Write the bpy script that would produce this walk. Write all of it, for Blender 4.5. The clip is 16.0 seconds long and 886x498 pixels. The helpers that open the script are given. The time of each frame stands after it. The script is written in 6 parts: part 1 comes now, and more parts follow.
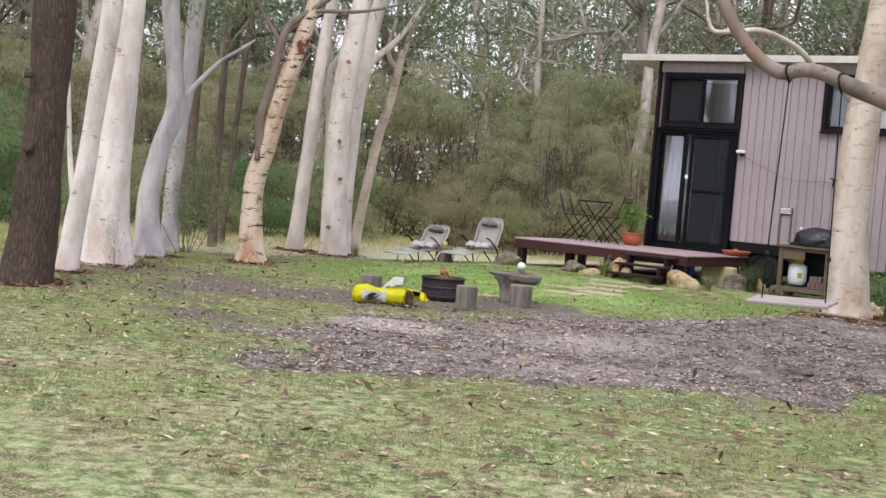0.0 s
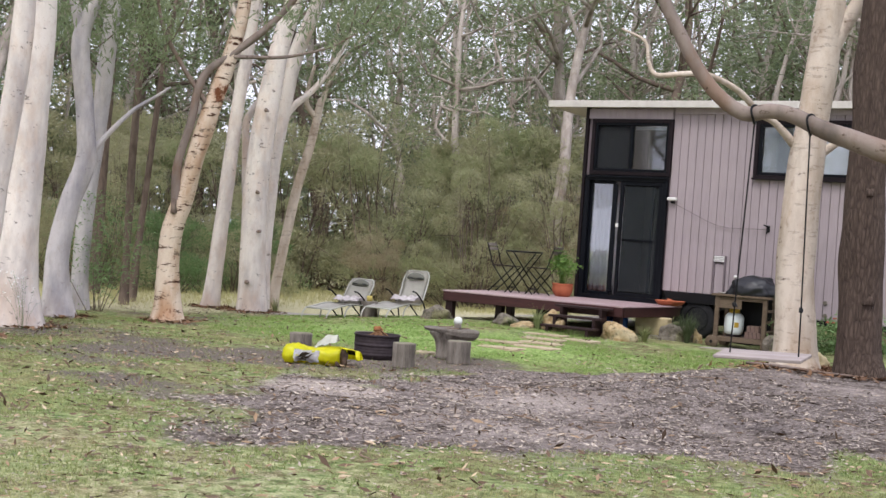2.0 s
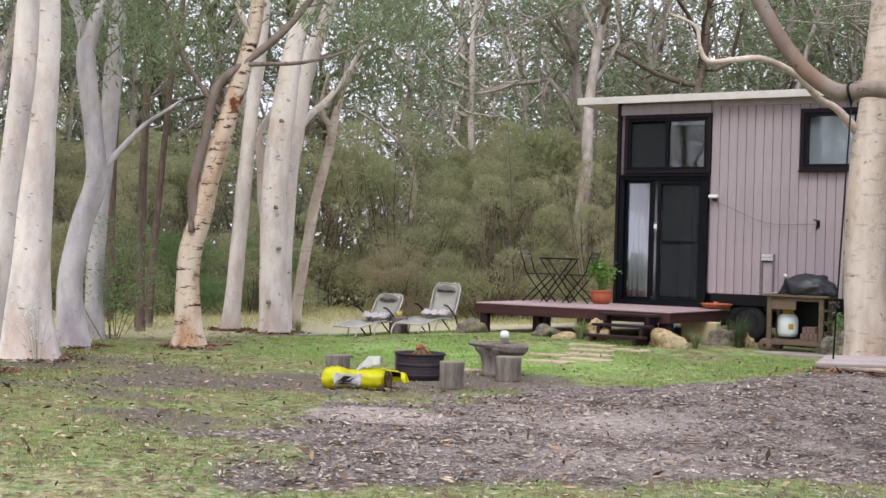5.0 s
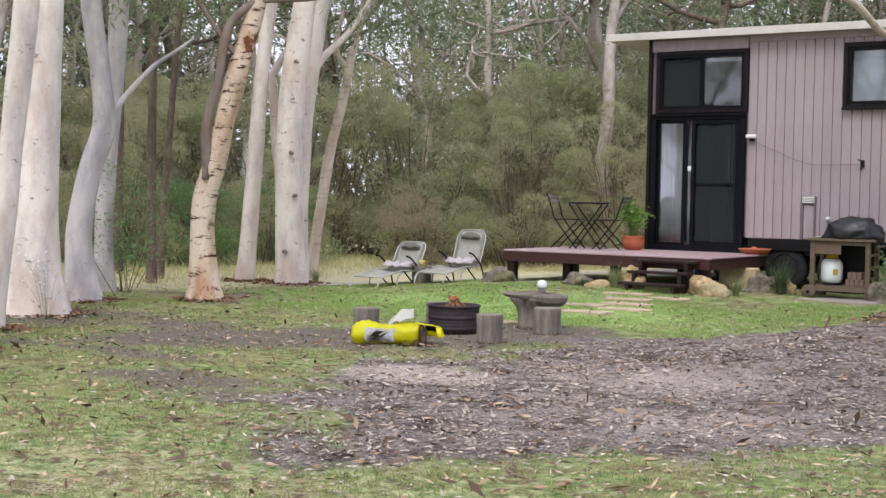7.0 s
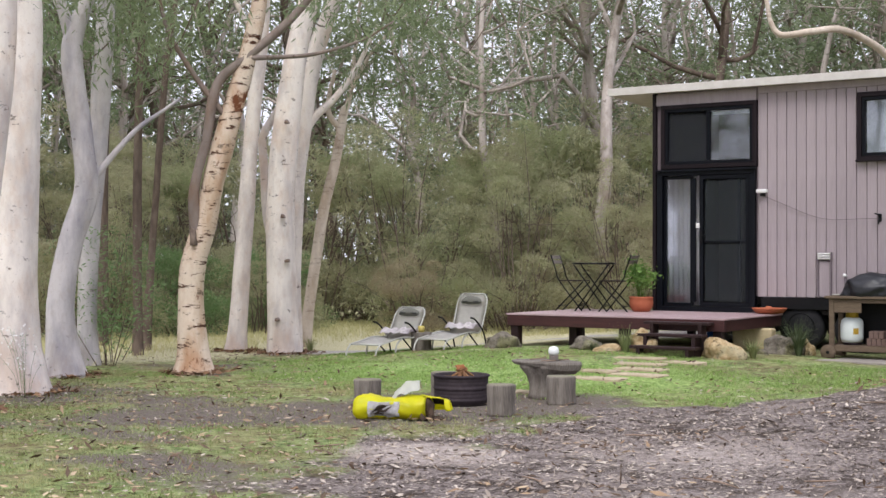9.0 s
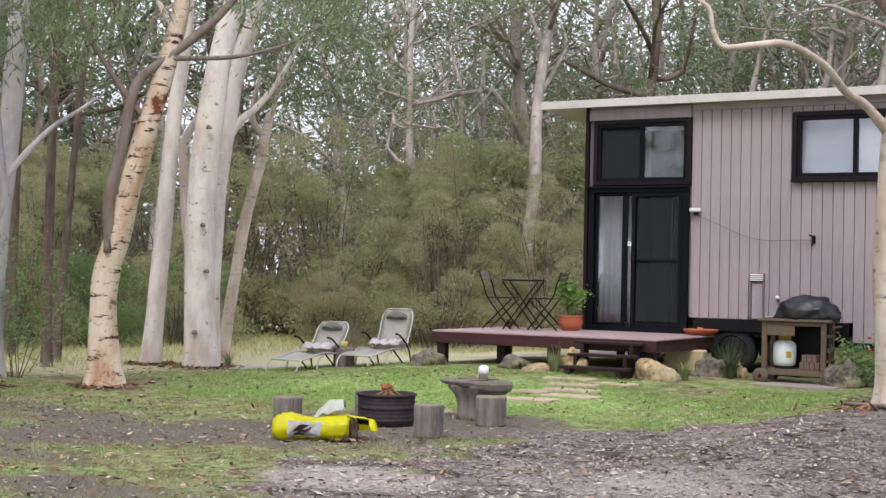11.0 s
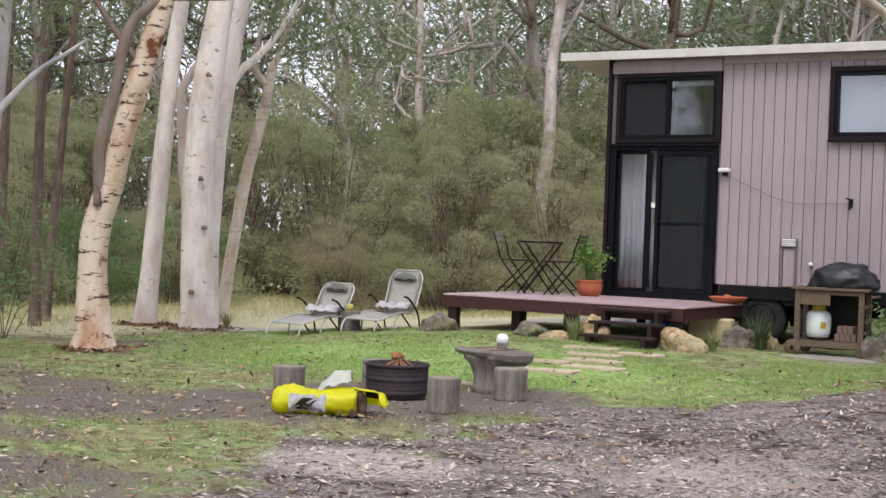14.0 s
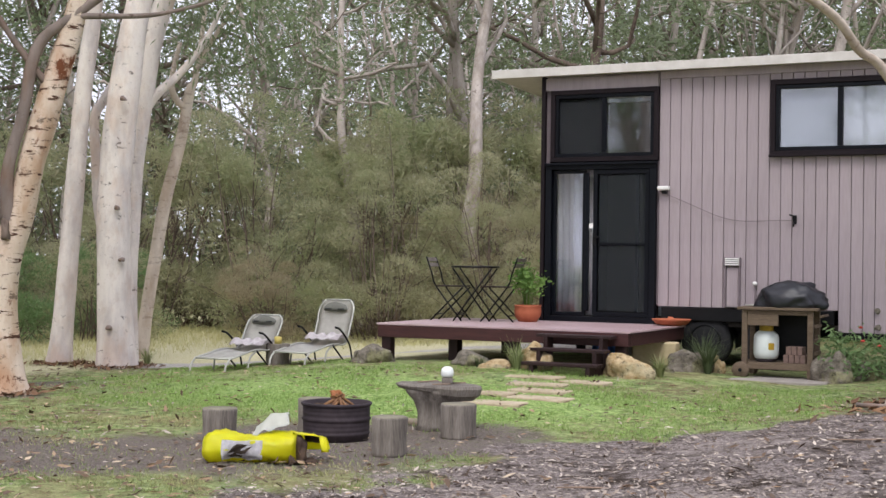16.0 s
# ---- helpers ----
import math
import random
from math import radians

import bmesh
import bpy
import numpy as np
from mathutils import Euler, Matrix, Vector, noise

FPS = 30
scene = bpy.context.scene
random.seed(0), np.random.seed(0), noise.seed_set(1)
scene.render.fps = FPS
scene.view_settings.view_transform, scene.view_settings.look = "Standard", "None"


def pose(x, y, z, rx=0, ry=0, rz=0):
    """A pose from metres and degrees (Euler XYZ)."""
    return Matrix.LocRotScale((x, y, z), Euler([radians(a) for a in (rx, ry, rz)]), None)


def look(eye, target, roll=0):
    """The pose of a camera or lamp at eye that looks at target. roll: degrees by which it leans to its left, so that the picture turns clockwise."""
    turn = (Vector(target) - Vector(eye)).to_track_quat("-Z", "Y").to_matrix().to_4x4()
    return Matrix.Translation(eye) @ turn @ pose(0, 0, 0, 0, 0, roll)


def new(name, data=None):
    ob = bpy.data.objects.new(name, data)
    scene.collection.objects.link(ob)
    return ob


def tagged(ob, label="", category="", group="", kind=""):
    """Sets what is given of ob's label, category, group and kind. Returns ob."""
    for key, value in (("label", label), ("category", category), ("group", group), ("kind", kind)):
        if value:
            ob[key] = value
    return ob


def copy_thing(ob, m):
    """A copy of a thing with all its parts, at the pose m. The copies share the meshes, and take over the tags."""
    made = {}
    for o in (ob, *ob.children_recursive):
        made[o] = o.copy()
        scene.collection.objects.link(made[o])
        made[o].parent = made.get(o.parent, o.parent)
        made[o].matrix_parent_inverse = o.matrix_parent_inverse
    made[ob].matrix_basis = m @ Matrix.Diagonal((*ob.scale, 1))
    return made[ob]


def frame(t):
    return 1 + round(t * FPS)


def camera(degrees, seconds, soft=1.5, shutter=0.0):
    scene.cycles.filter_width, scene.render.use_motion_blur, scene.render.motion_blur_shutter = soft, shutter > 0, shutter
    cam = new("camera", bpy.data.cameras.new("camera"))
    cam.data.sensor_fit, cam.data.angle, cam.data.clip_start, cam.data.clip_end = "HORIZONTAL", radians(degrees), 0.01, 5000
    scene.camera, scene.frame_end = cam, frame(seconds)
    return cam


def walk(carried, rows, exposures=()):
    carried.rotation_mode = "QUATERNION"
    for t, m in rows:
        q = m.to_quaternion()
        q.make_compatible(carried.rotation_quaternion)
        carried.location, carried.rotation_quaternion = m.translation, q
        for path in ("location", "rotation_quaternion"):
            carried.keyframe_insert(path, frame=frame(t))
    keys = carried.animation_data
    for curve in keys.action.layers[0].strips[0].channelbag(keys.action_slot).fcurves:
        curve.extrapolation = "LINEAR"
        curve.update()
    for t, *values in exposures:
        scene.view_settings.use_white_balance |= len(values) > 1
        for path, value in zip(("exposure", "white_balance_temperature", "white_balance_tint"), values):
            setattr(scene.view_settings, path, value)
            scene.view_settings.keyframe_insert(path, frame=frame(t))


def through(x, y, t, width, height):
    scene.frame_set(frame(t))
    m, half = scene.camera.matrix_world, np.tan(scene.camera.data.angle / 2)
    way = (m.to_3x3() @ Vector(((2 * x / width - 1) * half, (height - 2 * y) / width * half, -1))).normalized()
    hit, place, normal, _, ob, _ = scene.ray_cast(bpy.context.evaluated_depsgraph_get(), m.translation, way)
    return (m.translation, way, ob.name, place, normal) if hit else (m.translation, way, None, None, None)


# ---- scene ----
EXPOSURE, SKY, SUN = 0.56, 0.10, 1.4
cam = camera(35.8, 16.0)
PATH = [
    (0, (12.114, -21.705, 1.54), (10.898, -20.12, 1.44), 4.7),
    (0.5, (11.877, -21.575, 1.539), (10.723, -19.944, 1.446), 4.0),
    (1, (11.739, -21.5, 1.536), (10.574, -19.876, 1.456), 4.1),
    (1.5, (11.536, -21.36, 1.531), (10.391, -19.721, 1.487), 4.5),
    (2, (11.286, -21.239, 1.512), (10.179, -19.573, 1.497), 4.0),
    (2.5, (11.194, -21.152, 1.505), (10.056, -19.507, 1.485), 3.7),
    (3, (10.995, -20.935, 1.52), (9.824, -19.313, 1.496), 4.0),
    (3.5, (10.836, -20.894, 1.504), (9.693, -19.253, 1.51), 2.3),
    (3.7, (10.747, -20.849, 1.504), (9.618, -19.198, 1.518), 1.9),
    (5.8, (9.914, -20.285, 1.445), (8.814, -18.616, 1.417), 1.6),
    (6, (9.832, -20.215, 1.449), (8.724, -18.55, 1.404), 1.8),
    (6.5, (9.663, -20.034, 1.458), (8.545, -18.377, 1.386), 2.0),
    (7, (9.422, -19.903, 1.448), (8.312, -18.241, 1.371), 1.1),
    (7.5, (9.264, -19.699, 1.431), (8.119, -18.061, 1.359), 0.4),
    (8, (9.087, -19.488, 1.455), (7.935, -17.853, 1.43), 0.7),
    (8.5, (8.864, -19.341, 1.459), (7.751, -17.679, 1.468), -0.2),
    (9, (8.789, -19.242, 1.442), (7.691, -17.57, 1.457), 0.1),
    (9.5, (8.716, -19.066, 1.456), (7.63, -17.386, 1.487), 1.2),
    (10, (8.631, -18.965, 1.44), (7.59, -17.257, 1.47), 1.4),
    (10.2, (8.585, -18.934, 1.426), (7.568, -17.212, 1.468), 1.1),
    (12.3, (8.084, -18.343, 1.414), (7.092, -16.606, 1.439), 1.1),
    (12.5, (8.028, -18.276, 1.423), (7.036, -16.539, 1.437), 0.9),
    (13, (7.952, -18.14, 1.399), (6.939, -16.416, 1.383), 1.1),
    (13.5, (7.863, -17.966, 1.422), (6.834, -16.251, 1.403), 2.1),
    (14, (7.727, -17.851, 1.41), (6.724, -16.12, 1.392), 2.1),
    (14.5, (7.567, -17.697, 1.41), (6.603, -15.946, 1.376), 1.7),
    (15, (7.452, -17.54, 1.416), (6.485, -15.79, 1.371), 1.9),
    (15.5, (7.327, -17.381, 1.442), (6.381, -15.619, 1.433), 1.9),
    (16, (7.174, -17.252, 1.432), (6.276, -15.465, 1.452), 0.8),
]
walk(cam, [(t, look(e, g, r)) for t, e, g, r in PATH], [(0.0, EXPOSURE), (16.0, EXPOSURE)])

# ---- light: bright overcast sky with a weak wide sun ----
world = bpy.data.worlds.new("overcast_sky")
scene.world = world
world.use_nodes = True
wn, wl = world.node_tree.nodes, world.node_tree.links
wn.clear()
sky = wn.new("ShaderNodeTexSky")
sky.sky_type = "NISHITA"
sky.sun_disc = False
sky.sun_elevation = radians(52)
sky.sun_rotation = radians(200)
sky.air_density, sky.dust_density, sky.ozone_density = 1.0, 6.0, 0.6
soft_white = wn.new("ShaderNodeMix")
soft_white.data_type = "RGBA"
soft_white.inputs[0].default_value = 0.85
soft_white.inputs[7].default_value = (9.2, 9.2, 10.9, 1)
backg = wn.new("ShaderNodeBackground")
backg.inputs[1].default_value = SKY
wout = wn.new("ShaderNodeOutputWorld")
wl.new(sky.outputs[0], soft_white.inputs[6])
wl.new(soft_white.outputs[2], backg.inputs[0])
wl.new(backg.outputs[0], wout.inputs[0])
sun = new("sun", bpy.data.lights.new("sun", "SUN"))
sun.data.energy, sun.data.angle, sun.data.color = SUN, radians(25), (1.0, 0.98, 0.96)
sun.matrix_world = look((6, -14, 22), (0, 0, 0))


# ---- materials ----
def rgb(h, k=1.0):
    c = [int(h[i:i + 2], 16) / 255 for i in (0, 2, 4)]
    return tuple(k * (v / 12.92 if v < 0.04045 else ((v + 0.055) / 1.055) ** 2.4) for v in c) + (1,)


class Mat:
    """A small node-graph builder round one Principled shader."""

    def __init__(self, name, rough=0.7, metal=0.0, spec=0.3):
        self.m = bpy.data.materials.new(name)
        self.m.use_nodes = True
        self.t = self.m.node_tree
        self.b = self.t.nodes["Principled BSDF"]
        self.b.inputs["Roughness"].default_value = rough
        self.b.inputs["Metallic"].default_value = metal
        self.b.inputs["Specular IOR Level"].default_value = spec

    def n(self, kind, **inputs):
        node = self.t.nodes.new("ShaderNode" + kind)
        for k, v in inputs.items():
            key = int(k[1:]) if k[0] == "i" and k[1:].isdigit() else k
            if isinstance(v, bpy.types.NodeSocket):
                self.t.links.new(v, node.inputs[key])
            else:
                node.inputs[key].default_value = v
        return node

    def coord(self, which="Object"):
        return self.n("TexCoord").outputs[which]

    def stretch(self, vec, s):
        return self.n("Mapping", Vector=vec, Scale=s).outputs[0]

    def noise(self, vec, scale, detail=4.0, rough=0.6):
        return self.n("TexNoise", Vector=vec, Scale=scale, Detail=detail, Roughness=rough).outputs[0]

    def ramp(self, fac, lo, hi):
        node = self.n("MapRange", Value=fac)
        node.inputs[1].default_value, node.inputs[2].default_value = lo, hi
        return node.outputs[0]

    def mix(self, fac, a, b):
        node = self.t.nodes.new("ShaderNodeMix")
        node.data_type = "RGBA"
        for i, v in ((0, fac), (6, a), (7, b)):
            if isinstance(v, bpy.types.NodeSocket):
                self.t.links.new(v, node.inputs[i])
            else:
                node.inputs[i].default_value = v
        return node.outputs[2]

    def math(self, op, a, b=0.0):
        node = self.t.nodes.new("ShaderNodeMath")
        node.operation = op
        for i, v in ((0, a), (1, b)):
            if isinstance(v, bpy.types.NodeSocket):
                self.t.links.new(v, node.inputs[i])
            else:
                node.inputs[i].default_value = v
        return node.outputs[0]

    def random(self):
        return self.n("ObjectInfo").outputs["Random"]

    def island(self):
        return self.n("NewGeometry").outputs["Random Per Island"]

    def attr(self, name):
        node = self.t.nodes.new("ShaderNodeAttribute")
        node.attribute_name = name
        return node.outputs["Fac"]

    def colour(self, socket):
        if isinstance(socket, bpy.types.NodeSocket):
            self.t.links.new(socket, self.b.inputs["Base Color"])
        else:
            self.b.inputs["Base Color"].default_value = socket
        return self

    def bump(self, height, strength=0.4, distance=0.01):
        node = self.n("Bump", Height=height, Strength=strength, Distance=distance)
        self.t.links.new(node.outputs[0], self.b.inputs["Normal"])
        return self


def plain(name, a, b, scale=12.0, rough=0.6, metal=0.0, bump=0.15, dist=0.004, stretch=(1, 1, 1), spread=0.0, spec=0.3):
    """Two tones mixed by noise at two scales, with fine relief."""
    k = Mat(name, rough, metal, spec)
    v = k.stretch(k.coord(), stretch)
    big, fine = k.noise(v, scale * 0.25), k.noise(v, scale * 2.0)
    f = k.math("ADD", k.math("MULTIPLY", big, 0.6), k.math("MULTIPLY", fine, 0.4))
    f = k.ramp(f, 0.32, 0.68)
    if spread:
        f = k.math("ADD", f, k.math("MULTIPLY", k.math("SUBTRACT", k.random(), 0.5), spread))
    k.colour(k.mix(f, a, b)).bump(fine, bump, dist)
    return k.m


def bark_white(name, base, shade, warm, warm_amount, marks=0.62, rings=0.0):
    k = Mat(name, 0.75, 0, 0.2)
    v = k.coord()
    tall = k.stretch(v, (1, 1, 0.35))
    patches = k.ramp(k.noise(tall, 3.2, 5), 0.42, 0.66)
    col = k.mix(patches, base, shade)
    col = k.mix(k.math("MULTIPLY", k.ramp(k.noise(k.stretch(v, (1, 1, 0.6)), 9.0, 6, 0.75), 0.50, 0.68), 0.4), col, k.mix(0.5, shade, warm))
    col = k.mix(k.math("MULTIPLY", k.ramp(k.noise(k.stretch(v, (1, 1, 0.5)), 2.0, 6), 0.5, 0.62), warm_amount), col, warm)
    flecks = k.ramp(k.noise(k.stretch(v, (1, 1, 1.7)), 5.0, 5, 0.7), marks + 0.03, marks + 0.08)
    col = k.mix(k.math("MULTIPLY", flecks, 0.75), col, rgb("4a3a2e"))
    scars = k.ramp(k.noise(k.stretch(v, (1, 1, 1.8)), 6.2, 4, 0.7), 0.645 - 0.03 * warm_amount, 0.69)
    col = k.mix(k.math("MULTIPLY", k.math("MULTIPLY", scars, k.ramp(k.noise(v, 1.3, 2), 0.42, 0.6)), 0.75), col, rgb("3d2c22"))
    if rings:
        cuts = k.ramp(k.noise(k.stretch(v, (1.2, 1.2, 5.5)), 2.6, 5, 0.7), 0.575, 0.62)
        col = k.mix(k.math("MULTIPLY", cuts, rings), col, rgb("4a2f22"))
        scabs = k.ramp(k.noise(k.stretch(v, (1, 1, 0.7)), 4.2, 5, 0.7), 0.585, 0.65)
        col = k.mix(k.math("MULTIPLY", scabs, rings), col, rgb("6b4028"))
    dots = k.ramp(k.noise(v, 42.0, 2), 0.66, 0.72)
    col = k.mix(k.math("MULTIPLY", dots, 0.25), col, rgb("6d5f50"))
    k.colour(col).bump(k.noise(k.stretch(v, (1, 1, 0.5)), 26.0, 6), 0.3, 0.012)
    return k.m


def bark_rough(name, a, b):
    k = Mat(name, 0.9, 0, 0.15)
    v = k.stretch(k.coord(), (1, 1, 0.22))
    ridges = k.n("TexVoronoi", Vector=v, Scale=27.0)
    ridges.feature = "DISTANCE_TO_EDGE"
    f = k.math("ADD", k.math("MULTIPLY", k.ramp(ridges.outputs[0], 0.0, 0.3), 0.45), k.math("MULTIPLY", k.noise(v, 18.0, 6), 1.1))
    k.colour(k.mix(k.ramp(f, 0.2, 1.3), a, b)).bump(f, 0.9, 0.03)
    return k.m


def leafy(name, tones, rough=0.55, through=0.35):
    """Leaves: the tone differs from leaf to leaf and from plant to plant, and some light passes through."""
    k = Mat(name, rough, 0, 0.3)
    f = k.island()
    col = k.mix(f, tones[0], tones[1])
    col = k.mix(k.ramp(k.noise(k.coord(), 0.9, 3), 0.4, 0.65), col, tones[2])
    col = k.mix(k.math("MULTIPLY", k.ramp(k.noise(k.coord(), 2.3, 2), 0.42, 0.62), 0.55), col, k.mix(0.5, tones[0], tones[3]))
    col = k.mix(k.math("MULTIPLY", k.random(), 0.45), col, tones[3])
    k.colour(col)
    glow = k.n("BsdfTranslucent", Color=col)
    both = k.n("MixShader", i0=through)
    k.t.links.new(k.b.outputs[0], both.inputs[1])
    k.t.links.new(glow.outputs[0], both.inputs[2])
    k.t.links.new(both.outputs[0], k.t.nodes["Material Output"].inputs[0])
    return k.m


def glassy(name, tint, rough=0.02, alpha=0.25):
    """A thin pane: mostly clear, with a mirror-like sheen."""
    k = Mat(name, rough, 0, 0.5)
    k.colour(tint)
    clear = k.n("BsdfTransparent", Color=(0.86, 0.88, 0.9, 1))
    sheen = k.n("BsdfGlossy", Color=(0.9, 0.92, 0.95, 1), Roughness=rough)
    both = k.n("MixShader", i0=alpha)
    k.t.links.new(clear.outputs[0], both.inputs[1])
    k.t.links.new(sheen.outputs[0], both.inputs[2])
    k.t.links.new(both.outputs[0], k.t.nodes["Material Output"].inputs[0])
    return k.m


def screened(name, tone, cover):
    """Fly mesh in front of glass: part of the light goes through, the wires are dull grey."""
    k = Mat(name, 0.6, 0.2, 0.3)
    k.colour(tone)
    clear = k.n("BsdfTransparent", Color=(0.8, 0.82, 0.85, 1))
    both = k.n("MixShader", i0=cover)
    k.t.links.new(clear.outputs[0], both.inputs[1])
    k.t.links.new(k.b.outputs[0], both.inputs[2])
    k.t.links.new(both.outputs[0], k.t.nodes["Material Output"].inputs[0])
    return k.m


def ground_material():
    k = Mat("ground_mix", 0.95, 0, 0.1)
    v = k.coord()
    fine, mid, big = k.noise(v, 60.0, 6), k.noise(v, 9.0, 6), k.noise(v, 1.1, 5)
    grass = k.mix(k.ramp(mid, 0.35, 0.65), rgb("5a7040"), rgb("a4b078"))
    grass = k.mix(k.math("MULTIPLY", k.ramp(big, 0.46, 0.66), 0.6), grass, rgb("948566"))
    straw = k.mix(k.ramp(fine, 0.35, 0.65), rgb("a9a77c"), rgb("d8d0b2"))
    soil = k.mix(k.ramp(fine, 0.38, 0.62), rgb("4d4541"), rgb("8d837b"))
    soil = k.mix(k.ramp(mid, 0.4, 0.7), soil, rgb("746b65"))
    mulch = k.mix(k.ramp(k.noise(k.stretch(v, (1, 0.6, 1)), 26.0, 6, 0.75), 0.36, 0.62), rgb("433a37"), rgb("9a908b"))
    mulch = k.mix(k.ramp(k.noise(v, 95.0, 3), 0.62, 0.7), mulch, rgb("ddd4cd"))
    sand = k.mix(k.ramp(mid, 0.4, 0.6), rgb("c6bbb4"), rgb("a49992"))

    def edge(name, low, high):
        jitter = k.math("ADD", k.math("MULTIPLY", k.math("SUBTRACT", mid, 0.5), 0.9), k.math("MULTIPLY", k.math("SUBTRACT", fine, 0.5), 0.9))
        return k.ramp(k.math("ADD", k.attr(name), jitter), low, high)

    blotch, shade = k.noise(v, 0.55, 4), k.noise(v, 3.2, 6, 0.7)
    mulch = k.mix(k.ramp(shade, 0.48, 0.64), mulch, rgb("3f362f"))
    mulch = k.mix(k.math("MULTIPLY", k.ramp(blotch, 0.52, 0.68), 0.45), mulch, sand)
    thin = k.mix(k.ramp(fine, 0.4, 0.6), rgb("4e4436"), rgb("857658"))
    grass = k.mix(k.math("MULTIPLY", k.ramp(shade, 0.49, 0.6), 0.8), grass, thin)
    gaps = k.ramp(k.noise(v, 34.0, 4, 0.7), 0.57, 0.66)
    grass = k.mix(k.math("MULTIPLY", gaps, 0.65), grass, rgb("3b3327"))
    grass = k.mix(k.math("MULTIPLY", k.ramp(k.noise(v, 47.0, 3, 0.7), 0.6, 0.68), 0.7), grass, rgb("b9ab8a"))
    soil = k.mix(k.math("MULTIPLY", k.ramp(k.noise(v, 19.0, 5, 0.75), 0.54, 0.64), 0.7), soil, rgb("6f7a48"))
    soil = k.mix(k.math("MULTIPLY", gaps, 0.7), soil, rgb("332a23"))
    mulch = k.mix(k.math("MULTIPLY", gaps, 0.6), mulch, rgb("342b26"))
    turf = k.mix(k.ramp(k.noise(v, 22.0, 5, 0.7), 0.38, 0.62), rgb("628241"), rgb("acc079"))
    turf = k.mix(k.math("MULTIPLY", gaps, 0.35), turf, rgb("4c5a2c"))
    grass = k.mix(edge("lush", 0.3, 0.75), grass, turf)
    col = k.mix(edge("dry", 0.35, 0.7), grass, straw)
    col = k.mix(edge("bare", 0.35, 0.75), col, soil)
    col = k.mix(edge("mulch", 0.38, 0.62), col, mulch)
    col = k.mix(k.math("MULTIPLY", edge("sand", 0.45, 0.75), 0.8), col, sand)
    col = k.mix(edge("gravel", 0.4, 0.6), col, k.mix(k.ramp(fine, 0.4, 0.6), rgb("96928f"), rgb("c4beb8")))
    k.colour(col).bump(k.math("ADD", fine, mid), 0.8, 0.03)
    return k.m


M = {}
M["ground"] = ground_material()
M["gum_white"] = bark_white("gum_bark_white", rgb("e6ddd5"), rgb("bdb4b1"), rgb("c8a484"), 0.30, 0.595)
M["gum_grey"] = bark_white("gum_bark_grey", rgb("c9c3c3"), rgb("98949a"), rgb("b09a80"), 0.16)
M["gum_cream"] = bark_white("gum_bark_cream", rgb("d0c4b6"), rgb("ad9f90"), rgb("a88a6a"), 0.25, 0.61, 0.3)
M["gum_peel"] = bark_white("gum_bark_peeling", rgb("d6c6b4"), rgb("b59a80"), rgb("a9724a"), 0.40, 0.56, 1.0)
M["limb_grey"] = bark_white("limb_bark_grey", rgb("8d8078"), rgb("6c625c"), rgb("7a5b45"), 0.5, 0.6)
M["bark_dark"] = bark_rough("ironbark_dark", rgb("362d29"), rgb("66584f"))
M["bark_far"] = bark_white("far_gum_bark", rgb("c4bab2"), rgb("8d837b"), rgb("86705c"), 0.3, 0.6)
M["bark_brown"] = plain("thin_trunk_bark", rgb("4a3d36"), rgb("85766a"), 8, 0.9, bump=0.6, dist=0.01, stretch=(1, 1, 0.3))
M["leaf_gum"] = leafy("gum_leaves", (rgb("57684d"), rgb("97a57b"), rgb("6d845b"), rgb("a1aa84")), 0.5, 0.4)
M["leaf_shrub"] = leafy("tea_tree_leaves", (rgb("909574"), rgb("c8c7a4"), rgb("9dab7b"), rgb("beb397")), 0.7, 0.6)
M["leaf_drab"] = leafy("dry_tea_tree_leaves", (rgb("8a846b"), rgb("c6bba0"), rgb("a29e79"), rgb("bbab93")), 0.7, 0.55)
M["leaf_bright"] = leafy("fresh_leaves", (rgb("4e7034"), rgb("86a85a"), rgb("66893f"), rgb("9ab565")))
M["leaf_far"] = leafy("distant_gum_leaves", (rgb("536248"), rgb("8e9c77"), rgb("728567"), rgb("a4a48c")), 0.6, 0.35)
M["leaf_fern"] = leafy("sapling_leaves", (rgb("537045"), rgb("83a46c"), rgb("678c56"), rgb("8ea272")))
M["grass"] = leafy("lawn_blades", (rgb("5d7541"), rgb("aeb97d"), rgb("c0b189"), rgb("8c9e5d")), 0.6, 0.3)
M["turf"] = leafy("lush_lawn_blades", (rgb("5f833e"), rgb("abc473"), rgb("91ac5e"), rgb("a0b66e")), 0.6, 0.35)
M["straw"] = leafy("straw_blades", (rgb("9c9c66"), rgb("d6cfa2"), rgb("b8b884"), rgb("c8c090")), 0.7, 0.3)
M["tuft_dark"] = leafy("dark_tuft_blades", (rgb("33422c"), rgb("6a7852"), rgb("4a5a3c"), rgb("5c6648")))
M["strap_grass"] = leafy("strap_leaf_grass", (rgb("5d6f42"), rgb("96a070"), rgb("7a8a56"), rgb("9c9a6c")))
M["cladding"] = plain("taupe_painted_board", rgb("a89c9f"), rgb("958a8e"), 5, 0.7, bump=0.12, dist=0.003, stretch=(6, 6, 0.5), spread=0.35)
M["backing"] = plain("taupe_groove", rgb("7a6f73"), rgb("6a6064"), 6, 0.8)
M["trim_dark"] = plain("dark_purple_brown_trim", rgb("231b1f"), rgb("181316"), 8, 0.6, stretch=(3, 3, 0.5), spec=0.15)
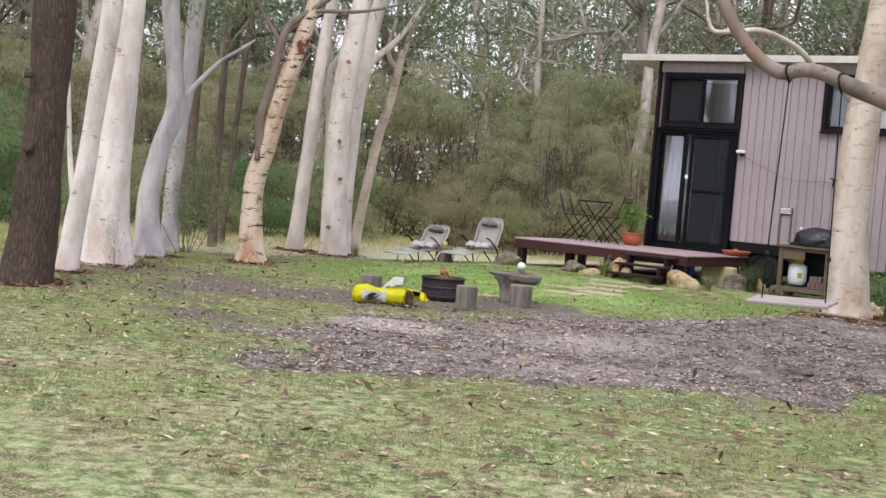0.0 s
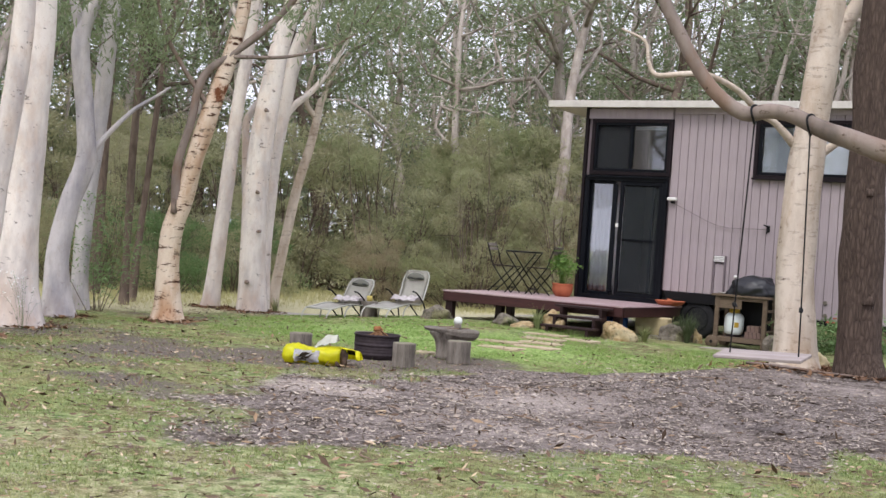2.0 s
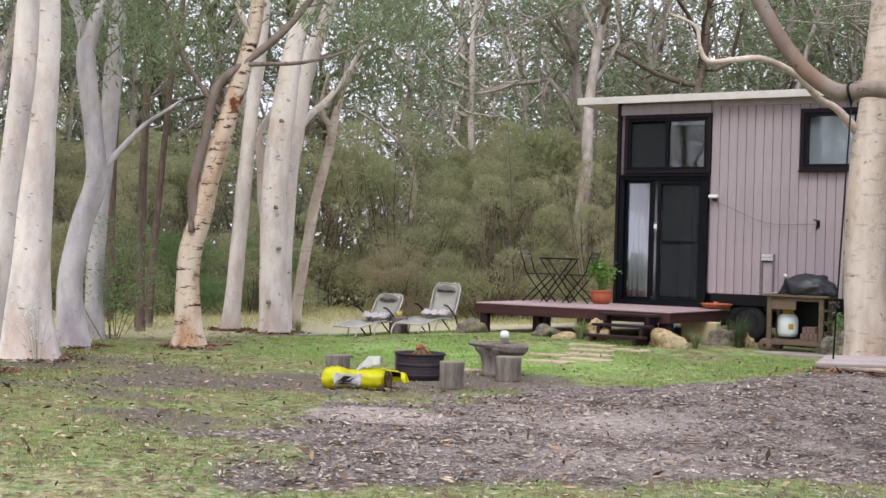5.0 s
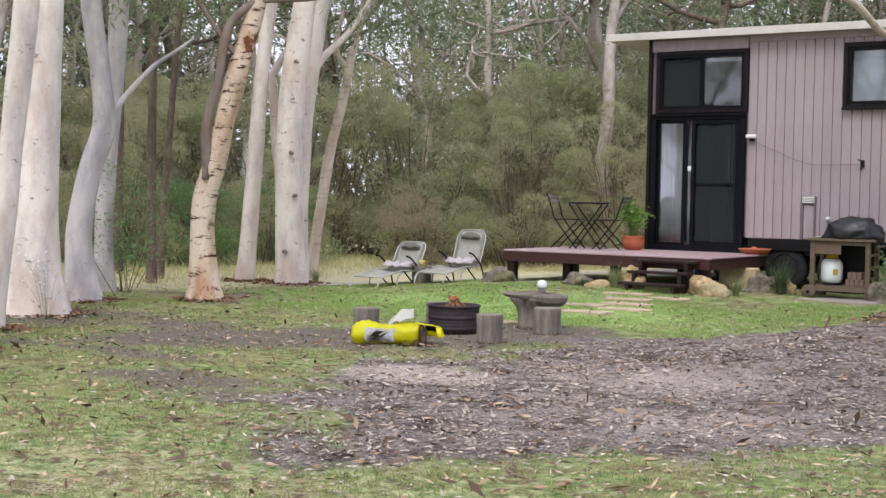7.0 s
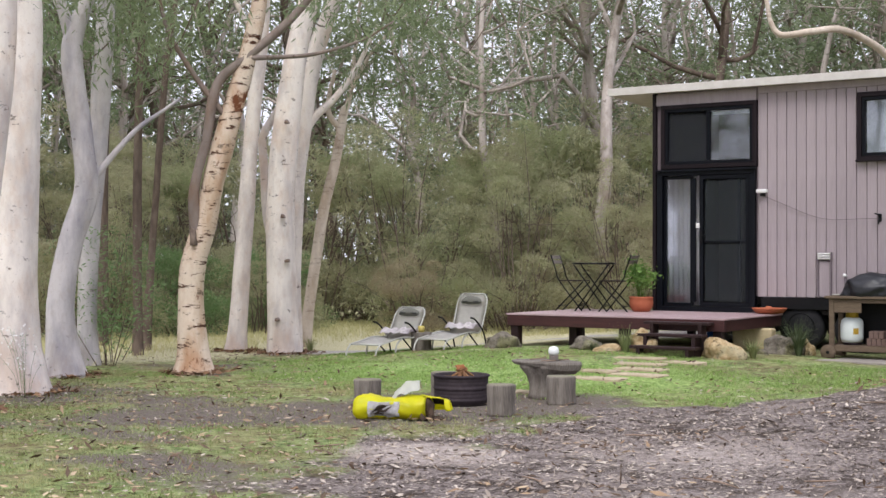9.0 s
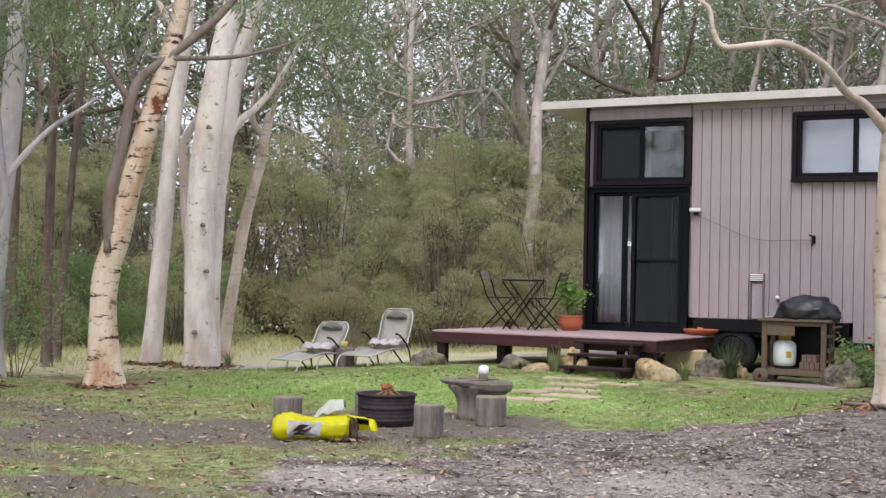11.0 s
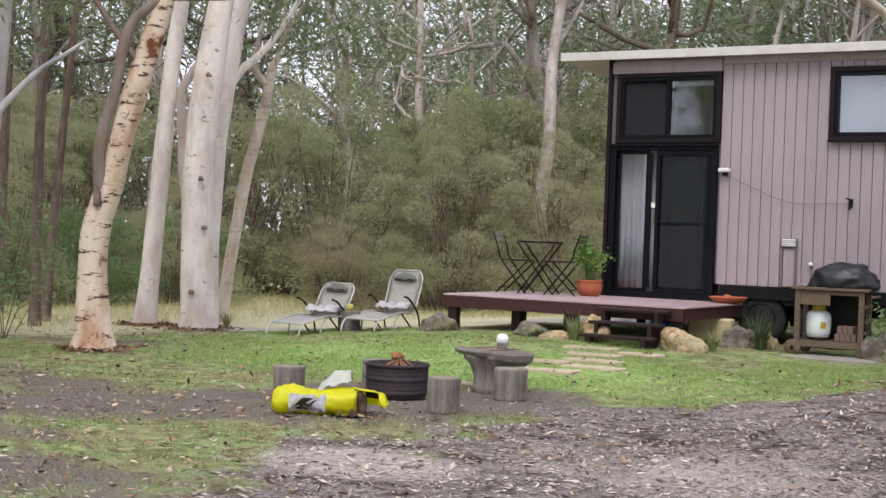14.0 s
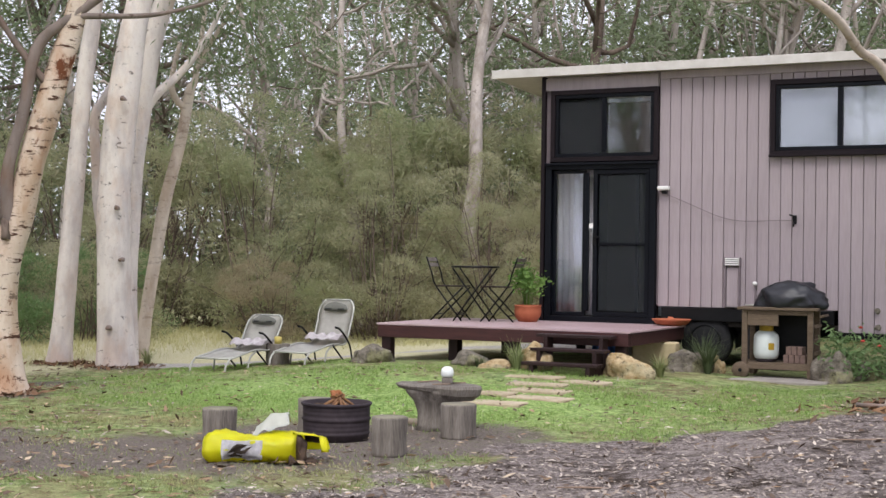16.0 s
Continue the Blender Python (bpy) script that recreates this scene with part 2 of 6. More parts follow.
M["frame_black"] = plain("black_aluminium", rgb("080a10"), rgb("10131a"), 8, 0.45, 0.0, 0.05, spec=0.15)
M["roof"] = plain("pale_roof_metal", rgb("d6d2cc"), rgb("bdb8b1"), 4, 0.55, 0.0, 0.05)
M["soffit"] = plain("cream_soffit", rgb("c9c2b6"), rgb("b5ada1"), 4, 0.8)
M["glass"] = glassy("window_glass", (0.5, 0.5, 0.5, 1), 0.03, 0.13)
M["mesh_glass"] = screened("fly_screen_mesh", rgb("646a6d"), 0.11)
M["mesh_dim"] = screened("fine_window_mesh", rgb("4c4f52"), 0.2)
M["blind"] = plain("grey_roller_blind", rgb("a9aeb2"), rgb("989da2"), 6, 0.9)
M["blind_pale"] = plain("pale_roller_blind", rgb("d8dadd"), rgb("c6c9cd"), 6, 0.9)
M["curtain"] = plain("white_curtain", rgb("f2f1f4"), rgb("dcdbe0"), 6, 0.9, stretch=(4, 4, 0.3))
# Room dimness put into the colour of the inner walls and floor.
M["inside"] = plain("room_dimness_in_colour", rgb("4a4642"), rgb("3c3834"), 4, 0.9)
M["white"] = plain("white_plastic", rgb("e6e6e4"), rgb("d6d6d2"), 10, 0.4, bump=0.03)
M["black"] = plain("black_steel", rgb("0c0c0e"), rgb("161618"), 10, 0.5, 0.3, 0.06)
M["rubber"] = plain("tyre_rubber", rgb("1b1b1d"), rgb("2a2a2c"), 14, 0.85, bump=0.3)
# Boards lightened to pale pink; the deck top's sheen is in the colour.
M["deck"] = plain("red_brown_decking_painted_sheen", rgb("c4aeb0"), rgb("9d8486"), 9, 0.38, bump=0.2, stretch=(0.4, 6, 6), spread=0.5, spec=0.5)
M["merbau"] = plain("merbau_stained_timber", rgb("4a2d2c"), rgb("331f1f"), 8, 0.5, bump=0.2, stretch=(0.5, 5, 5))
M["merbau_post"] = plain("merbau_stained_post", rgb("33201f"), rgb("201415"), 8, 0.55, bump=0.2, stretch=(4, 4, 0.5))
M["terracotta"] = plain("terracotta", rgb("b56a4c"), rgb("9c553b"), 9, 0.8, bump=0.2)
M["potting"] = plain("potting_soil", rgb("35271f"), rgb("584336"), 30, 0.95, bump=0.6, dist=0.01)
M["wood_grey"] = plain("weathered_log_side", rgb("8d867d"), rgb("544d47"), 10, 0.9, bump=0.7, dist=0.012, stretch=(5, 5, 0.5))
M["wood_end"] = plain("weathered_cut_end", rgb("8f8a78"), rgb("6d685a"), 16, 0.9, bump=0.4, dist=0.006)
M["wood_cart"] = plain("weathered_cart_timber", rgb("726353"), rgb("54473a"), 9, 0.8, bump=0.3, stretch=(1, 5, 5))
M["rust_black"] = plain("burnt_steel", rgb("2a2628"), rgb("4a4145"), 9, 0.7, 0.4, 0.3)
M["ash"] = plain("ash_and_charcoal", rgb("35302e"), rgb("6f6863"), 25, 0.95, bump=0.8, dist=0.02)
M["kindling"] = plain("split_kindling", rgb("957049"), rgb("644632"), 14, 0.85, bump=0.3, stretch=(4, 4, 0.6), spread=0.6)
M["flame"] = plain("orange_brown_paper", rgb("a8714a"), rgb("7c4a2e"), 10, 0.8)
M["bag_yellow"] = plain("yellow_plastic_sack", rgb("f1f026"), rgb("e4de1c"), 5, 0.35, bump=0.25, dist=0.01, spec=0.5)
M["bag_grey"] = plain("grey_print", rgb("e2e0e2"), rgb("a9a6aa"), 20, 0.4)
M["bag_dark"] = plain("dark_print_and_flap_patch", rgb("38302a"), rgb("55483d"), 12, 0.5)
M["bag_white"] = plain("white_plastic_bag", rgb("e8e8e2"), rgb("cfd3c8"), 8, 0.4, bump=0.3, dist=0.01)
M["charcoal"] = plain("charcoal_lumps", rgb("2b2522"), rgb("5c4a3e"), 16, 0.9, bump=0.6)
M["sling"] = plain("grey_mesh_sling", rgb("d6d4ce"), rgb("c0beb7"), 40, 0.8, bump=0.2)
M["tube_pale"] = plain("pale_steel_tube", rgb("c3c3bb"), rgb("a9a9a1"), 8, 0.4, 0.3, 0.03)
M["tube_dark"] = plain("dark_steel_tube", rgb("0f1012"), rgb("1a1b1e"), 8, 0.4, 0.4, 0.03)
M["pillow"] = plain("grey_head_pillow", rgb("77776f"), rgb("63635c"), 20, 0.9)
M["towel"] = plain("white_towel_with_pink_grey_print", rgb("f6f3f2"), rgb("b9abb3"), 11, 0.95, bump=0.4, dist=0.006)
def rock(name, a, b, dark, moss):
    """Weathered stone: mottled tones, pits, and lichen in patches."""
    k = Mat(name, 0.95, 0, 0.15)
    v = k.coord()
    big, mid, fine = k.noise(v, 4.0, 5), k.noise(v, 13.0, 6, 0.7), k.noise(v, 55.0, 4)
    col = k.mix(k.ramp(mid, 0.38, 0.62), a, b)
    col = k.mix(k.math("MULTIPLY", k.ramp(big, 0.5, 0.62), 0.8), col, moss)
    col = k.mix(k.math("MULTIPLY", k.ramp(k.noise(v, 9.0, 6, 0.75), 0.56, 0.64), 0.8), col, dark)
    k.colour(col).bump(k.math("ADD", mid, k.math("MULTIPLY", fine, 0.4)), 0.9, 0.035)
    return k.m


M["stone"] = rock("lichen_grey_stone", rgb("8a8377"), rgb("5a544c"), rgb("322e29"), rgb("8c8a68"))
M["stone_warm"] = rock("golden_sandstone", rgb("c6b28e"), rgb("977f58"), rgb("4a4030"), rgb("a8a082"))
M["leaf_pale"] = leafy("fallen_pale_leaves", (rgb("a08a6c"), rgb("dccbb0"), rgb("c4a888"), rgb("cbbca4")), 0.8, 0.05)
M["leaf_brown"] = leafy("fallen_brown_leaves", (rgb("40342a"), rgb("7a6048"), rgb("5c4838"), rgb("6a5a4c")), 0.8, 0.0)
M["sandstone"] = plain("cream_sandstone_block", rgb("cfc09c"), rgb("b3a37d"), 6, 0.9, bump=0.4, dist=0.01)
M["paver"] = plain("buff_timber_paver", rgb("bcae96"), rgb("9d8e76"), 9, 0.9, bump=0.3, spread=0.4)
M["swing_board"] = plain("weathered_swing_board", rgb("ada29f"), rgb("8c827f"), 7, 0.7, bump=0.2, stretch=(0.5, 5, 5))
M["slab"] = plain("grey_concrete_slab", rgb("a39c94"), rgb("8b857e"), 8, 0.9, bump=0.3)
M["cover"] = plain("black_vinyl_cover", rgb("15161a"), rgb("202228"), 6, 0.42, bump=0.3, dist=0.01, spec=0.5)
M["gas_white"] = plain("white_gas_cylinder_paint", rgb("dfe6e4"), rgb("cdd6d3"), 6, 0.35, bump=0.05)
M["gas_yellow"] = plain("yellow_valve_guard", rgb("b99a36"), rgb("9a7d28"), 9, 0.5)
M["blue_glass"] = plain("blue_bottle_plastic", rgb("3c6fc0"), rgb("2b55a0"), 9, 0.25, bump=0.03)
M["brick_dull"] = plain("dull_pink_brick", rgb("8a7268"), rgb("6b5a54"), 14, 0.95, bump=0.4)
M["red"] = plain("red_petals", rgb("c0483c"), rgb("9c3a30"), 12, 0.6)
M["yellow_cup"] = plain("straw_yellow_cup", rgb("c9b86a"), rgb("b3a25a"), 10, 0.6)
M["shed_bark"] = leafy("shed_bark_strips", (rgb("4a3428"), rgb("9a7858"), rgb("6e503c"), rgb("7c6450")), 0.9, 0.0)
M["litter"] = leafy("dry_leaf_litter", (rgb("6b503c"), rgb("cbb492"), rgb("94755a"), rgb("a89478")), 0.8, 0.1)
M["chips"] = leafy("pale_bark_chips", (rgb("4e443c"), rgb("e9dccb"), rgb("94877a"), rgb("a0948a")), 0.85, 0.0)
M["strips"] = leafy("pale_bark_strip", (rgb("8f8274"), rgb("efe6da"), rgb("b4a799"), rgb("c4b8aa")), 0.8, 0.0)
M["twig"] = plain("dead_twig", rgb("a08a78"), rgb("7a685a"), 12, 0.9)
M["jar_white"] = plain("frosted_lantern_globe", rgb("e4e8e4"), rgb("d3d9d4"), 10, 0.3, bump=0.02)


# ---- mesh helpers ----
def part(name, bm, material, parent=None, label=""):
    """Links a bmesh as one mesh object under a thing or under a part."""
    me = bpy.data.meshes.new(name)
    bm.to_mesh(me)
    bm.free()
    me.materials.append(material)
    ob = new(name, me)
    if parent is not None:
        ob.parent = parent
    if label:
        tagged(ob, label)
    return ob


def thing(name, m, label, category, group="", kind=""):
    ob = new(name)
    ob.empty_display_size = 0.1
    ob.matrix_world = m
    return tagged(ob, label, category, group, kind)


def box(sx, sy, sz, at=(0, 0, 0), turn=None, bevel=0.0, bm=None):
    """A box with its sides bevelled, centred on 'at'."""
    b = bmesh.new()
    bmesh.ops.create_cube(b, size=1.0)
    bmesh.ops.scale(b, vec=(sx, sy, sz), verts=b.verts)
    if bevel:
        bmesh.ops.bevel(b, geom=b.edges[:], offset=bevel, segments=1, affect="EDGES")
    if turn is not None:
        bmesh.ops.transform(b, matrix=turn, verts=b.verts)
    bmesh.ops.translate(b, vec=at, verts=b.verts)
    if bm is None:
        return b
    me = bpy.data.meshes.new("tmp")
    b.to_mesh(me)
    b.free()
    bm.from_mesh(me)
    bpy.data.meshes.remove(me)
    return bm


def spline(points, steps=4):
    """A smooth run of (x, y, z, r) through the given points."""
    p = [np.array(q, float) for q in points]
    p = [2 * p[0] - p[1]] + p + [2 * p[-1] - p[-2]]
    out = []
    for i in range(1, len(p) - 2):
        a, b, c, d = p[i - 1:i + 3]
        for s in range(steps):
            u = s / steps
            out.append(0.5 * (2 * b + (c - a) * u + (2 * a - 5 * b + 4 * c - d) * u * u + (3 * b - a - 3 * c + d) * u ** 3))
    out.append(p[-2])
    return out


def tube(points, sides=10, bm=None, rough=0.0, steps=4, lobes=0.0, seed=0.0):
    """A tapered tube along (x, y, z, r) points, with capped ends and an uneven skin."""
    bm = bm or bmesh.new()
    run = spline(points, steps) if steps > 1 else [np.array(q, float) for q in points]
    rings, side = [], Vector((1, 0, 0))
    for i, q in enumerate(run):
        a, b = run[max(0, i - 1)][:3], run[min(len(run) - 1, i + 1)][:3]
        t = Vector(b - a).normalized()
        side = (side - t * side.dot(t))
        side = side.normalized() if side.length > 1e-4 else t.orthogonal().normalized()
        up = t.cross(side)
        ring = []
        for s in range(sides):
            w = 2 * math.pi * s / sides
            r = max(q[3], 0.0015)
            if rough:
                r *= 1 + rough * noise.noise(Vector((q[0] * 2 + math.cos(w) * 1.3 + seed, q[1] * 2 + math.sin(w) * 1.3, q[2] * 1.4)))
            if lobes:
                r *= 1 + lobes * max(0.0, 1 - i / (len(run) * 0.16)) * math.sin(w * 5 + seed)
            ring.append(bm.verts.new(Vector(q[:3]) + (side * math.cos(w) + up * math.sin(w)) * r))
        rings.append(ring)
    for a, b in zip(rings, rings[1:]):
        for s in range(sides):
            bm.faces.new((a[s], a[(s + 1) % sides], b[(s + 1) % sides], b[s])).smooth = True
    bm.faces.new(rings[0][::-1])
    bm.faces.new(rings[-1])
    return bm


def bar(a, b, r, sides=6, bm=None):
    return tube([(*a, r), (*b, r)], sides, bm, steps=1)


def lathe(profile, sides=20, bm=None, wobble=0.0, seed=0.0):
    """Turns (r, z) pairs round the z axis; a closed skin."""
    bm = bm or bmesh.new()
    rings = []
    for r, z in profile:
        ring = []
        for s in range(sides):
            w = 2 * math.pi * s / sides
            k = 1 + wobble * noise.noise(Vector((math.cos(w) * 1.5 + seed, math.sin(w) * 1.5, z * 3 + seed)))
            ring.append(bm.verts.new((r * k * math.cos(w), r * k * math.sin(w), z)))
        rings.append(ring)
    for a, b in zip(rings, rings[1:]):
        for s in range(sides):
            bm.faces.new((a[s], a[(s + 1) % sides], b[(s + 1) % sides], b[s])).smooth = True
    bm.faces.new(rings[0][::-1])
    bm.faces.new(rings[-1])
    return bm


def boulder(sx, sy, sz, seed, rough=0.25, cuts=3):
    """A squat stone with an uneven skin, its foot at z = 0."""
    bm = bmesh.new()
    bmesh.ops.create_icosphere(bm, subdivisions=cuts, radius=1.0)
    for v in bm.verts:
        p = v.co.copy()
        k = 1 + rough * noise.noise(p * 1.1 + Vector((seed, seed * 2, 0))) + rough * 0.5 * noise.noise(p * 2.7 + Vector((0, seed, seed)))
        v.co = Vector((p.x * sx * k, p.y * sy * k, max(-0.25, p.z * k) * sz))
    for f in bm.faces:
        f.smooth = True
    return bm


def cards(name, centres, along, across, material, parent=None, bend=0.0, kind=""):
    """Many small pointed leaves in one mesh: each has four corners, spread along and across its own axes."""
    c, a, w = (np.asarray(q, float) for q in (centres, along, across))
    n = len(c)
    co = np.empty((n, 4, 3))
    co[:, 0], co[:, 1], co[:, 2], co[:, 3] = c - a, c + w - a * 0.15, c + a, c - w - a * 0.15
    if bend:
        co[:, 2, 2] -= bend * np.linalg.norm(a, axis=1)
    me = bpy.data.meshes.new(name)
    me.vertices.add(4 * n)
    me.vertices.foreach_set("co", co.ravel())
    me.loops.add(4 * n)
    me.loops.foreach_set("vertex_index", np.arange(4 * n, dtype=np.int32))
    me.polygons.add(n)
    me.polygons.foreach_set("loop_start", np.arange(0, 4 * n, 4, dtype=np.int32))
    me.update(calc_edges=True)
    me.materials.append(material)
    ob = new(name, me)
    if parent is not None:
        ob.parent = parent
    if kind:
        tagged(ob, kind=kind)
    return ob


def directions(rng, n, droop=0.0):
    d = rng.normal(size=(n, 3))
    d[:, 2] = d[:, 2] * 0.6 - droop
    return d / np.linalg.norm(d, axis=1)[:, None]


def crossed(rng, d):
    r = np.cross(d, rng.normal(size=d.shape))
    return r / np.linalg.norm(r, axis=1)[:, None]


def clumps(rng, hubs, per, spread, length, width, droop):
    """Leaf axes for clumps round hub points."""
    hubs = np.asarray(hubs, float)
    n = len(hubs) * per
    size = rng.uniform(0.55, 1.25, size=(len(hubs), 1)).repeat(per, 0) * spread
    off = rng.normal(size=(n, 3)) * size * np.array([1, 1, 0.65]) * 0.55
    c = hubs.repeat(per, 0) + off
    d = directions(rng, n, droop)
    k = rng.uniform(0.6, 1.3, size=(n, 1))
    return c, d * length * k * 0.5, crossed(rng, d) * width * k * 0.5


# ---- ground ----
def ease(a, b, v):
    k = np.clip((np.asarray(v, float) - a) / (b - a), 0, 1)
    return k * k * (3 - 2 * k)


def ground_z(x, y):
    """The lie of the land: a slight rise to the house, a dip under the white gums, a mound under the trees beside the barbecue."""
    rise = ease(-7.5, -2.0, y) * (0.23 * ease(-4.5, -0.3, x) - 0.048 * np.clip(np.asarray(x, float) - 1, 0, 4) - 0.03 * ease(-3, -5, x))
    return rise + 0.17 * ease(3.7, 5.4, x) * ease(-11, -8.5, y) - 0.03 * ease(-1, -3, x) * ease(-5, -8, y)


MULCH = [(2.7, -10.7), (2.8, -9.7), (3.2, -9.3), (3.05, -8.1), (3.0, -7.0), (3.75, -6.0), (4.6, -5.3), (5.2, -4.8), (6.1, -4.3), (8.0, -2.5), (16.0, 1.0), (16.9, -4.8),
         (10.7, -9.1), (8.3, -10.7), (7.4, -11.7), (6.6, -12.6), (5.5, -13.3), (4.8, -13.9), (3.9, -13.3), (2.9, -11.7)]

# trodden earth round the fire pit
SOIL = [(0.7, -6.75), (2.2, -6.4), (2.9, -6.7), (3.05, -7.9), (2.7, -8.9), (1.8, -9.75), (1.0, -10.3), (-0.2, -11.0), (-1.0, -11.0), (-1.3, -10.2), (-0.6, -9.2), (0.1, -8.0)]


TRACK = [(-5.0, -3.2), (-3.0, -1.4), (-1.8, 0.0), (0.2, 2.2), (-0.6, 3.0), (-2.4, 0.5), (-3.6, -0.8), (-5.3, -2.3)]


def inside_by(poly, x, y):
    """Signed distance to a polygon's edge, positive inside."""
    x, y = np.asarray(x, float), np.asarray(y, float)
    best, inside = np.full(x.shape, 1e9), np.zeros(x.shape, bool)
    for (ax, ay), (bx, by) in zip(poly, poly[1:] + poly[:1]):
        u = np.clip(((x - ax) * (bx - ax) + (y - ay) * (by - ay)) / ((bx - ax) ** 2 + (by - ay) ** 2), 0, 1)
        best = np.minimum(best, np.hypot(x - ax - u * (bx - ax), y - ay - u * (by - ay)))
        crosses = ((ay > y) != (by > y)) & (x < (bx - ax) * (y - ay) / (by - ay + 1e-12) + ax)
        inside ^= crosses
    return np.where(inside, best, -best)


def blob(x, y, cx, cy, rx, ry):
    return 1 - np.hypot((np.asarray(x) - cx) / rx, (np.asarray(y) - cy) / ry)


def cover(x, y):
    """What grows or lies where: mulch, bare earth, pale sand, dry straw, gravel and lush turf, each from 0 to 1."""
    x, y = np.asarray(x, float), np.asarray(y, float)
    ragged = 0.26 * np.sin(2.7 * x + 1.9 * np.sin(1.7 * y)) + 0.20 * np.sin(4.9 * y + 2.1 * np.sin(3.1 * x)) + 0.12 * np.sin(9.1 * x + 7.3 * y)
    mulch = np.clip(0.55 + (inside_by(MULCH, x, y) + 1.25 * ragged) / (0.9 + 1.1 * ease(-11.0, -12.5, y)), 0, 1)
    bare = np.maximum.reduce([blob(x, y, -0.6, -9.3, 2.7, 1.1), blob(x, y, -2.9, -9.1, 2.5, 1.7), blob(x, y, 0.0, -11.3, 2.4, 0.6) * 0.8, blob(x, y, 5.6, -4.3, 1.7, 1.4),
                              blob(x, y, -3.3, -6.5, 0.8, 0.6), blob(x, y, 2.1, -12.3, 1.7, 1.0), blob(x, y, -3.8, -5.5, 2.9, 1.0) * 0.6])
    bare = np.maximum(bare * 1.15, 0.62 + (inside_by(SOIL, x, y) - 0.1) / 0.9)
    bare = np.clip(bare + 0.5 * ragged * (bare > -0.25), 0, 1)
    sand = np.clip(np.maximum(1.4 * blob(x, y, 3.1, -10.8, 1.2, 0.9), 0.8 * blob(x, y, 5.0, -10.0, 2.2, 2.0)), 0, 1)
    dry = np.clip(np.maximum(ease(-3.2, -1.0, y) * ease(1.0, -1.5, x), ease(-3.5, -6.5, x) * ease(-7, -5, y)), 0, 1)
    dry = np.maximum(dry, 0.40 * ease(-12.0, -15.0, y))
    gravel = np.clip(np.maximum(1.5 * blob(x, y, 0.2, 1.3, 3.2, 1.2), 0.5 + inside_by(TRACK, x, y) / 0.5), 0, 1)
    lush = np.clip(1.3 * blob(x, y, 0.6, -5.2, 4.6, 2.4), 0, 1)
    return mulch, bare, sand, dry, gravel, lush


def axis(lo, hi, step, far):
    inner = np.arange(lo, hi + step / 2, step)
    out, d = [], step
    while not out or out[-1] < far:
        d *= 1.35
        out.append((out[-1] if out else 0) + d)
    out = np.array(out)
    return np.concatenate([lo - out[::-1], inner, hi + out])


def build_ground():
    xs, ys = axis(-8, 12, 0.13, 900), axis(-18, 2, 0.13, 900)
    gx, gy = np.meshgrid(xs, ys)
    gx, gy = gx.ravel(), gy.ravel()
    z = ground_z(gx, gy)
    near = (np.abs(gx - 2) < 14) & (np.abs(gy + 8) < 14)
    lumps = np.array([noise.noise((a * 1.7, b * 1.7, 0)) * 0.018 + noise.noise((a * 6, b * 6, 3)) * 0.008 if k else 0 for a, b, k in zip(gx, gy, near)])
    nx, ny = len(xs), len(ys)
    i = np.arange(nx * ny).reshape(ny, nx)
    faces = np.stack([i[:-1, :-1], i[:-1, 1:], i[1:, 1:], i[1:, :-1]], -1).reshape(-1, 4)
    me = bpy.data.meshes.new("ground")
    me.from_pydata(np.stack([gx, gy, z + lumps], 1).tolist(), [], faces.tolist())
    for name, values in zip(("mulch", "bare", "sand", "dry", "gravel", "lush"), cover(gx, gy)):
        me.attributes.new(name, "FLOAT", "POINT").data.foreach_set("value", values.astype(np.float32))
    me.polygons.foreach_set("use_smooth", np.ones(len(me.polygons), bool))
    me.materials.append(M["ground"])
    return tagged(new("ground", me), "patchy lawn with bare earth, mulch and leaf litter", "ground", kind="structure")


build_ground()


def gz(x, y):
    return float(ground_z(x, y))


# ---- the tiny house on its trailer ----
WALL_TOP, FLOOR_Z, LENGTH, DEPTH = 3.97, 0.66, 7.4, 2.45
OPENINGS = [(0.10, 1.62, 0.70, 3.755), (3.12, 4.78, 2.85, 3.762)]


def frame_ring(x0, x1, z0, z1, wide, y0, y1, bm=None):
    """A rectangular frame of four mitre-less bars that butt end to end."""
    bm = bm or bmesh.new()
    yc, dy = (y0 + y1) / 2, abs(y1 - y0)
    for cx, cz, sx, sz in (((x0 + x1) / 2, z1 - wide / 2, x1 - x0, wide), ((x0 + x1) / 2, z0 + wide / 2, x1 - x0, wide),
                           (x0 + wide / 2, (z0 + z1) / 2, wide, z1 - z0 - 2 * wide), (x1 - wide / 2, (z0 + z1) / 2, wide, z1 - z0 - 2 * wide)):
        box(sx, dy, sz, (cx, yc, cz), bevel=0.004, bm=bm)
    return bm


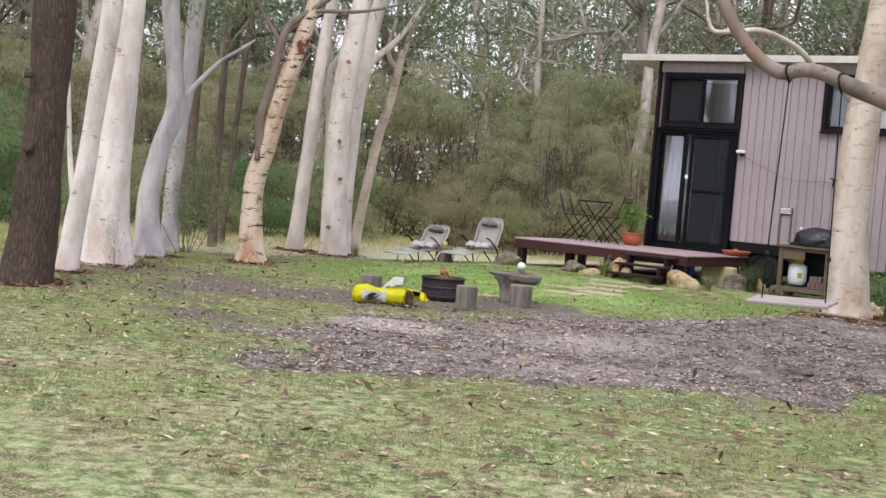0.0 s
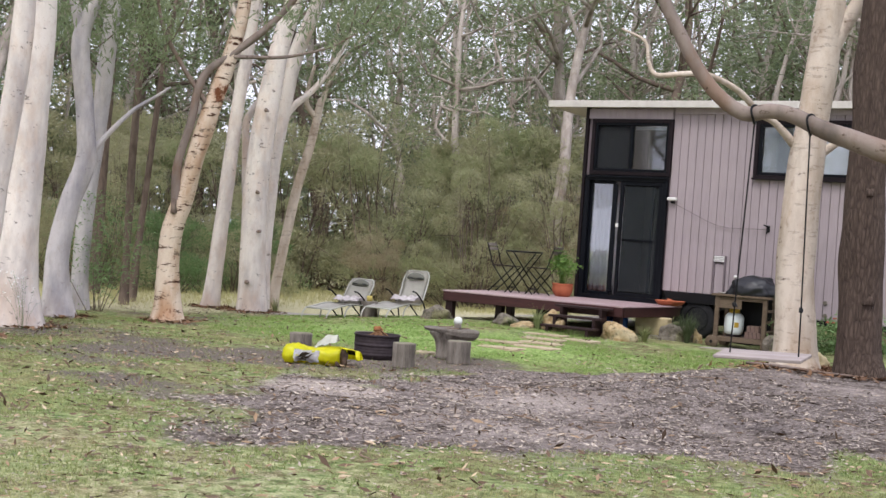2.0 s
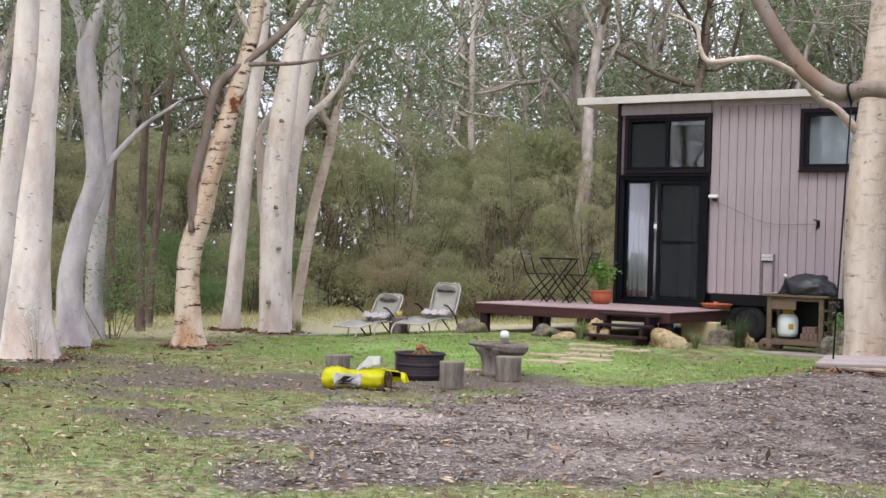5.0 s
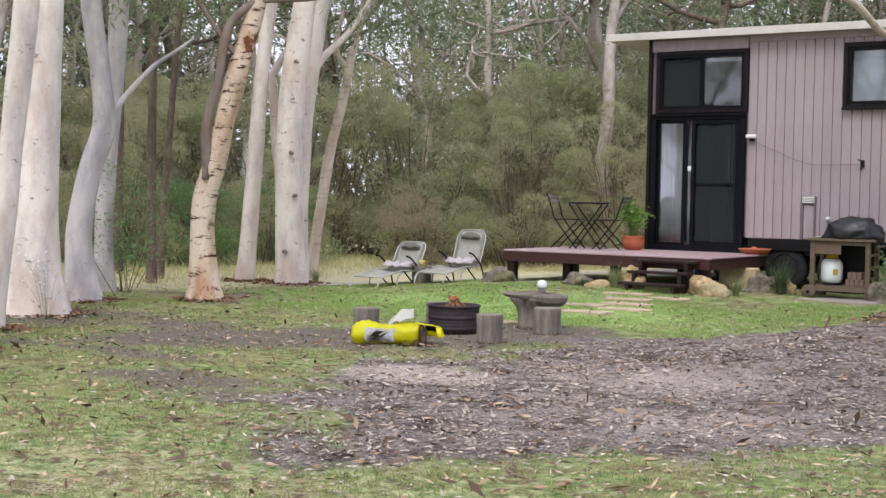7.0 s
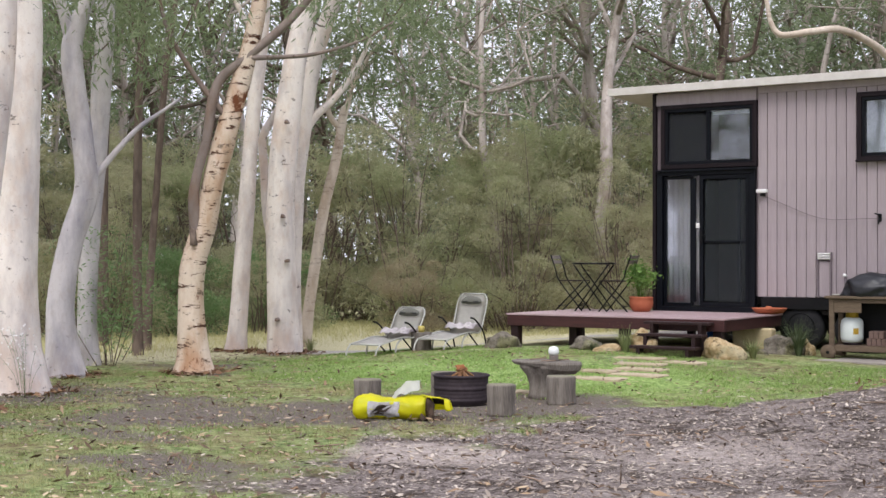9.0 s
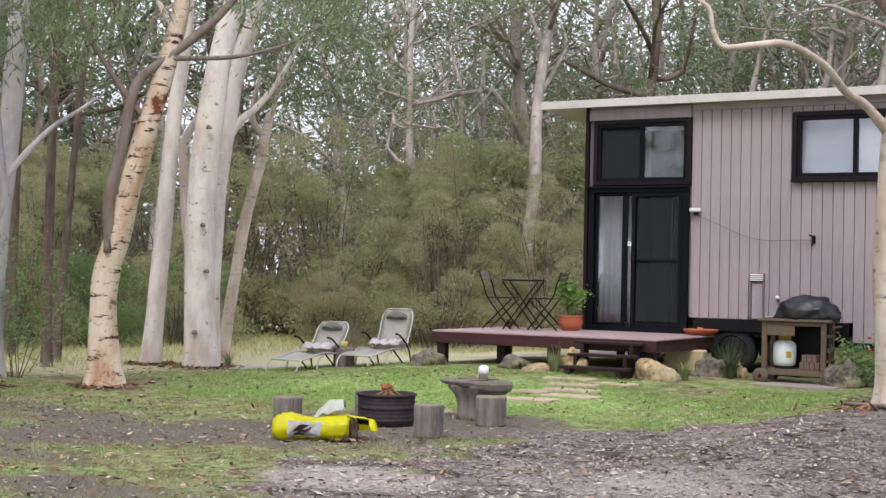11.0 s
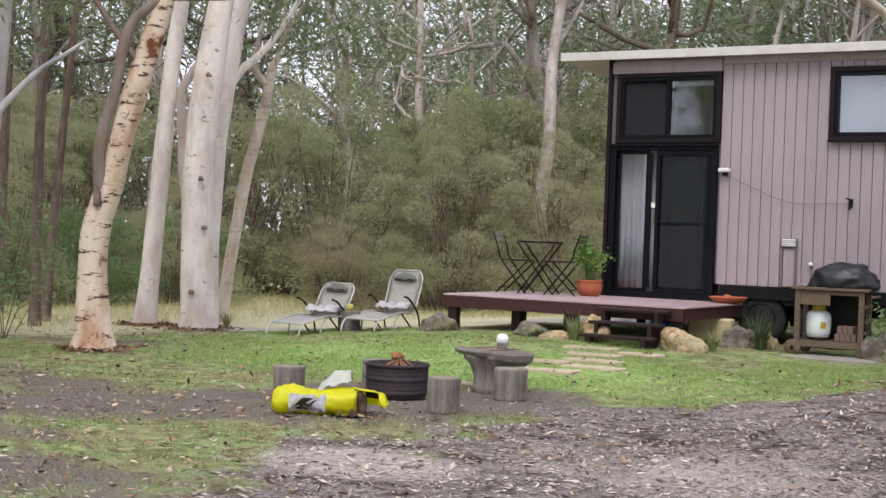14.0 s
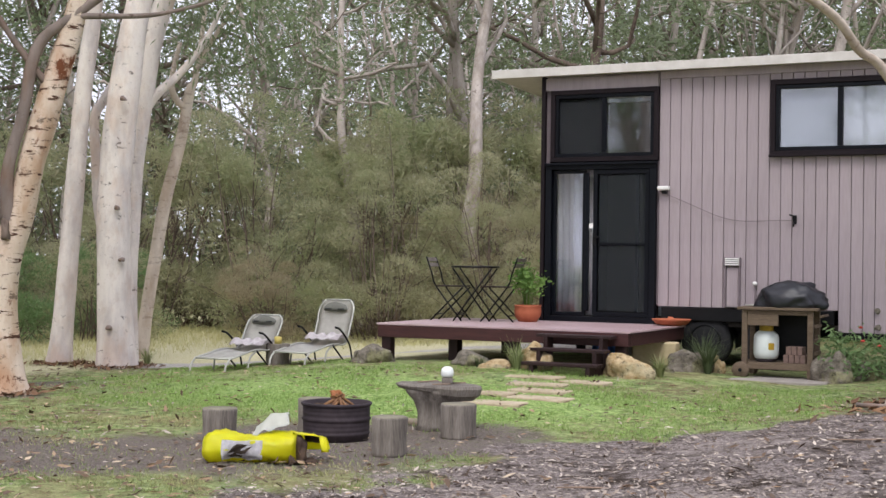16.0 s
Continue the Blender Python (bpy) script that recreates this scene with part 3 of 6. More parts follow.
def build_house():
    house = thing("tiny_house", pose(0, 0, 0), "taupe board-clad tiny house on a black trailer with pale flat roof", "house")
    # lining behind the boards, with the openings through it
    bm = bmesh.new()
    (a0, a1, a2, a3), (b0, b1, b2, b3) = OPENINGS
    for x0, x1, z0, z1 in ((0, a0, FLOOR_Z, WALL_TOP), (a0, a1, a3, WALL_TOP), (a1, b0, FLOOR_Z + 0.26, WALL_TOP), (b0, b1, b3, WALL_TOP), (b0, b1, FLOOR_Z + 0.26, b2),
                           (b1, LENGTH, FLOOR_Z, WALL_TOP)):
        box(x1 - x0, 0.09, z1 - z0, ((x0 + x1) / 2, 0.075, (z0 + z1) / 2), bm=bm)
    wall = part("front_wall", bm, M["backing"], house)
    # side, back and inner walls coloured dark, so the rooms look dim
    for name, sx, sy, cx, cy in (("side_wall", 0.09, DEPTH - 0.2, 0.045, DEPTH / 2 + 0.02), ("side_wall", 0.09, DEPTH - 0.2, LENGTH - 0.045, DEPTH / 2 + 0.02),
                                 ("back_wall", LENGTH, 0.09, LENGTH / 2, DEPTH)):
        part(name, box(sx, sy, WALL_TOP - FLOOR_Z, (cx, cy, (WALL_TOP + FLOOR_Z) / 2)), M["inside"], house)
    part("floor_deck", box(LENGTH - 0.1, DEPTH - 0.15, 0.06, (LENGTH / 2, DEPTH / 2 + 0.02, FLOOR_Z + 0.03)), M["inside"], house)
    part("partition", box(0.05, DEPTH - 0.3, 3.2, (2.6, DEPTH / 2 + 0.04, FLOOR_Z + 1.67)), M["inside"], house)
    # cladding boards
    wide, gap, shapes = 0.136, 0.008, {}
    n = int(LENGTH / (wide + gap))
    for i in range(n):
        x0 = 0.065 + i * (wide + gap)
        x1 = min(x0 + wide, LENGTH - 0.02)
        low = FLOOR_Z - 0.02 if x1 < 1.7 or x0 > 3.9 else 0.905
        spans = [(low, WALL_TOP)]
        for o0, o1, o2, o3 in OPENINGS:
            if x1 > o0 - 0.02 and x0 < o1 + 0.02:
                spans = [s for p, q in spans for s in ((p, min(q, o2 - 0.03)), (max(p, o3 + 0.03), q)) if s[1] - s[0] > 0.03]
        for p, q in spans:
            key = (round(x1 - x0, 3), round(q - p, 3))
            if key not in shapes:
                b = box(x1 - x0, 0.026, q - p, bevel=0.005)
                shapes[key] = part("board", b, M["cladding"], wall).data
                ob = [o for o in wall.children if o.data == shapes[key]][0]
            else:
                ob = new("board", shapes[key])
                ob.parent = wall
            ob.location = ((x0 + x1) / 2, 0.016, (p + q) / 2)
    part("corner_trim", box(0.055, 0.07, WALL_TOP - FLOOR_Z, (0.02, -0.004, (WALL_TOP + FLOOR_Z) / 2), bevel=0.004), M["trim_dark"], house, "dark brown corner trim")
    part("top_trim", box(LENGTH - 1.66, 0.03, 0.10, (LENGTH / 2 + 0.83, -0.012, WALL_TOP - 0.05), bevel=0.003), M["cladding"], house)
    part("head_board", box(1.58, 0.03, 0.165, (0.84, -0.012, WALL_TOP - 0.1125), bevel=0.003), M["cladding"], house)
    # roof
    bm = bmesh.new()
    x0, x1, y0, y1, t = -0.68, LENGTH + 0.3, -0.17, DEPTH + 0.25, 0.085
    lo, hi = WALL_TOP + 0.01, WALL_TOP - 0.10
    vs = [bm.verts.new(p) for p in ((x0, y0, lo), (x1, y0, lo), (x1, y1, hi), (x0, y1, hi), (x0, y0, lo + t), (x1, y0, lo + t), (x1, y1, hi + t), (x0, y1, hi + t))]
    for f in ((0, 3, 2, 1), (4, 5, 6, 7), (0, 1, 5, 4), (1, 2, 6, 5), (2, 3, 7, 6), (3, 0, 4, 7)):
        bm.faces.new([vs[i] for i in f])
    bmesh.ops.bevel(bm, geom=bm.edges[:], offset=0.006, segments=1, affect="EDGES")
    roof = part("roof", bm, M["soffit"], house, "flat roof panel with cream soffit")
    part("fascia", box(x1 - x0 + 0.02, 0.02, 0.115, ((x0 + x1) / 2, y0 - 0.012, lo + 0.035), bevel=0.004), M["roof"], roof, "pale metal roof edge")
    part("fascia", box(0.02, y1 - y0, 0.10, (x0 - 0.012, (y0 + y1) / 2, lo - 0.01), pose(0, 0, 0, -2.2, 0, 0), bevel=0.004), M["roof"], roof, "pale metal roof edge")
    # chassis
    part("chassis_rail", box(2.2, 0.08, 0.17, (2.80, 0.03, 0.815), bevel=0.006), M["black"], house, "black steel chassis rail")
    part("chassis_rail", box(LENGTH - 3.9, 0.08, 0.10, ((LENGTH + 3.9) / 2, 0.05, 0.60), bevel=0.006), M["black"], house)
    part("chassis_rail", box(1.6, 0.08, 0.12, (0.85, 0.05, 0.59), bevel=0.006), M["black"], house)
    bm = bmesh.new()
    for s in range(9):
        w0, w1 = math.pi * s / 9, math.pi * (s + 1) / 9
        for cx in (2.28, 3.08):
            r = 0.40
            a, b = (cx - r * math.cos(w0), 0.0, 0.40 + r * math.sin(w0)), (cx - r * math.cos(w1), 0.0, 0.40 + r * math.sin(w1))
            q = [bm.verts.new(p) for p in (a, b, (b[0], 0.28, b[2]), (a[0], 0.28, a[2]))]
            bm.faces.new(q)
    bmesh.ops.solidify(bm, geom=bm.faces[:], thickness=0.012)
    part("mudguard", bm, M["black"], house)
    part("underfloor", box(LENGTH - 0.3, 1.7, 0.10, (LENGTH / 2, 1.25, 0.60)), M["black"], house)
    for cx in (2.28, 3.08):
        wheel = part("wheel", lathe([(0.06, -0.10), (0.25, -0.105), (0.315, -0.085), (0.335, -0.05), (0.335, 0.05), (0.315, 0.085), (0.25, 0.105), (0.06, 0.10)], 28), M["rubber"], house, "black trailer tyre")
        wheel.matrix_world = pose(cx, 0.13, 0.335 + gz(cx, 0.1) - 0.02, 90)
        rim = part("rim", lathe([(0.03, 0.07), (0.10, 0.085), (0.17, 0.075), (0.19, 0.112), (0.205, 0.112), (0.205, 0.06), (0.03, 0.06)], 20), M["tube_dark"], wheel)
    for cx, cy in ((0.4, 0.5), (5.6, 0.5), (0.4, 2.0), (5.6, 2.0), (2.7, 2.0)):
        g = gz(cx, cy)
        part("jack_stand", box(0.1, 0.1, 0.62 - g, (cx, cy, (0.62 + g) / 2)), M["black"], house)
    return house


def sliding_window(x0, x1, z0, z1, blinds, label):
    win = thing("window_1", pose(0, 0, 0), label, "window", kind="structure")
    surround = part("window_frame", frame_ring(x0 - 0.02, x1 + 0.02, z0 - 0.02, z1 + 0.02, 0.062, -0.045, 0.03), M["trim_dark"], win, "dark brown outer surround")
    part("window_frame", frame_ring(x0 + 0.045, x1 - 0.045, z0 + 0.045, z1 - 0.045, 0.045, -0.03, 0.05), M["frame_black"], win, "black aluminium frame")
    part("window_sill", box(x1 - x0 + 0.06, 0.05, 0.03, ((x0 + x1) / 2, -0.055, z0 - 0.02), bevel=0.005), M["trim_dark"], win)
    mid = (x0 + x1) / 2
    part("mullion", box(0.06, 0.06, z1 - z0 - 0.19, (mid, 0.01, (z0 + z1) / 2), bevel=0.004), M["frame_black"], win)
    for i, (p, q) in enumerate(((x0 + 0.09, mid - 0.03), (mid + 0.03, x1 - 0.09))):
        pane = part("pane", box(q - p, 0.006, z1 - z0 - 0.18, ((p + q) / 2, 0.015 + 0.012 * i, (z0 + z1) / 2)), M["glass"], win)
        pane.visible_shadow = False
        part("roller_blind", box(q - p, 0.01, z1 - z0 - 0.18, ((p + q) / 2, 0.09, (z0 + z1) / 2)), blinds[i], win)
    return win


build_house()
sliding_window(3.12, 4.78, 2.85, 3.762, (M["blind"], M["blind_pale"]), "black-framed sliding window with closed grey blinds")


def build_entrance():
    x0, x1, zb, zm, zt = 0.10, 1.62, 0.70, 2.78, 3.755
    top = thing("window_2", pose(0, 0, 0), "black-framed window above the sliding door, dark inside", "window", kind="structure")
    part("window_frame", frame_ring(x0 + 0.03, x1 + 0.02, zm + 0.03, zt + 0.02, 0.062, -0.045, 0.03), M["trim_dark"], top, "dark brown outer surround")
    part("window_frame", frame_ring(x0 + 0.095, x1 - 0.045, zm + 0.095, zt - 0.045, 0.045, -0.03, 0.05), M["frame_black"], top)
    mid = 0.88
    part("mullion", box(0.055, 0.06, zt - zm - 0.24, (mid, 0.01, (zt + zm) / 2 + 0.025), bevel=0.004), M["frame_black"], top)
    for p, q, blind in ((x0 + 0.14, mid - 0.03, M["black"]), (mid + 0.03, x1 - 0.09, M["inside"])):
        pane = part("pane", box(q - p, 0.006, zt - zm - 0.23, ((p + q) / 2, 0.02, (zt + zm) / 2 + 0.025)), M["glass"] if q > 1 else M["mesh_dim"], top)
        pane.visible_shadow = False
    part("top_rail", box(x1 - mid - 0.14, 0.02, 0.05, ((x1 + mid) / 2 - 0.02, 0.055, zt - 0.13), bevel=0.003), M["blind"], top)
    door = thing("door_1", pose(0, 0, 0), "black aluminium sliding glass door with a white curtain behind", "door", kind="structure")
    part("door_frame", frame_ring(x0 - 0.03, x1 + 0.0, zb - 0.04, zm + 0.01, 0.085, -0.05, 0.05), M["frame_black"], door)
    part("head_flashing", box(x1 - x0 + 0.06, 0.05, 0.03, ((x0 + x1) / 2, -0.07, zm + 0.0), bevel=0.004), M["frame_black"], door)
    # fixed glass on the hinge side, sliding screen leaf on the other
    fixed = part("fixed_panel", frame_ring(x0 + 0.06, 0.63, zb + 0.05, zm - 0.08, 0.045, 0.012, 0.045), M["frame_black"], door)
    pane = part("pane", box(0.38, 0.006, 1.86, (x0 + 0.295, 0.03, 1.74)), M["glass"], fixed)
    pane.visible_shadow = False
    leaf = part("sliding_leaf", frame_ring(0.75, x1 - 0.09, zb + 0.05, zm - 0.08, 0.06, -0.035, 0.005), M["frame_black"], door)
    part("mid_rail", box(x1 - 0.98, 0.03, 0.035, ((0.77 + x1 - 0.09) / 2, -0.016, 1.71), bevel=0.003), M["frame_black"], leaf)
    part("stile", box(0.05, 0.035, 1.85, (x1 - 0.27, 0.03, 1.74), bevel=0.003), M["frame_black"], leaf)
    part("interlock", box(0.05, 0.03, 1.85, (0.66, 0.0, 1.74), bevel=0.004), M["frame_black"], leaf)
    screen = part("screen", box(x1 - 0.98, 0.004, 1.83, ((0.77 + x1 - 0.09) / 2, -0.012, 1.74)), M["mesh_glass"], leaf)
    screen.visible_shadow = False
    handle = part("door_handle", box(0.05, 0.02, 0.17, (0.78, -0.046, 1.78), bevel=0.005), M["black"], leaf)
    part("lock_plate", box(0.055, 0.012, 0.07, (0.73, -0.045, 1.95), bevel=0.003), M["white"], leaf, "pale lock plate")
    part("lever", box(0.10, 0.015, 0.02, (0.82, -0.064, 1.80), bevel=0.004), M["black"], handle)
    # curtain with folds
    bm = bmesh.new()
    n, zs = 60, (zb + 0.06, 1.4, 2.1, zm - 0.06)
    rows = []
    for z in zs:
        row = []
        for i in range(n + 1):
            u = i / n
            sway = 0.5 + 0.5 * (z - zb) / 2.1
            row.append(bm.verts.new((x0 + 0.07 + u * 0.60 * (0.94 + 0.06 * sway), 0.105 + 0.028 * math.sin(u * 46 + z * 0.6) + 0.012 * math.sin(u * 19 + z), z)))
        rows.append(row)
    for a, b in zip(rows, rows[1:]):
        for i in range(n):
            bm.faces.new((a[i], a[i + 1], b[i + 1], b[i])).smooth = True
    bmesh.ops.solidify(bm, geom=bm.faces[:], thickness=0.004)
    tagged(part("curtain", bm, M["curtain"]), "white sheer curtain in folds behind the glass door", "curtain")
    # a pale wardrobe edge deeper in the room, dim through the screen
    tagged(part("interior_wall_panel", box(0.4, 0.05, 2.2, (1.35, 1.6, 1.80), bevel=0.01), M["blind"]), "pale grey panel inside the dim room", "panel")


build_entrance()


def build_wall_fittings():
    lamp = thing("flood_lamp", pose(1.70, 0.0, 2.44), "white outdoor flood lamp on the taupe wall", "lamp")
    part("housing", box(0.16, 0.08, 0.055, (0.03, -0.06, 0.0), bevel=0.012), M["white"], lamp)
    part("bracket", box(0.07, 0.05, 0.045, (0.03, -0.022, -0.05), bevel=0.006), M["black"], lamp, "black bracket")
    hook = thing("wall_hook", pose(3.41, 0.0, 2.03), "small black wall bracket holding a cable", "bracket")
    part("plate", box(0.05, 0.02, 0.11, (0, -0.008, 0), bevel=0.004), M["black"], hook)
    part("arm", tube([(0, -0.01, 0.03, 0.012), (0, -0.06, 0.04, 0.011), (-0.05, -0.09, 0.06, 0.010)], 8), M["black"], hook)
    part("arm", tube([(0, -0.01, -0.02, 0.012), (0.0, -0.07, -0.05, 0.012), (0.0, -0.075, -0.09, 0.009)], 8), M["black"], hook)
    pts = [(1.74 + 1.64 * u, -0.03, 2.37 - 0.36 * u - 0.52 * u * (1 - u) + 0.02 * math.sin(u * 9), 0.004) for u in np.linspace(0, 1, 9)]
    tagged(part("hanging_cable", tube(pts, 5, steps=3), M["backing"]), "thin grey cable drooping along the wall", "cable")
    vent = thing("wall_heater_flue", pose(2.64, -0.012, 0.92), "taupe flue cover with a white louvred top", "vent")
    part("cover_panel", box(0.15, 0.03, 0.50, (0, -0.01, 0.25), bevel=0.004), M["cladding"], vent)
    for sx in (-0.09, 0.09):
        part("edge_rail", box(0.022, 0.05, 0.53, (sx, -0.018, 0.265), bevel=0.003), M["backing"], vent)
    head = part("louvre_head", box(0.21, 0.06, 0.11, (0, -0.022, 0.575), bevel=0.005), M["backing"], vent)
    for i in range(4):
        part("slat", box(0.18, 0.02, 0.012, (0, -0.058, 0.538 + 0.025 * i), pose(0, 0, 0, 25), bevel=0.002), M["white"], head, "white slat")
    tap = thing("wall_tap", pose(2.93, -0.0, 1.20), "small white gas outlet on a pipe", "tap")
    part("pipe", bar((0, -0.03, -0.3), (0, -0.03, 0.0), 0.008), M["backing"], tap)
    part("knob", lathe([(0.012, -0.02), (0.028, -0.015), (0.03, 0.015), (0.012, 0.03)], 12), M["white"], tap).location = (0, -0.04, 0.02)
    for x, z in ((4.42, 0.92), (4.43, 0.72)):
        k = thing("wall_socket", pose(x, 0.0, z), "small weathered grey outlet on the cladding", "socket")
        part("cap", lathe([(0.035, 0.0), (0.035, 0.02), (0.025, 0.03)], 12), M["stone"], k).matrix_basis = pose(0, 0, 0, 90)


build_wall_fittings()


# ---- the deck ----
DECK_Z, DX0, DX1, DY0, DY1 = 0.67, -1.26, 2.03, -2.26, -0.06


def build_deck():
    deck = thing("timber_deck", pose(0, 0, 0), "low red-brown timber deck on short posts", "deck")
    n = 20
    w = (DY1 - DY0) / n
    shape = None
    for i in range(n):
        if shape is None:
            ob = part("deck_board", box(DX1 - DX0 + 0.04, w - 0.006, 0.022, bevel=0.003), M["deck"], deck)
            shape = ob.data
        else:
            ob = new("deck_board", shape)
            ob.parent = deck
        ob.location = ((DX0 + DX1) / 2, DY0 + w * (i + 0.5), DECK_Z - 0.011)
    zf = DECK_Z - 0.024 - 0.075
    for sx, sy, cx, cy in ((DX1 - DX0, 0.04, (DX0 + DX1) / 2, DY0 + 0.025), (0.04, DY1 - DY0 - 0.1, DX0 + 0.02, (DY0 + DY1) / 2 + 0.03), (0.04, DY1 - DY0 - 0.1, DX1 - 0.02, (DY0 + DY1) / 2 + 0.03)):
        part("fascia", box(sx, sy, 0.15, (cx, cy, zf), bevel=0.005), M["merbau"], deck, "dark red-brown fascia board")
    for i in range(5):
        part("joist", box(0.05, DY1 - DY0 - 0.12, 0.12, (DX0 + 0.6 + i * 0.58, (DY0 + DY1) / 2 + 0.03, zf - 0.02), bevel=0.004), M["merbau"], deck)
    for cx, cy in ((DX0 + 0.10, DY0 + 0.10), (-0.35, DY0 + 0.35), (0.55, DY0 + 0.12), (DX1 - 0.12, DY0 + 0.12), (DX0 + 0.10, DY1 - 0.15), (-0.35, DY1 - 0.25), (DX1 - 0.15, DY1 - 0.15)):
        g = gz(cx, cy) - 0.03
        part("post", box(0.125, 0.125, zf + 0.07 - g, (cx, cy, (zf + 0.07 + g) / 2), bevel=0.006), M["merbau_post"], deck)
    return deck


build_deck()


def build_steps():
    x0, x1 = 0.98, 1.90
    g = gz(1.4, -2.6)
    steps = thing("deck_steps", pose(0, 0, 0), "three dark open timber steps up to the deck", "steps")
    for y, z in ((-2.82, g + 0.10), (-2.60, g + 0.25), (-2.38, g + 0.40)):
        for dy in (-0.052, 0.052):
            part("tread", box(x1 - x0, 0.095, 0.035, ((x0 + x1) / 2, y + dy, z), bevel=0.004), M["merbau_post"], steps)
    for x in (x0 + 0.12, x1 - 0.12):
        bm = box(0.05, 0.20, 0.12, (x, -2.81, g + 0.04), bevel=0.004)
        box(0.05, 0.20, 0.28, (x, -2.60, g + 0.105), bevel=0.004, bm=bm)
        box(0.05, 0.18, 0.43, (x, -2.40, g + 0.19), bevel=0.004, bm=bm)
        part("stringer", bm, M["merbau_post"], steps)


build_steps()


# ---- on the deck ----
def folding_chair(m):
    c = thing("folding_chair", m, "dark metal folding bistro chair with timber slats", "chair", "bistro set on the deck")
    for s in (-0.19, 0.19):
        part("back_leg", tube([(-0.30, s, 0.84, 0.010), (-0.22, s, 0.62, 0.011), (-0.16, s, 0.45, 0.011), (0.20, s, 0.0, 0.011)], 6, steps=3), M["tube_dark"], c)
        part("front_leg", bar((0.20, s * 0.86, 0.44), (-0.24, s * 0.86, 0.0), 0.011), M["tube_dark"], c)
    for x in (0.14, -0.18):
        part("stretcher", bar((x, -0.18, 0.08 if x > 0 else 0.08), (x, 0.18, 0.08), 0.008), M["tube_dark"], c)
    for i in range(5):
        part("seat_slat", box(0.062, 0.40, 0.016, (-0.14 + i * 0.075, 0, 0.455), bevel=0.003), M["merbau_post"], c)
    for z in (0.735, 0.805):
        part("back_slat", box(0.014, 0.38, 0.055, (-0.265 - (z - 0.735) * 0.36, 0, z), pose(0, 0, 0, 0, -20), bevel=0.003), M["wood_grey"], c, "pale weathered back slat")
    return c


first_chair = folding_chair(pose(-0.92, -0.86, DECK_Z, 0, 0, 8))
copy_thing(first_chair, pose(-0.26, -0.78, DECK_Z, 0, 0, 187))


def bistro_table(m):
    t = thing("bistro_table", m, "small round dark metal folding table", "table", "bistro set on the deck")
    part("tabletop", lathe([(0.02, 0.700), (0.315, 0.700), (0.325, 0.708), (0.325, 0.720), (0.315, 0.726), (0.02, 0.726)], 32), M["tube_dark"], t)
    for s in (-0.20, 0.20):
        part("leg", bar((-0.26, s, 0.695), (0.25, s, 0.0), 0.011), M["tube_dark"], t)
        part("leg", bar((0.26, s * 0.85, 0.695), (-0.25, s * 0.85, 0.0), 0.011), M["tube_dark"], t)
    for x in (-0.18, 0.18):
        part("stretcher", bar((x, -0.2, 0.10), (x, 0.2, 0.10), 0.008), M["tube_dark"], t)


bistro_table(pose(-0.60, -0.82, DECK_Z, 0, 0, 12))


def leafy_bush(name, parent, rng, hubs, per, spread, length, width, mat, droop=0.1):
    c, a, w = clumps(rng, hubs, per, spread, length, width, droop)
    return cards(name, c, a, w, mat, parent)


def potted_plant(m):
    p = thing("potted_plant", m, "leafy green plant in a round terracotta pot", "plant")
    part("pot", lathe([(0.06, 0.0), (0.12, 0.0), (0.165, 0.07), (0.18, 0.14), (0.168, 0.19), (0.178, 0.20), (0.178, 0.222), (0.158, 0.222), (0.15, 0.19), (0.05, 0.185)], 28), M["terracotta"], p, "round terracotta pot")
    part("soil", lathe([(0.02, 0.186), (0.148, 0.192), (0.148, 0.198), (0.02, 0.206)], 16), M["potting"], p)
    rng = np.random.default_rng(5)
    bm, tips = bmesh.new(), []
    for i in range(14):
        w, r, h = rng.uniform(0, 6.28), rng.uniform(0.1, 0.3), rng.uniform(0.35, 0.75)
        h, r = h * 0.8, r * 0.8
        tip = (r * math.cos(w), r * math.sin(w), 0.2 + h)
        tube([(0.05 * math.cos(w), 0.05 * math.sin(w), 0.19, 0.006), (tip[0] * 0.5, tip[1] * 0.5, 0.2 + h * 0.6, 0.005), (*tip, 0.003)], 5, bm, steps=3)
        tips += [tip, (tip[0] * 0.75, tip[1] * 0.75, 0.2 + h * 0.72)]
    part("stems", bm, M["leaf_bright"], p)
    leafy_bush("leaves", p, rng, tips, 20, 0.14, 0.07, 0.036, M["leaf_bright"])


potted_plant(pose(0.06, -0.58, DECK_Z))


def terracotta_bowl(m):
    b = thing("terracotta_bowl", m, "shallow orange terracotta bowl planter on the deck corner", "bowl")
    part("dish", lathe([(0.10, 0.0), (0.19, 0.015), (0.245, 0.07), (0.25, 0.085), (0.235, 0.085), (0.18, 0.045), (0.05, 0.04)], 26), M["terracotta"], b)
    part("succulent", boulder(0.07, 0.06, 0.07, 4.2, 0.5, 2), M["terracotta"], b, "small red-brown clump").location = (0.0, 0, 0.05)


terracotta_bowl(pose(1.93, -0.30, DECK_Z))


# ---- stones, blocks and bottles round the deck ----
def stone(x, y, sx, sy, sz, seed, mat, label, turn=0):
    ob = part("rock", boulder(sx * 0.88, sy * 0.9, sz * 0.82, seed, 0.5, 4), mat)
    ob.matrix_world = pose(x, y, gz(x, y) + 0.1 * sz - 0.02, 0, 0, turn)
    return tagged(ob, label, "rock", "rocks edging the deck")


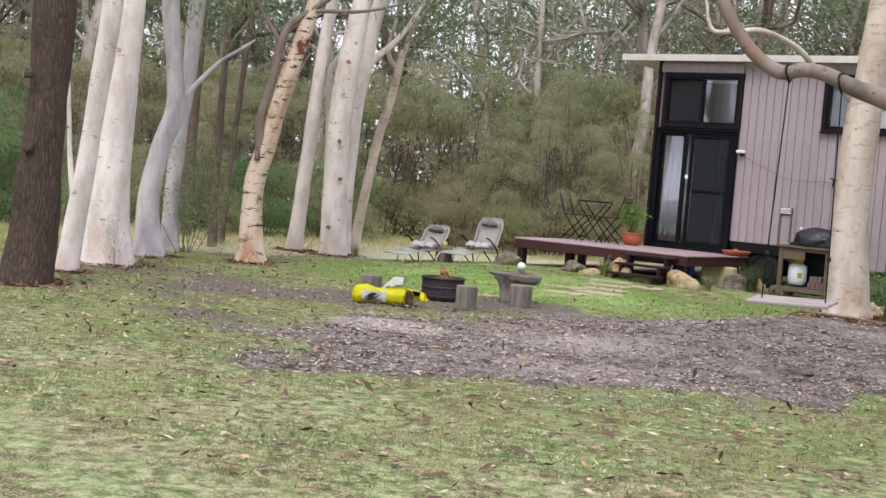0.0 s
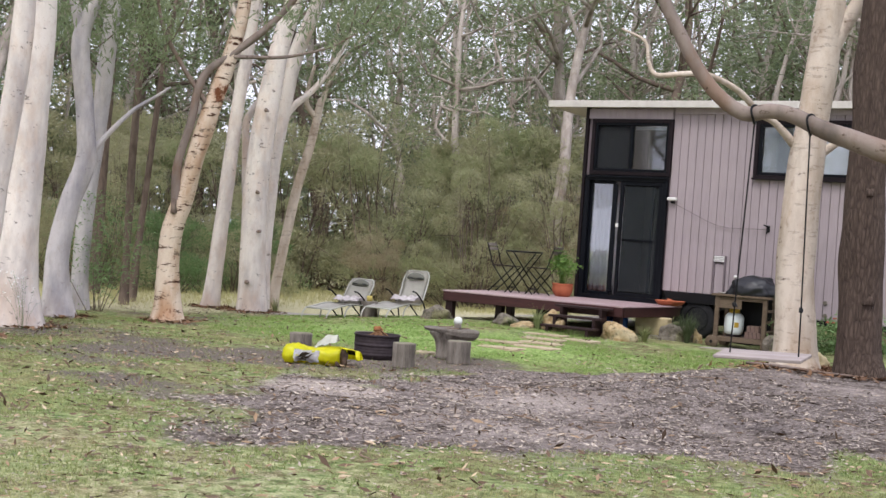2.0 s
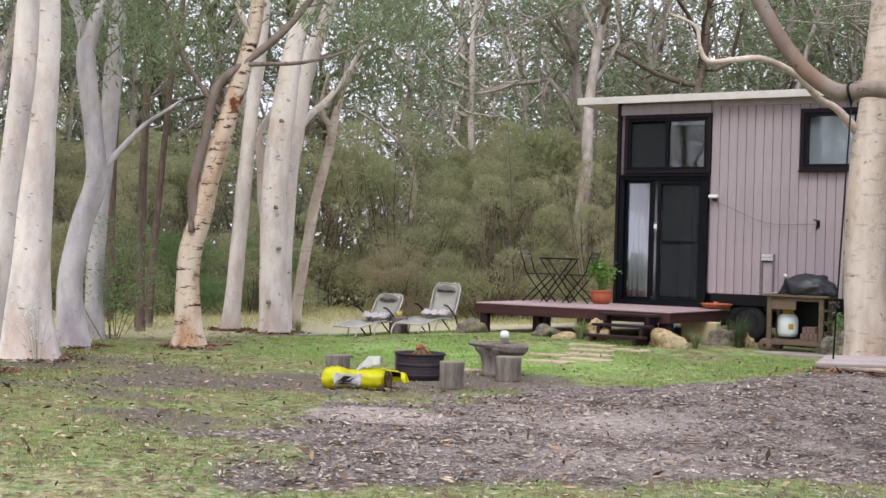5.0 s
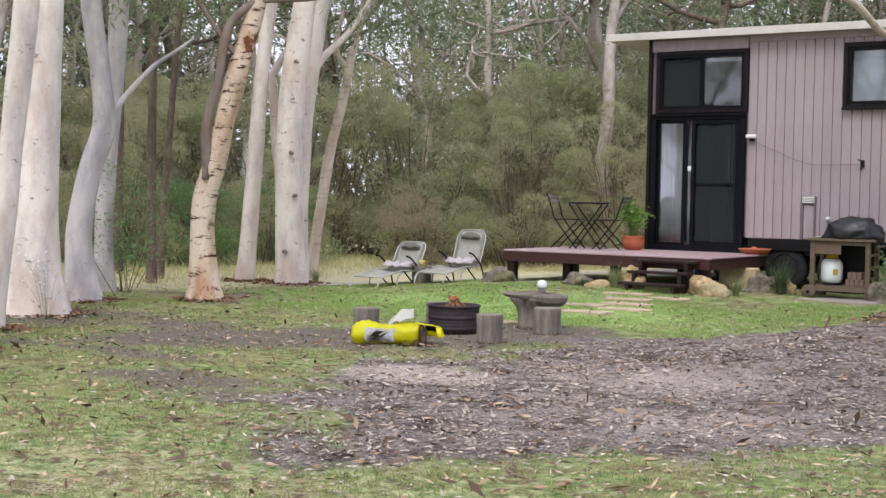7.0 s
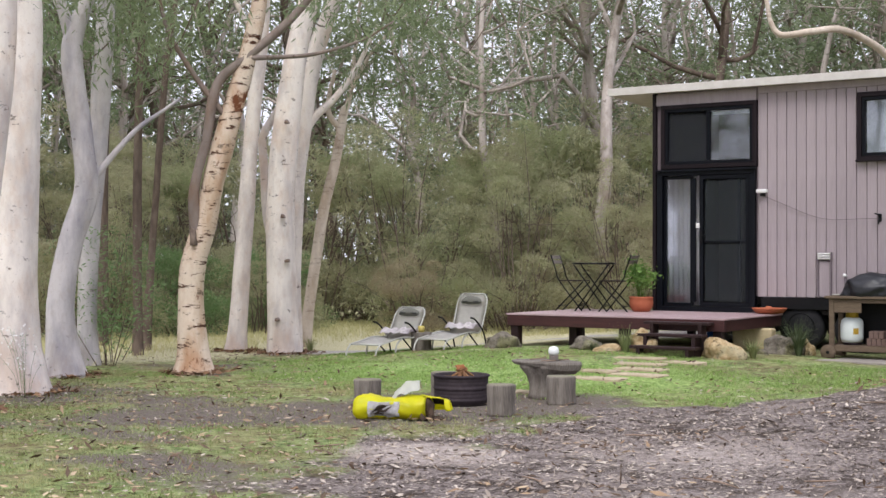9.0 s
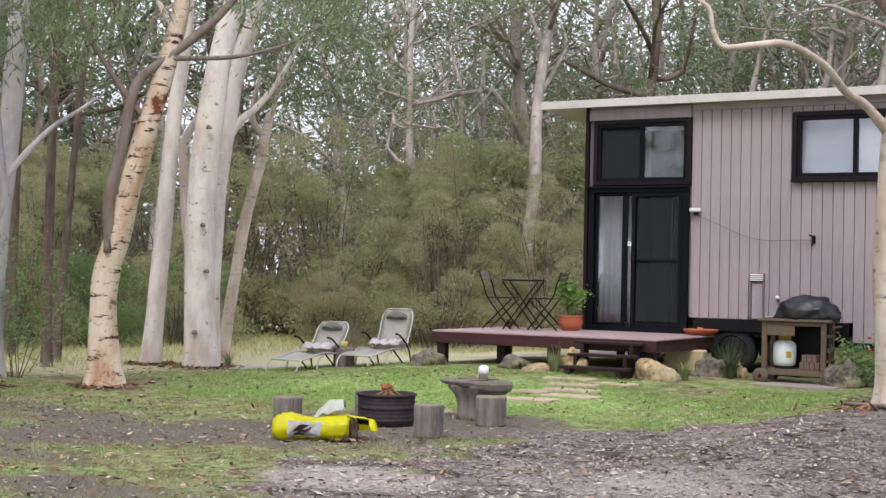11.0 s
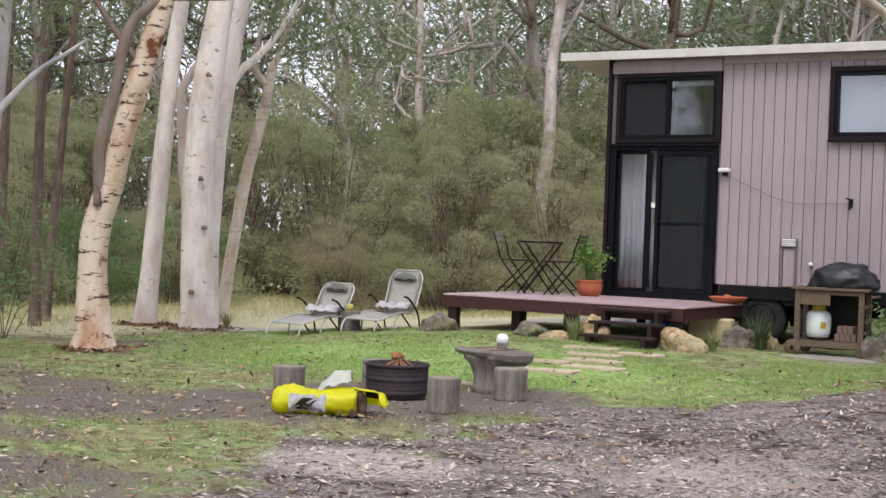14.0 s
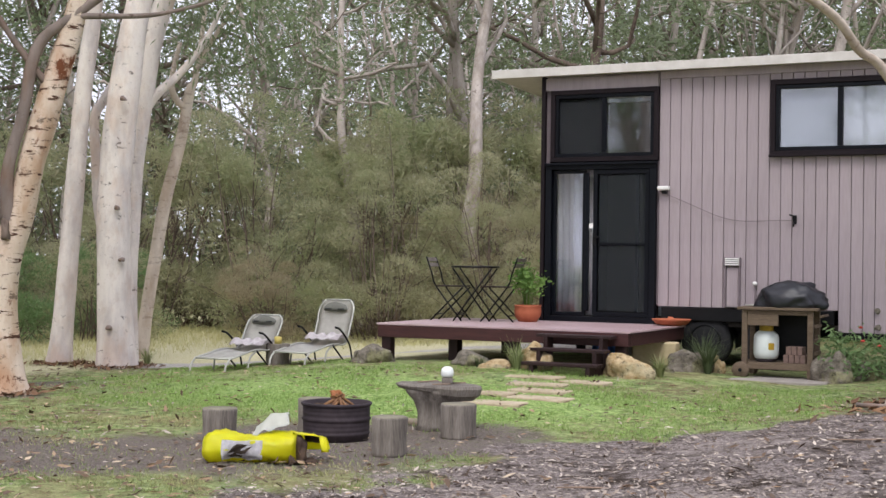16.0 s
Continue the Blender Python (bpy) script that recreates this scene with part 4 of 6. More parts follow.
stone(-1.12, -2.59, 0.27, 0.2, 0.23, 1.0, M["stone"], "dark grey boulder beside a deck post")
stone(0.23, -2.59, 0.27, 0.2, 0.18, 2.0, M["stone"], "mossy grey boulder in front of the deck")
stone(0.61, -2.74, 0.24, 0.17, 0.12, 3.0, M["stone_warm"], "low flat tan stone")
stone(1.06, -2.60, 0.20, 0.18, 0.33, 4.0, M["stone_warm"], "upright golden stone beside the steps")
stone(2.09, -2.49, 0.34, 0.22, 0.29, 5.0, M["stone_warm"], "large golden sandstone boulder beside the steps")
stone(2.44, -1.08, 0.30, 0.2, 0.28, 6.0, M["stone"], "rounded grey boulder beside the wheel", 20)
stone(2.17, -1.38, 0.16, 0.12, 0.08, 7.0, M["stone"], "small grey stone under the deck")
stone(4.10, -1.07, 0.26, 0.2, 0.36, 8.0, M["stone"], "dark grey boulder beside the barbecue cart")
stone(4.46, -0.68, 0.2, 0.18, 0.22, 9.0, M["stone"], "dark stone in the flower bed")
stone(2.73, -0.97, 0.08, 0.07, 0.22, 10.0, M["stone_warm"], "small pale pointed stone")

blk = part("sandstone_block", box(0.56, 0.22, 0.30, bevel=0.02), M["sandstone"])
blk.matrix_world = pose(1.88, -0.78, gz(1.88, -0.78) + 0.15, 0, 0, 4)
tagged(blk, "cream sandstone block standing under the deck", "block")


def water_bottle(m):
    b = thing("water_bottle", m, "blue plastic water bottle under the deck", "bottle", "blue bottles under the deck")
    part("body", lathe([(0.05, 0.0), (0.06, 0.01), (0.06, 0.10), (0.054, 0.12), (0.06, 0.14), (0.06, 0.22), (0.03, 0.27), (0.022, 0.29)], 14), M["blue_glass"], b)
    part("cap", lathe([(0.024, 0.285), (0.026, 0.29), (0.026, 0.315), (0.02, 0.32)], 12), M["white"], b)
    return b


bottle = water_bottle(pose(1.13, -0.85, gz(1.13, -0.85)))
for x, y in ((1.26, -0.82), (1.40, -0.86), (1.22, -0.65)):
    copy_thing(bottle, pose(x, y, gz(x, y), 0, 0, x * 90))


def strap_clump(x, y, n, tall, seed, label, mat="strap_grass", name="strap_grass"):
    rng = np.random.default_rng(seed)
    bm = bmesh.new()
    for i in range(n):
        w, r, h = rng.uniform(0, 6.28), rng.uniform(0.1, 0.45) * tall, tall * rng.uniform(0.6, 1.0)
        d, s = Vector((math.cos(w), math.sin(w), 0)), Vector((-math.sin(w), math.cos(w), 0)) * 0.006
        last = None
        for u in (0, 0.35, 0.7, 1.0):
            p = d * (0.03 + r * u * u * 1.3) + Vector((0, 0, h * (u - 0.35 * u * u * rng.uniform(0.6, 1.3))))
            pair = (bm.verts.new(p - s * (1.05 - u)), bm.verts.new(p + s * (1.05 - u)))
            if last:
                bm.faces.new((last[0], last[1], pair[1], pair[0]))
            last = pair
    ob = part(name, bm, M[mat])
    ob.location = (x, y, gz(x, y) - 0.01)
    return tagged(ob, label, "plant", "grass tufts round the deck")


strap_clump(0.88, -2.80, 70, 0.55, 1, "pale strap-leaf grass clump beside the steps")
strap_clump(0.76, -2.63, 40, 0.5, 2, "pale strap-leaf grass clump beside the steps")
strap_clump(2.36, -2.1, 110, 0.42, 3, "grey-green grass tuft beside the golden boulder")
strap_clump(2.67, -1.22, 170, 0.62, 4, "dark arching grass tuft in front of the wheel", "tuft_dark")
strap_clump(2.53, -0.95, 150, 0.72, 5, "dark arching grass tuft in front of the wheel", "tuft_dark")
strap_clump(0.38, -2.76, 60, 0.25, 8, "dark grass tuft between the boulders", "tuft_dark")
strap_clump(-1.27, -2.54, 40, 0.22, 6, "short grass tuft at a deck post")
strap_clump(-5.0, -2.1, 60, 0.4, 7, "dry grass tuft at a gum tree foot")


def flower_bush(x, y, seed):
    rng = np.random.default_rng(seed)
    b = thing("flower_bush", pose(x, y, gz(x, y)), "dark green bush with a few red flowers against the wall", "bush", "bushes along the house")
    hubs = rng.uniform((-0.4, -0.3, 0.08), (0.4, 0.3, 0.5), size=(26, 3))
    leafy_bush("leaves", b, rng, hubs, 40, 0.2, 0.09, 0.03, M["leaf_fern"])
    for i in range(4):
        p = rng.uniform((-0.35, -0.35, 0.3), (0.35, 0.0, 0.62))
        part("flower", boulder(0.028, 0.028, 0.022, i, 0.3, 1), M["red"], b, "red flower").location = p


flower_bush(4.45, -0.75, 11)
flower_bush(5.2, -0.9, 12)


# ---- barbecue cart ----
def barbecue_cart(m):
    c = thing("barbecue_cart", m, "weathered timber barbecue cart with shelf and wheels", "cart")
    for x in (0.035, 0.80):
        for y in (0.0, 0.46):
            part("leg", box(0.065, 0.055, 0.80, (x, y, 0.40), bevel=0.005), M["wood_cart"], c)
    part("worktop", box(0.94, 0.58, 0.035, (0.42, 0.23, 0.817), bevel=0.005), M["wood_cart"], c)
    part("front_rail", box(0.70, 0.025, 0.05, (0.417, -0.01, 0.77), bevel=0.004), M["wood_cart"], c)
    part("drawer", box(0.36, 0.03, 0.13, (0.25, -0.012, 0.68), bevel=0.004), M["wood_cart"], c)
    for i in range(4):
        part("shelf_slat", box(0.76, 0.105, 0.022, (0.42, 0.055 + i * 0.12, 0.165), bevel=0.003), M["wood_cart"], c)
    part("shelf_rail", box(0.70, 0.025, 0.06, (0.417, -0.012, 0.13), bevel=0.003), M["wood_cart"], c)
    for z in (0.3, 0.45, 0.62):
        part("side_rail", box(0.02, 0.42, 0.04, (0.845, 0.23, z), bevel=0.003), M["wood_cart"], c)
    part("back_panel", box(0.74, 0.012, 0.55, (0.417, 0.475, 0.47)), M["black"], c, "dark back panel")
    part("side_handle", bar((0.92, 0.0, 0.74), (0.92, 0.46, 0.74), 0.016, 10), M["wood_cart"], c)
    for y in (-0.06, 0.52):
        w = part("wheel", lathe([(0.02, -0.018), (0.095, -0.018), (0.10, -0.01), (0.10, 0.01), (0.095, 0.018), (0.02, 0.018)], 20), M["wood_cart"], c, "timber disc wheel")
        w.matrix_basis = pose(0.0, y, 0.085, 90)
        part("hub", lathe([(0.022, -0.03), (0.022, 0.03)], 10), M["black"], w)
    return c


CX, CY = 3.03, -1.05
CZ = gz(3.4, -0.9) + 0.012
barbecue_cart(pose(CX, CY, CZ, 0, 0, 2))
cv = bmesh.new()
bmesh.ops.create_icosphere(cv, subdivisions=4, radius=1.0)
for v in cv.verts:
    p = v.co
    fold = 0.16 * noise.noise((p.x * 2.6, p.y * 2.6, p.z * 2.2)) + 0.22 * abs(noise.noise((p.x * 4, p.y * 4, p.z * 3))) + 0.05 * math.sin(math.atan2(p.y, p.x) * 11 + p.z * 2) * max(0, 0.6 - p.z)
    flat = 1.0 if p.z > 0 else 1.04
    v.co = Vector((p.x * 0.385 * (1 + fold) * flat, p.y * 0.27 * (1 + fold), max(p.z, -0.35) * 0.235 * (1 + fold * 0.5)))
for f in cv.faces:
    f.smooth = True
ob = part("barbecue_cover", cv, M["cover"])
ob.matrix_world = pose(CX + 0.53, CY + 0.23, CZ + 0.835 + 0.07, 0, 0, 3)
tagged(ob, "crumpled black vinyl cover over a barbecue on the cart", "cover")


def gas_bottle(m):
    g = thing("gas_bottle", m, "white gas bottle with a yellow valve guard on the cart shelf", "gas bottle")
    part("cylinder", lathe([(0.10, 0.0), (0.135, 0.02), (0.15, 0.07), (0.15, 0.25), (0.138, 0.30), (0.10, 0.335), (0.05, 0.35)], 28), M["gas_white"], g)
    part("foot_ring", lathe([(0.11, -0.025), (0.115, -0.025), (0.115, 0.012), (0.11, 0.012)], 24), M["rust_black"], g)
    part("collar", lathe([(0.075, 0.33), (0.082, 0.33), (0.082, 0.44), (0.075, 0.445), (0.068, 0.44), (0.068, 0.335)], 20), M["gas_yellow"], g)
    part("valve", lathe([(0.02, 0.34), (0.022, 0.40), (0.035, 0.405), (0.035, 0.425)], 10), M["gas_yellow"], g)
    s = part("sticker", box(0.07, 0.004, 0.08, (0.0, -0.151, 0.16)), M["gas_yellow"], g, "yellow square sticker")
    s.matrix_basis = pose(0, 0, 0, 0, 0, 36)


gas_bottle(pose(CX + 0.24, CY + 0.22, CZ + 0.205))
crate = thing("firebrick_stack", pose(CX + 0.60, CY + 0.2, CZ + 0.177), "stack of dull pink bricks on the cart shelf", "bricks")
bshape = None
for k in range(2):
    for i in range(4 if k == 0 else 3):
        if bshape is None:
            o = part("brick", box(0.06, 0.20, 0.095, bevel=0.004), M["brick_dull"], crate)
            bshape = o.data
        else:
            o = new("brick", bshape)
            o.parent = crate
        o.location = (-0.1 + i * 0.066 + k * 0.03, 0, 0.048 + k * 0.097)
tg = thing("barbecue_tongs", pose(CX + 0.06, CY + 0.12, CZ + 0.84), "bright steel tongs lying on the cart top", "tongs")
for s in (-0.012, 0.012):
    part("arm", tube([(-0.06, s * 0.3, 0.006, 0.007), (0.06, s, 0.012, 0.008), (0.15, s * 1.6, 0.006, 0.008)], 6, steps=2), M["tube_pale"], tg)
slab = part("concrete_slab", box(1.35, 0.75, 0.06, bevel=0.008), M["slab"])
slab.matrix_world = pose(3.40, -1.15, gz(3.4, -0.9) - 0.016, 0, 0, 4)
tagged(slab, "grey concrete slab under the barbecue cart", "slab")
stone(5.53, -3.69, 0.17, 0.14, 0.2, 11.0, M["sandstone"], "pale stone at the foot of the scribbly gum")
# ---- stepping pavers from the steps to the log table ----
pshape = None
for i, (x, y, turn) in enumerate(((1.32, -3.30, 4), (1.88, -3.36, -3), (1.56, -3.8, 6), (1.75, -4.2, -4), (1.32, -4.62, 3), (1.95, -4.66, -5), (1.66, -5.15, 4), (1.45, -6.5, -3))):
    if pshape is None:
        o = part("paver", box(0.62, 0.30, 0.05, bevel=0.01), M["paver"])
        pshape = o.data
    else:
        o = new("paver", pshape)
    o.matrix_world = pose(x, y, gz(x, y) - 0.008, 0, 0, turn)
    tagged(o, "buff sleeper paver sunk in the lawn", "paver", "stepping path to the deck")


# ---- fire pit ----
FX, FY, UP = 1.48, -7.78, 1.06
pit = thing("fire_pit", pose(FX, FY, gz(FX, FY)) @ Matrix.Scale(UP, 4), "cut-down black steel drum used as a fire pit", "fire pit")
part("drum", lathe([(0.245, 0.0), (0.248, 0.05), (0.258, 0.06), (0.25, 0.07), (0.25, 0.085), (0.2535, 0.095), (0.25, 0.105), (0.25, 0.12), (0.2535, 0.13), (0.25, 0.14), (0.252, 0.155), (0.264, 0.166), (0.253, 0.177), (0.252, 0.20), (0.2555, 0.21), (0.252, 0.22), (0.253, 0.235), (0.2565, 0.244), (0.254, 0.252), (0.255, 0.262), (0.268, 0.27), (0.268, 0.285), (0.258, 0.29), (0.245, 0.282), (0.24, 0.21), (0.05, 0.20)], 36, wobble=0.02), M["rust_black"], pit)
ash = bmesh.new()
bmesh.ops.create_grid(ash, x_segments=14, y_segments=14, size=0.22)
for v in ash.verts:
    r = math.hypot(v.co.x, v.co.y)
    if r > 0.225:
        v.co.x, v.co.y = v.co.x * 0.225 / r, v.co.y * 0.225 / r
    v.co.z = 0.235 + 0.03 * noise.noise((v.co.x * 14, v.co.y * 14, 0)) + 0.03 * max(0, 1 - r / 0.2)
part("ash", ash, M["ash"], pit)
rng = np.random.default_rng(21)
for i in range(34):
    w, r = rng.uniform(0, 6.28), rng.uniform(0.04, 0.20)
    a = Vector((r * math.cos(w), r * math.sin(w), 0.25))
    b = Vector((0.05 * math.cos(w + 2.6), 0.05 * math.sin(w + 2.6), 0.275 + rng.uniform(0, 0.08)))
    o = part("stick", tube([(*a, 0.009), (*((a + b) / 2 + Vector((0, 0, 0.012))), 0.011), (*b, 0.007)], 6, steps=2), M["kindling"])
    o.matrix_world = pose(FX, FY, gz(FX, FY)) @ Matrix.Scale(UP, 4)
    tagged(o, "thin split stick of kindling in the fire pit", "stick", "kindling in the fire pit")
for i in range(22):
    w, r = rng.uniform(0, 6.28), rng.uniform(0.05, 0.22)
    o = part("charcoal_lump", boulder(0.022, 0.016, 0.014, i, 0.5, 1), M["charcoal"])
    o.location = (FX + r * math.cos(w), FY + r * math.sin(w), gz(FX, FY) + UP * (0.258 + 0.02 * (1 - r / 0.22)))
    tagged(o, "charred lump among the ashes", "charcoal", "charcoal in the fire pit")
crumple = part("crumpled_paper", boulder(0.048, 0.036, 0.03, 6.6, 0.9, 3), M["flame"])
crumple.matrix_world = pose(FX - 0.02, FY + 0.02, gz(FX, FY) + UP * 0.345, 8, 10, 30)
tagged(crumple, "crumpled orange-brown paper bag on the kindling", "paper")


def stump(x, y, r, h, seed, label, turn=0, name="tree_stump"):
    s = thing(name, pose(x, y, gz(x, y) - 0.01, 0, 0, turn), label, "stump", "log seats round the fire pit")
    part("side", lathe([(r * 1.03, 0.0), (r, 0.03), (r * 0.98, h * 0.5), (r, h - 0.012), (r * 0.97, h)], 28, wobble=0.10, seed=seed), M["wood_grey"], s)
    part("cut_end", lathe([(r * 0.2, h - 0.004), (r * 0.955, h - 0.004), (r * 0.94, h + 0.004), (r * 0.2, h + 0.003)], 28, wobble=0.10, seed=seed), M["wood_end"], s, "pale cut end")
    return s


stump(2.26, -8.31, 0.133, 0.292, 1.0, "grey weathered stump seat with vertical cracks")
stump(0.70, -8.28, 0.138, 0.260, 2.0, "grey weathered stump seat behind the sack")
stump(2.26, -7.15, 0.145, 0.286, 3.0, "grey weathered stump seat beside the log table")
stump(1.10, -7.50, 0.138, 0.297, 4.0, "grey weathered stump seat behind the fire pit")
stump(-2.55, -2.55, 0.15, 0.28, 5.0, "dark stump used as a side table between the loungers", name="stump_table")
cup = part("cup", lathe([(0.03, 0.0), (0.045, 0.0), (0.05, 0.09), (0.046, 0.09), (0.042, 0.012), (0.01, 0.01)], 16), M["yellow_cup"])
cup.location = (-2.53, -2.58, gz(-2.55, -2.55) + 0.272)
tagged(cup, "straw-yellow cup on the stump between the loungers", "cup")

# log table: a trunk slice with a broad, uneven top
TX, TY = 1.85, -6.73
lt = thing("log_table", pose(TX, TY, gz(TX, TY) - 0.01) @ Matrix.Scale(UP, 4), "weathered grey log table with a broad flared top", "table")
part("trunk", lathe([(0.185, 0.0), (0.165, 0.05), (0.16, 0.14), (0.18, 0.23), (0.235, 0.30), (0.24, 0.33)], 36, wobble=0.3, seed=2.0), M["wood_grey"], lt)
bm = bmesh.new()
rings = []
for z, grow in ((0.0, 0.80), (0.35, 0.95), (0.8, 1.0), (1.0, 0.97)):
    ring = []
    for q in range(40):
        w = 2 * math.pi * q / 40
        c, n = math.cos(w), math.sin(w)
        r = 1 + 0.10 * noise.noise((c * 1.6, n * 1.6, 4)) + 0.05 * noise.noise((c * 5, n * 5, 7))
        thick = 0.045 + 0.075 * ease(-0.5, 0.9, c)
        ring.append(bm.verts.new((0.37 * c * r * grow, 0.25 * n * r * grow, 0.368 - float(thick) * (1 - z) + 0.006 * noise.noise((c * 3, n * 3, z)))))
    rings.append(ring)
for p, q in zip(rings, rings[1:]):
    for i in range(40):
        bm.faces.new((p[i], p[(i + 1) % 40], q[(i + 1) % 40], q[i]))
bm.faces.new(rings[0][::-1])
bm.faces.new(rings[-1])
part("top", bm, M["wood_grey"], lt)
lan = thing("table_lantern", pose(TX + 0.08, TY + 0.03, gz(TX, TY) + 0.378) @ Matrix.Scale(UP, 4), "small lantern with a white frosted globe on the log table", "lantern")
part("base", lathe([(0.042, 0.0), (0.045, 0.005), (0.045, 0.055), (0.035, 0.06)], 18), M["wood_grey"], lan)
part("globe", lathe([(0.035, 0.058), (0.05, 0.07), (0.053, 0.10), (0.045, 0.13), (0.02, 0.145)], 20), M["jar_white"], lan, "white globe")
stk = bmesh.new()
for a, b in (((-0.22, 0.05, 0.37), (-0.05, 0.12, 0.385)), ((0.0, -0.1, 0.37), (0.15, -0.05, 0.378)), ((0.1, 0.1, 0.372), (0.26, 0.02, 0.39))):
    bar(a, b, 0.006, 5, stk)
o = tagged(part("loose_twigs", stk, M["twig"]), kind="stuff")
o.location = (TX, TY, gz(TX, TY) + 0.014)
tagged(o, "a few dry twigs on the log table", "twigs")


# ---- yellow sack of charcoal ----
SX, SY = 1.675, -9.09
def sack_girth(u):
    return math.sin(min(1, u * 5.5 + 0.42) * math.pi / 2) * (1 - 0.06 * u + 0.06 * math.sin(u * 9))


def sack_skin(u, w):
    p = Vector((u * 4.5, math.cos(w) * 1.5, math.sin(w) * 1.5))
    return 1 + 0.22 * noise.noise(p) + 0.30 * abs(noise.noise(p * 2.1)) + 0.10 * abs(noise.noise(p * 5.0)) - 0.12


sack = thing("charcoal_sack", pose(SX, SY, gz(SX, SY), 0, 0, 28) @ Matrix.Scale(UP, 4), "bright yellow plastic charcoal sack lying open on its side", "sack")
bm = bmesh.new()
rings, nseg = [], 22
for i in range(19):
    u = i / 18
    fat, ring = sack_girth(u), []
    for s in range(nseg):
        w = 2 * math.pi * s / nseg
        rr = sack_skin(u, w)
        y, z = 0.15 * math.cos(w) * (0.7 + 0.3 * fat) * rr, 0.105 * math.sin(w) * fat * rr
        ring.append(bm.verts.new((-0.40 + 0.62 * u, y, max(0.0, 0.098 + z))))
    rings.append(ring)
for a, b in zip(rings, rings[1:]):
    for s in range(nseg):
        bm.faces.new((a[s], a[(s + 1) % nseg], b[(s + 1) % nseg], b[s])).smooth = True
bm.faces.new(rings[0][::-1])
bmesh.ops.solidify(bm, geom=bm.faces[:], thickness=0.004)
part("sack_body", bm, M["bag_yellow"], sack)
# torn flap past the mouth: the far side and top run on, so that the inside shows
def flap_sheet(u0, u1, w0, w1, shrink, thick):
    bm, rows = bmesh.new(), []
    for i in range(9):
        u = u0 + (u1 - u0) * i / 8
        row = []
        for w in np.linspace(radians(w0), radians(w1), 10):
            r = shrink * (1 + 0.10 * noise.noise((u * 9, w * 2, 4))) * (1 - 0.30 * u * u)
            row.append(bm.verts.new((0.21 + 0.22 * u - 0.02 * math.sin(w), 0.13 * math.cos(w) * r, max(0.004, 0.095 + 0.105 * math.sin(w) * r))))
        rows.append(row)
    for a, b in zip(rows, rows[1:]):
        for s in range(9):
            bm.faces.new((a[s], a[s + 1], b[s + 1], b[s])).smooth = True
    bmesh.ops.solidify(bm, geom=bm.faces[:], thickness=thick)
    return bm


part("torn_flap", flap_sheet(0.0, 1.0, -15, 112, 1.0, 0.004), M["bag_yellow"], sack)
part("torn_lip", flap_sheet(0.80, 1.02, 95, 190, 0.99, 0.004), M["bag_yellow"], sack)
part("flap_print", flap_sheet(0.28, 0.80, 15, 100, 0.95, 0.003), M["bag_dark"], sack, "dark patch inside the flap")
part("charcoal_fill", boulder(0.075, 0.125, 0.135, 12.0, 0.6, 4), M["charcoal"], sack, "dark charcoal inside the open mouth").matrix_basis = pose(0.20, 0.0, 0.035)
# printed panel, following the front of the sack
for x0, x1, w0, w1, mat, label in ((-0.27, 0.0, 0.75, -0.62, M["bag_grey"], "silver-grey printed panel"), (-0.21, -0.09, 0.5, -0.35, M["bag_dark"], "dark print")):
    bm = bmesh.new()
    rows = []
    for i in range(7):
        x = x0 + (x1 - x0) * i / 6
        u = (x + 0.40) / 0.62
        row = []
        for w in np.linspace(w0, w1, 6):
            ww = math.pi + w
            fat, rr = sack_girth(u), sack_skin(u, ww)
            lift = 1.05 if mat is M["bag_grey"] else 1.08
            row.append(bm.verts.new((x - 0.10 * w * (mat is M["bag_dark"]), 0.15 * math.cos(ww) * (0.7 + 0.3 * fat) * rr * lift, max(0.004, 0.098 + 0.105 * math.sin(ww) * fat * rr * lift))))
        rows.append(row)
    for a, b in zip(rows, rows[1:]):
        for s in range(5):
            bm.faces.new((a[s], a[s + 1], b[s + 1], b[s])).smooth = True
    bmesh.ops.solidify(bm, geom=bm.faces[:], thickness=0.003)
    part("print_panel", bm, mat, sack, label)
for i in range(22):
    x, y = rng.uniform(0.22, 0.38), rng.uniform(-0.12, 0.06)
    o = part("charcoal_lump", boulder(rng.uniform(0.018, 0.035), 0.02, 0.018, i + 40.0, 0.5, 1), M["charcoal"])
    q = Matrix.Translation((SX, SY, gz(SX, SY))) @ pose(0, 0, 0, 0, 0, 28) @ Vector((x, y, 0.012))
    o.location = q
    tagged(o, "dark charcoal lump spilling from the sack", "charcoal", "charcoal spilling from the sack")
bm = bmesh.new()
rows = []
for i in range(10):
    u = i / 9
    rows.append([bm.verts.new((-0.11 + 0.22 * u, -0.07 + 0.14 * v, 0.05 + 0.07 * u * math.sin(v * 2.6 + 0.3) + 0.05 * math.sin(u * 3) * math.sin(v * 3.1) + 0.02 * noise.noise((u * 5, v * 5, 9)))) for v in np.linspace(0, 1, 10)])
for a, b in zip(rows, rows[1:]):
    for s in range(9):
        bm.faces.new((a[s], a[s + 1], b[s + 1], b[s])).smooth = True
bmesh.ops.solidify(bm, geom=bm.faces[:], thickness=0.05)
o = part("plastic_bag", bm, M["bag_white"])
o.matrix_world = pose(SX + 0.04, SY + 0.06, gz(SX, SY) + 0.16, 0, -12, 28) @ Matrix.Scale(1.25, 4)
tagged(o, "crumpled white plastic bag on top of the yellow sack", "bag")


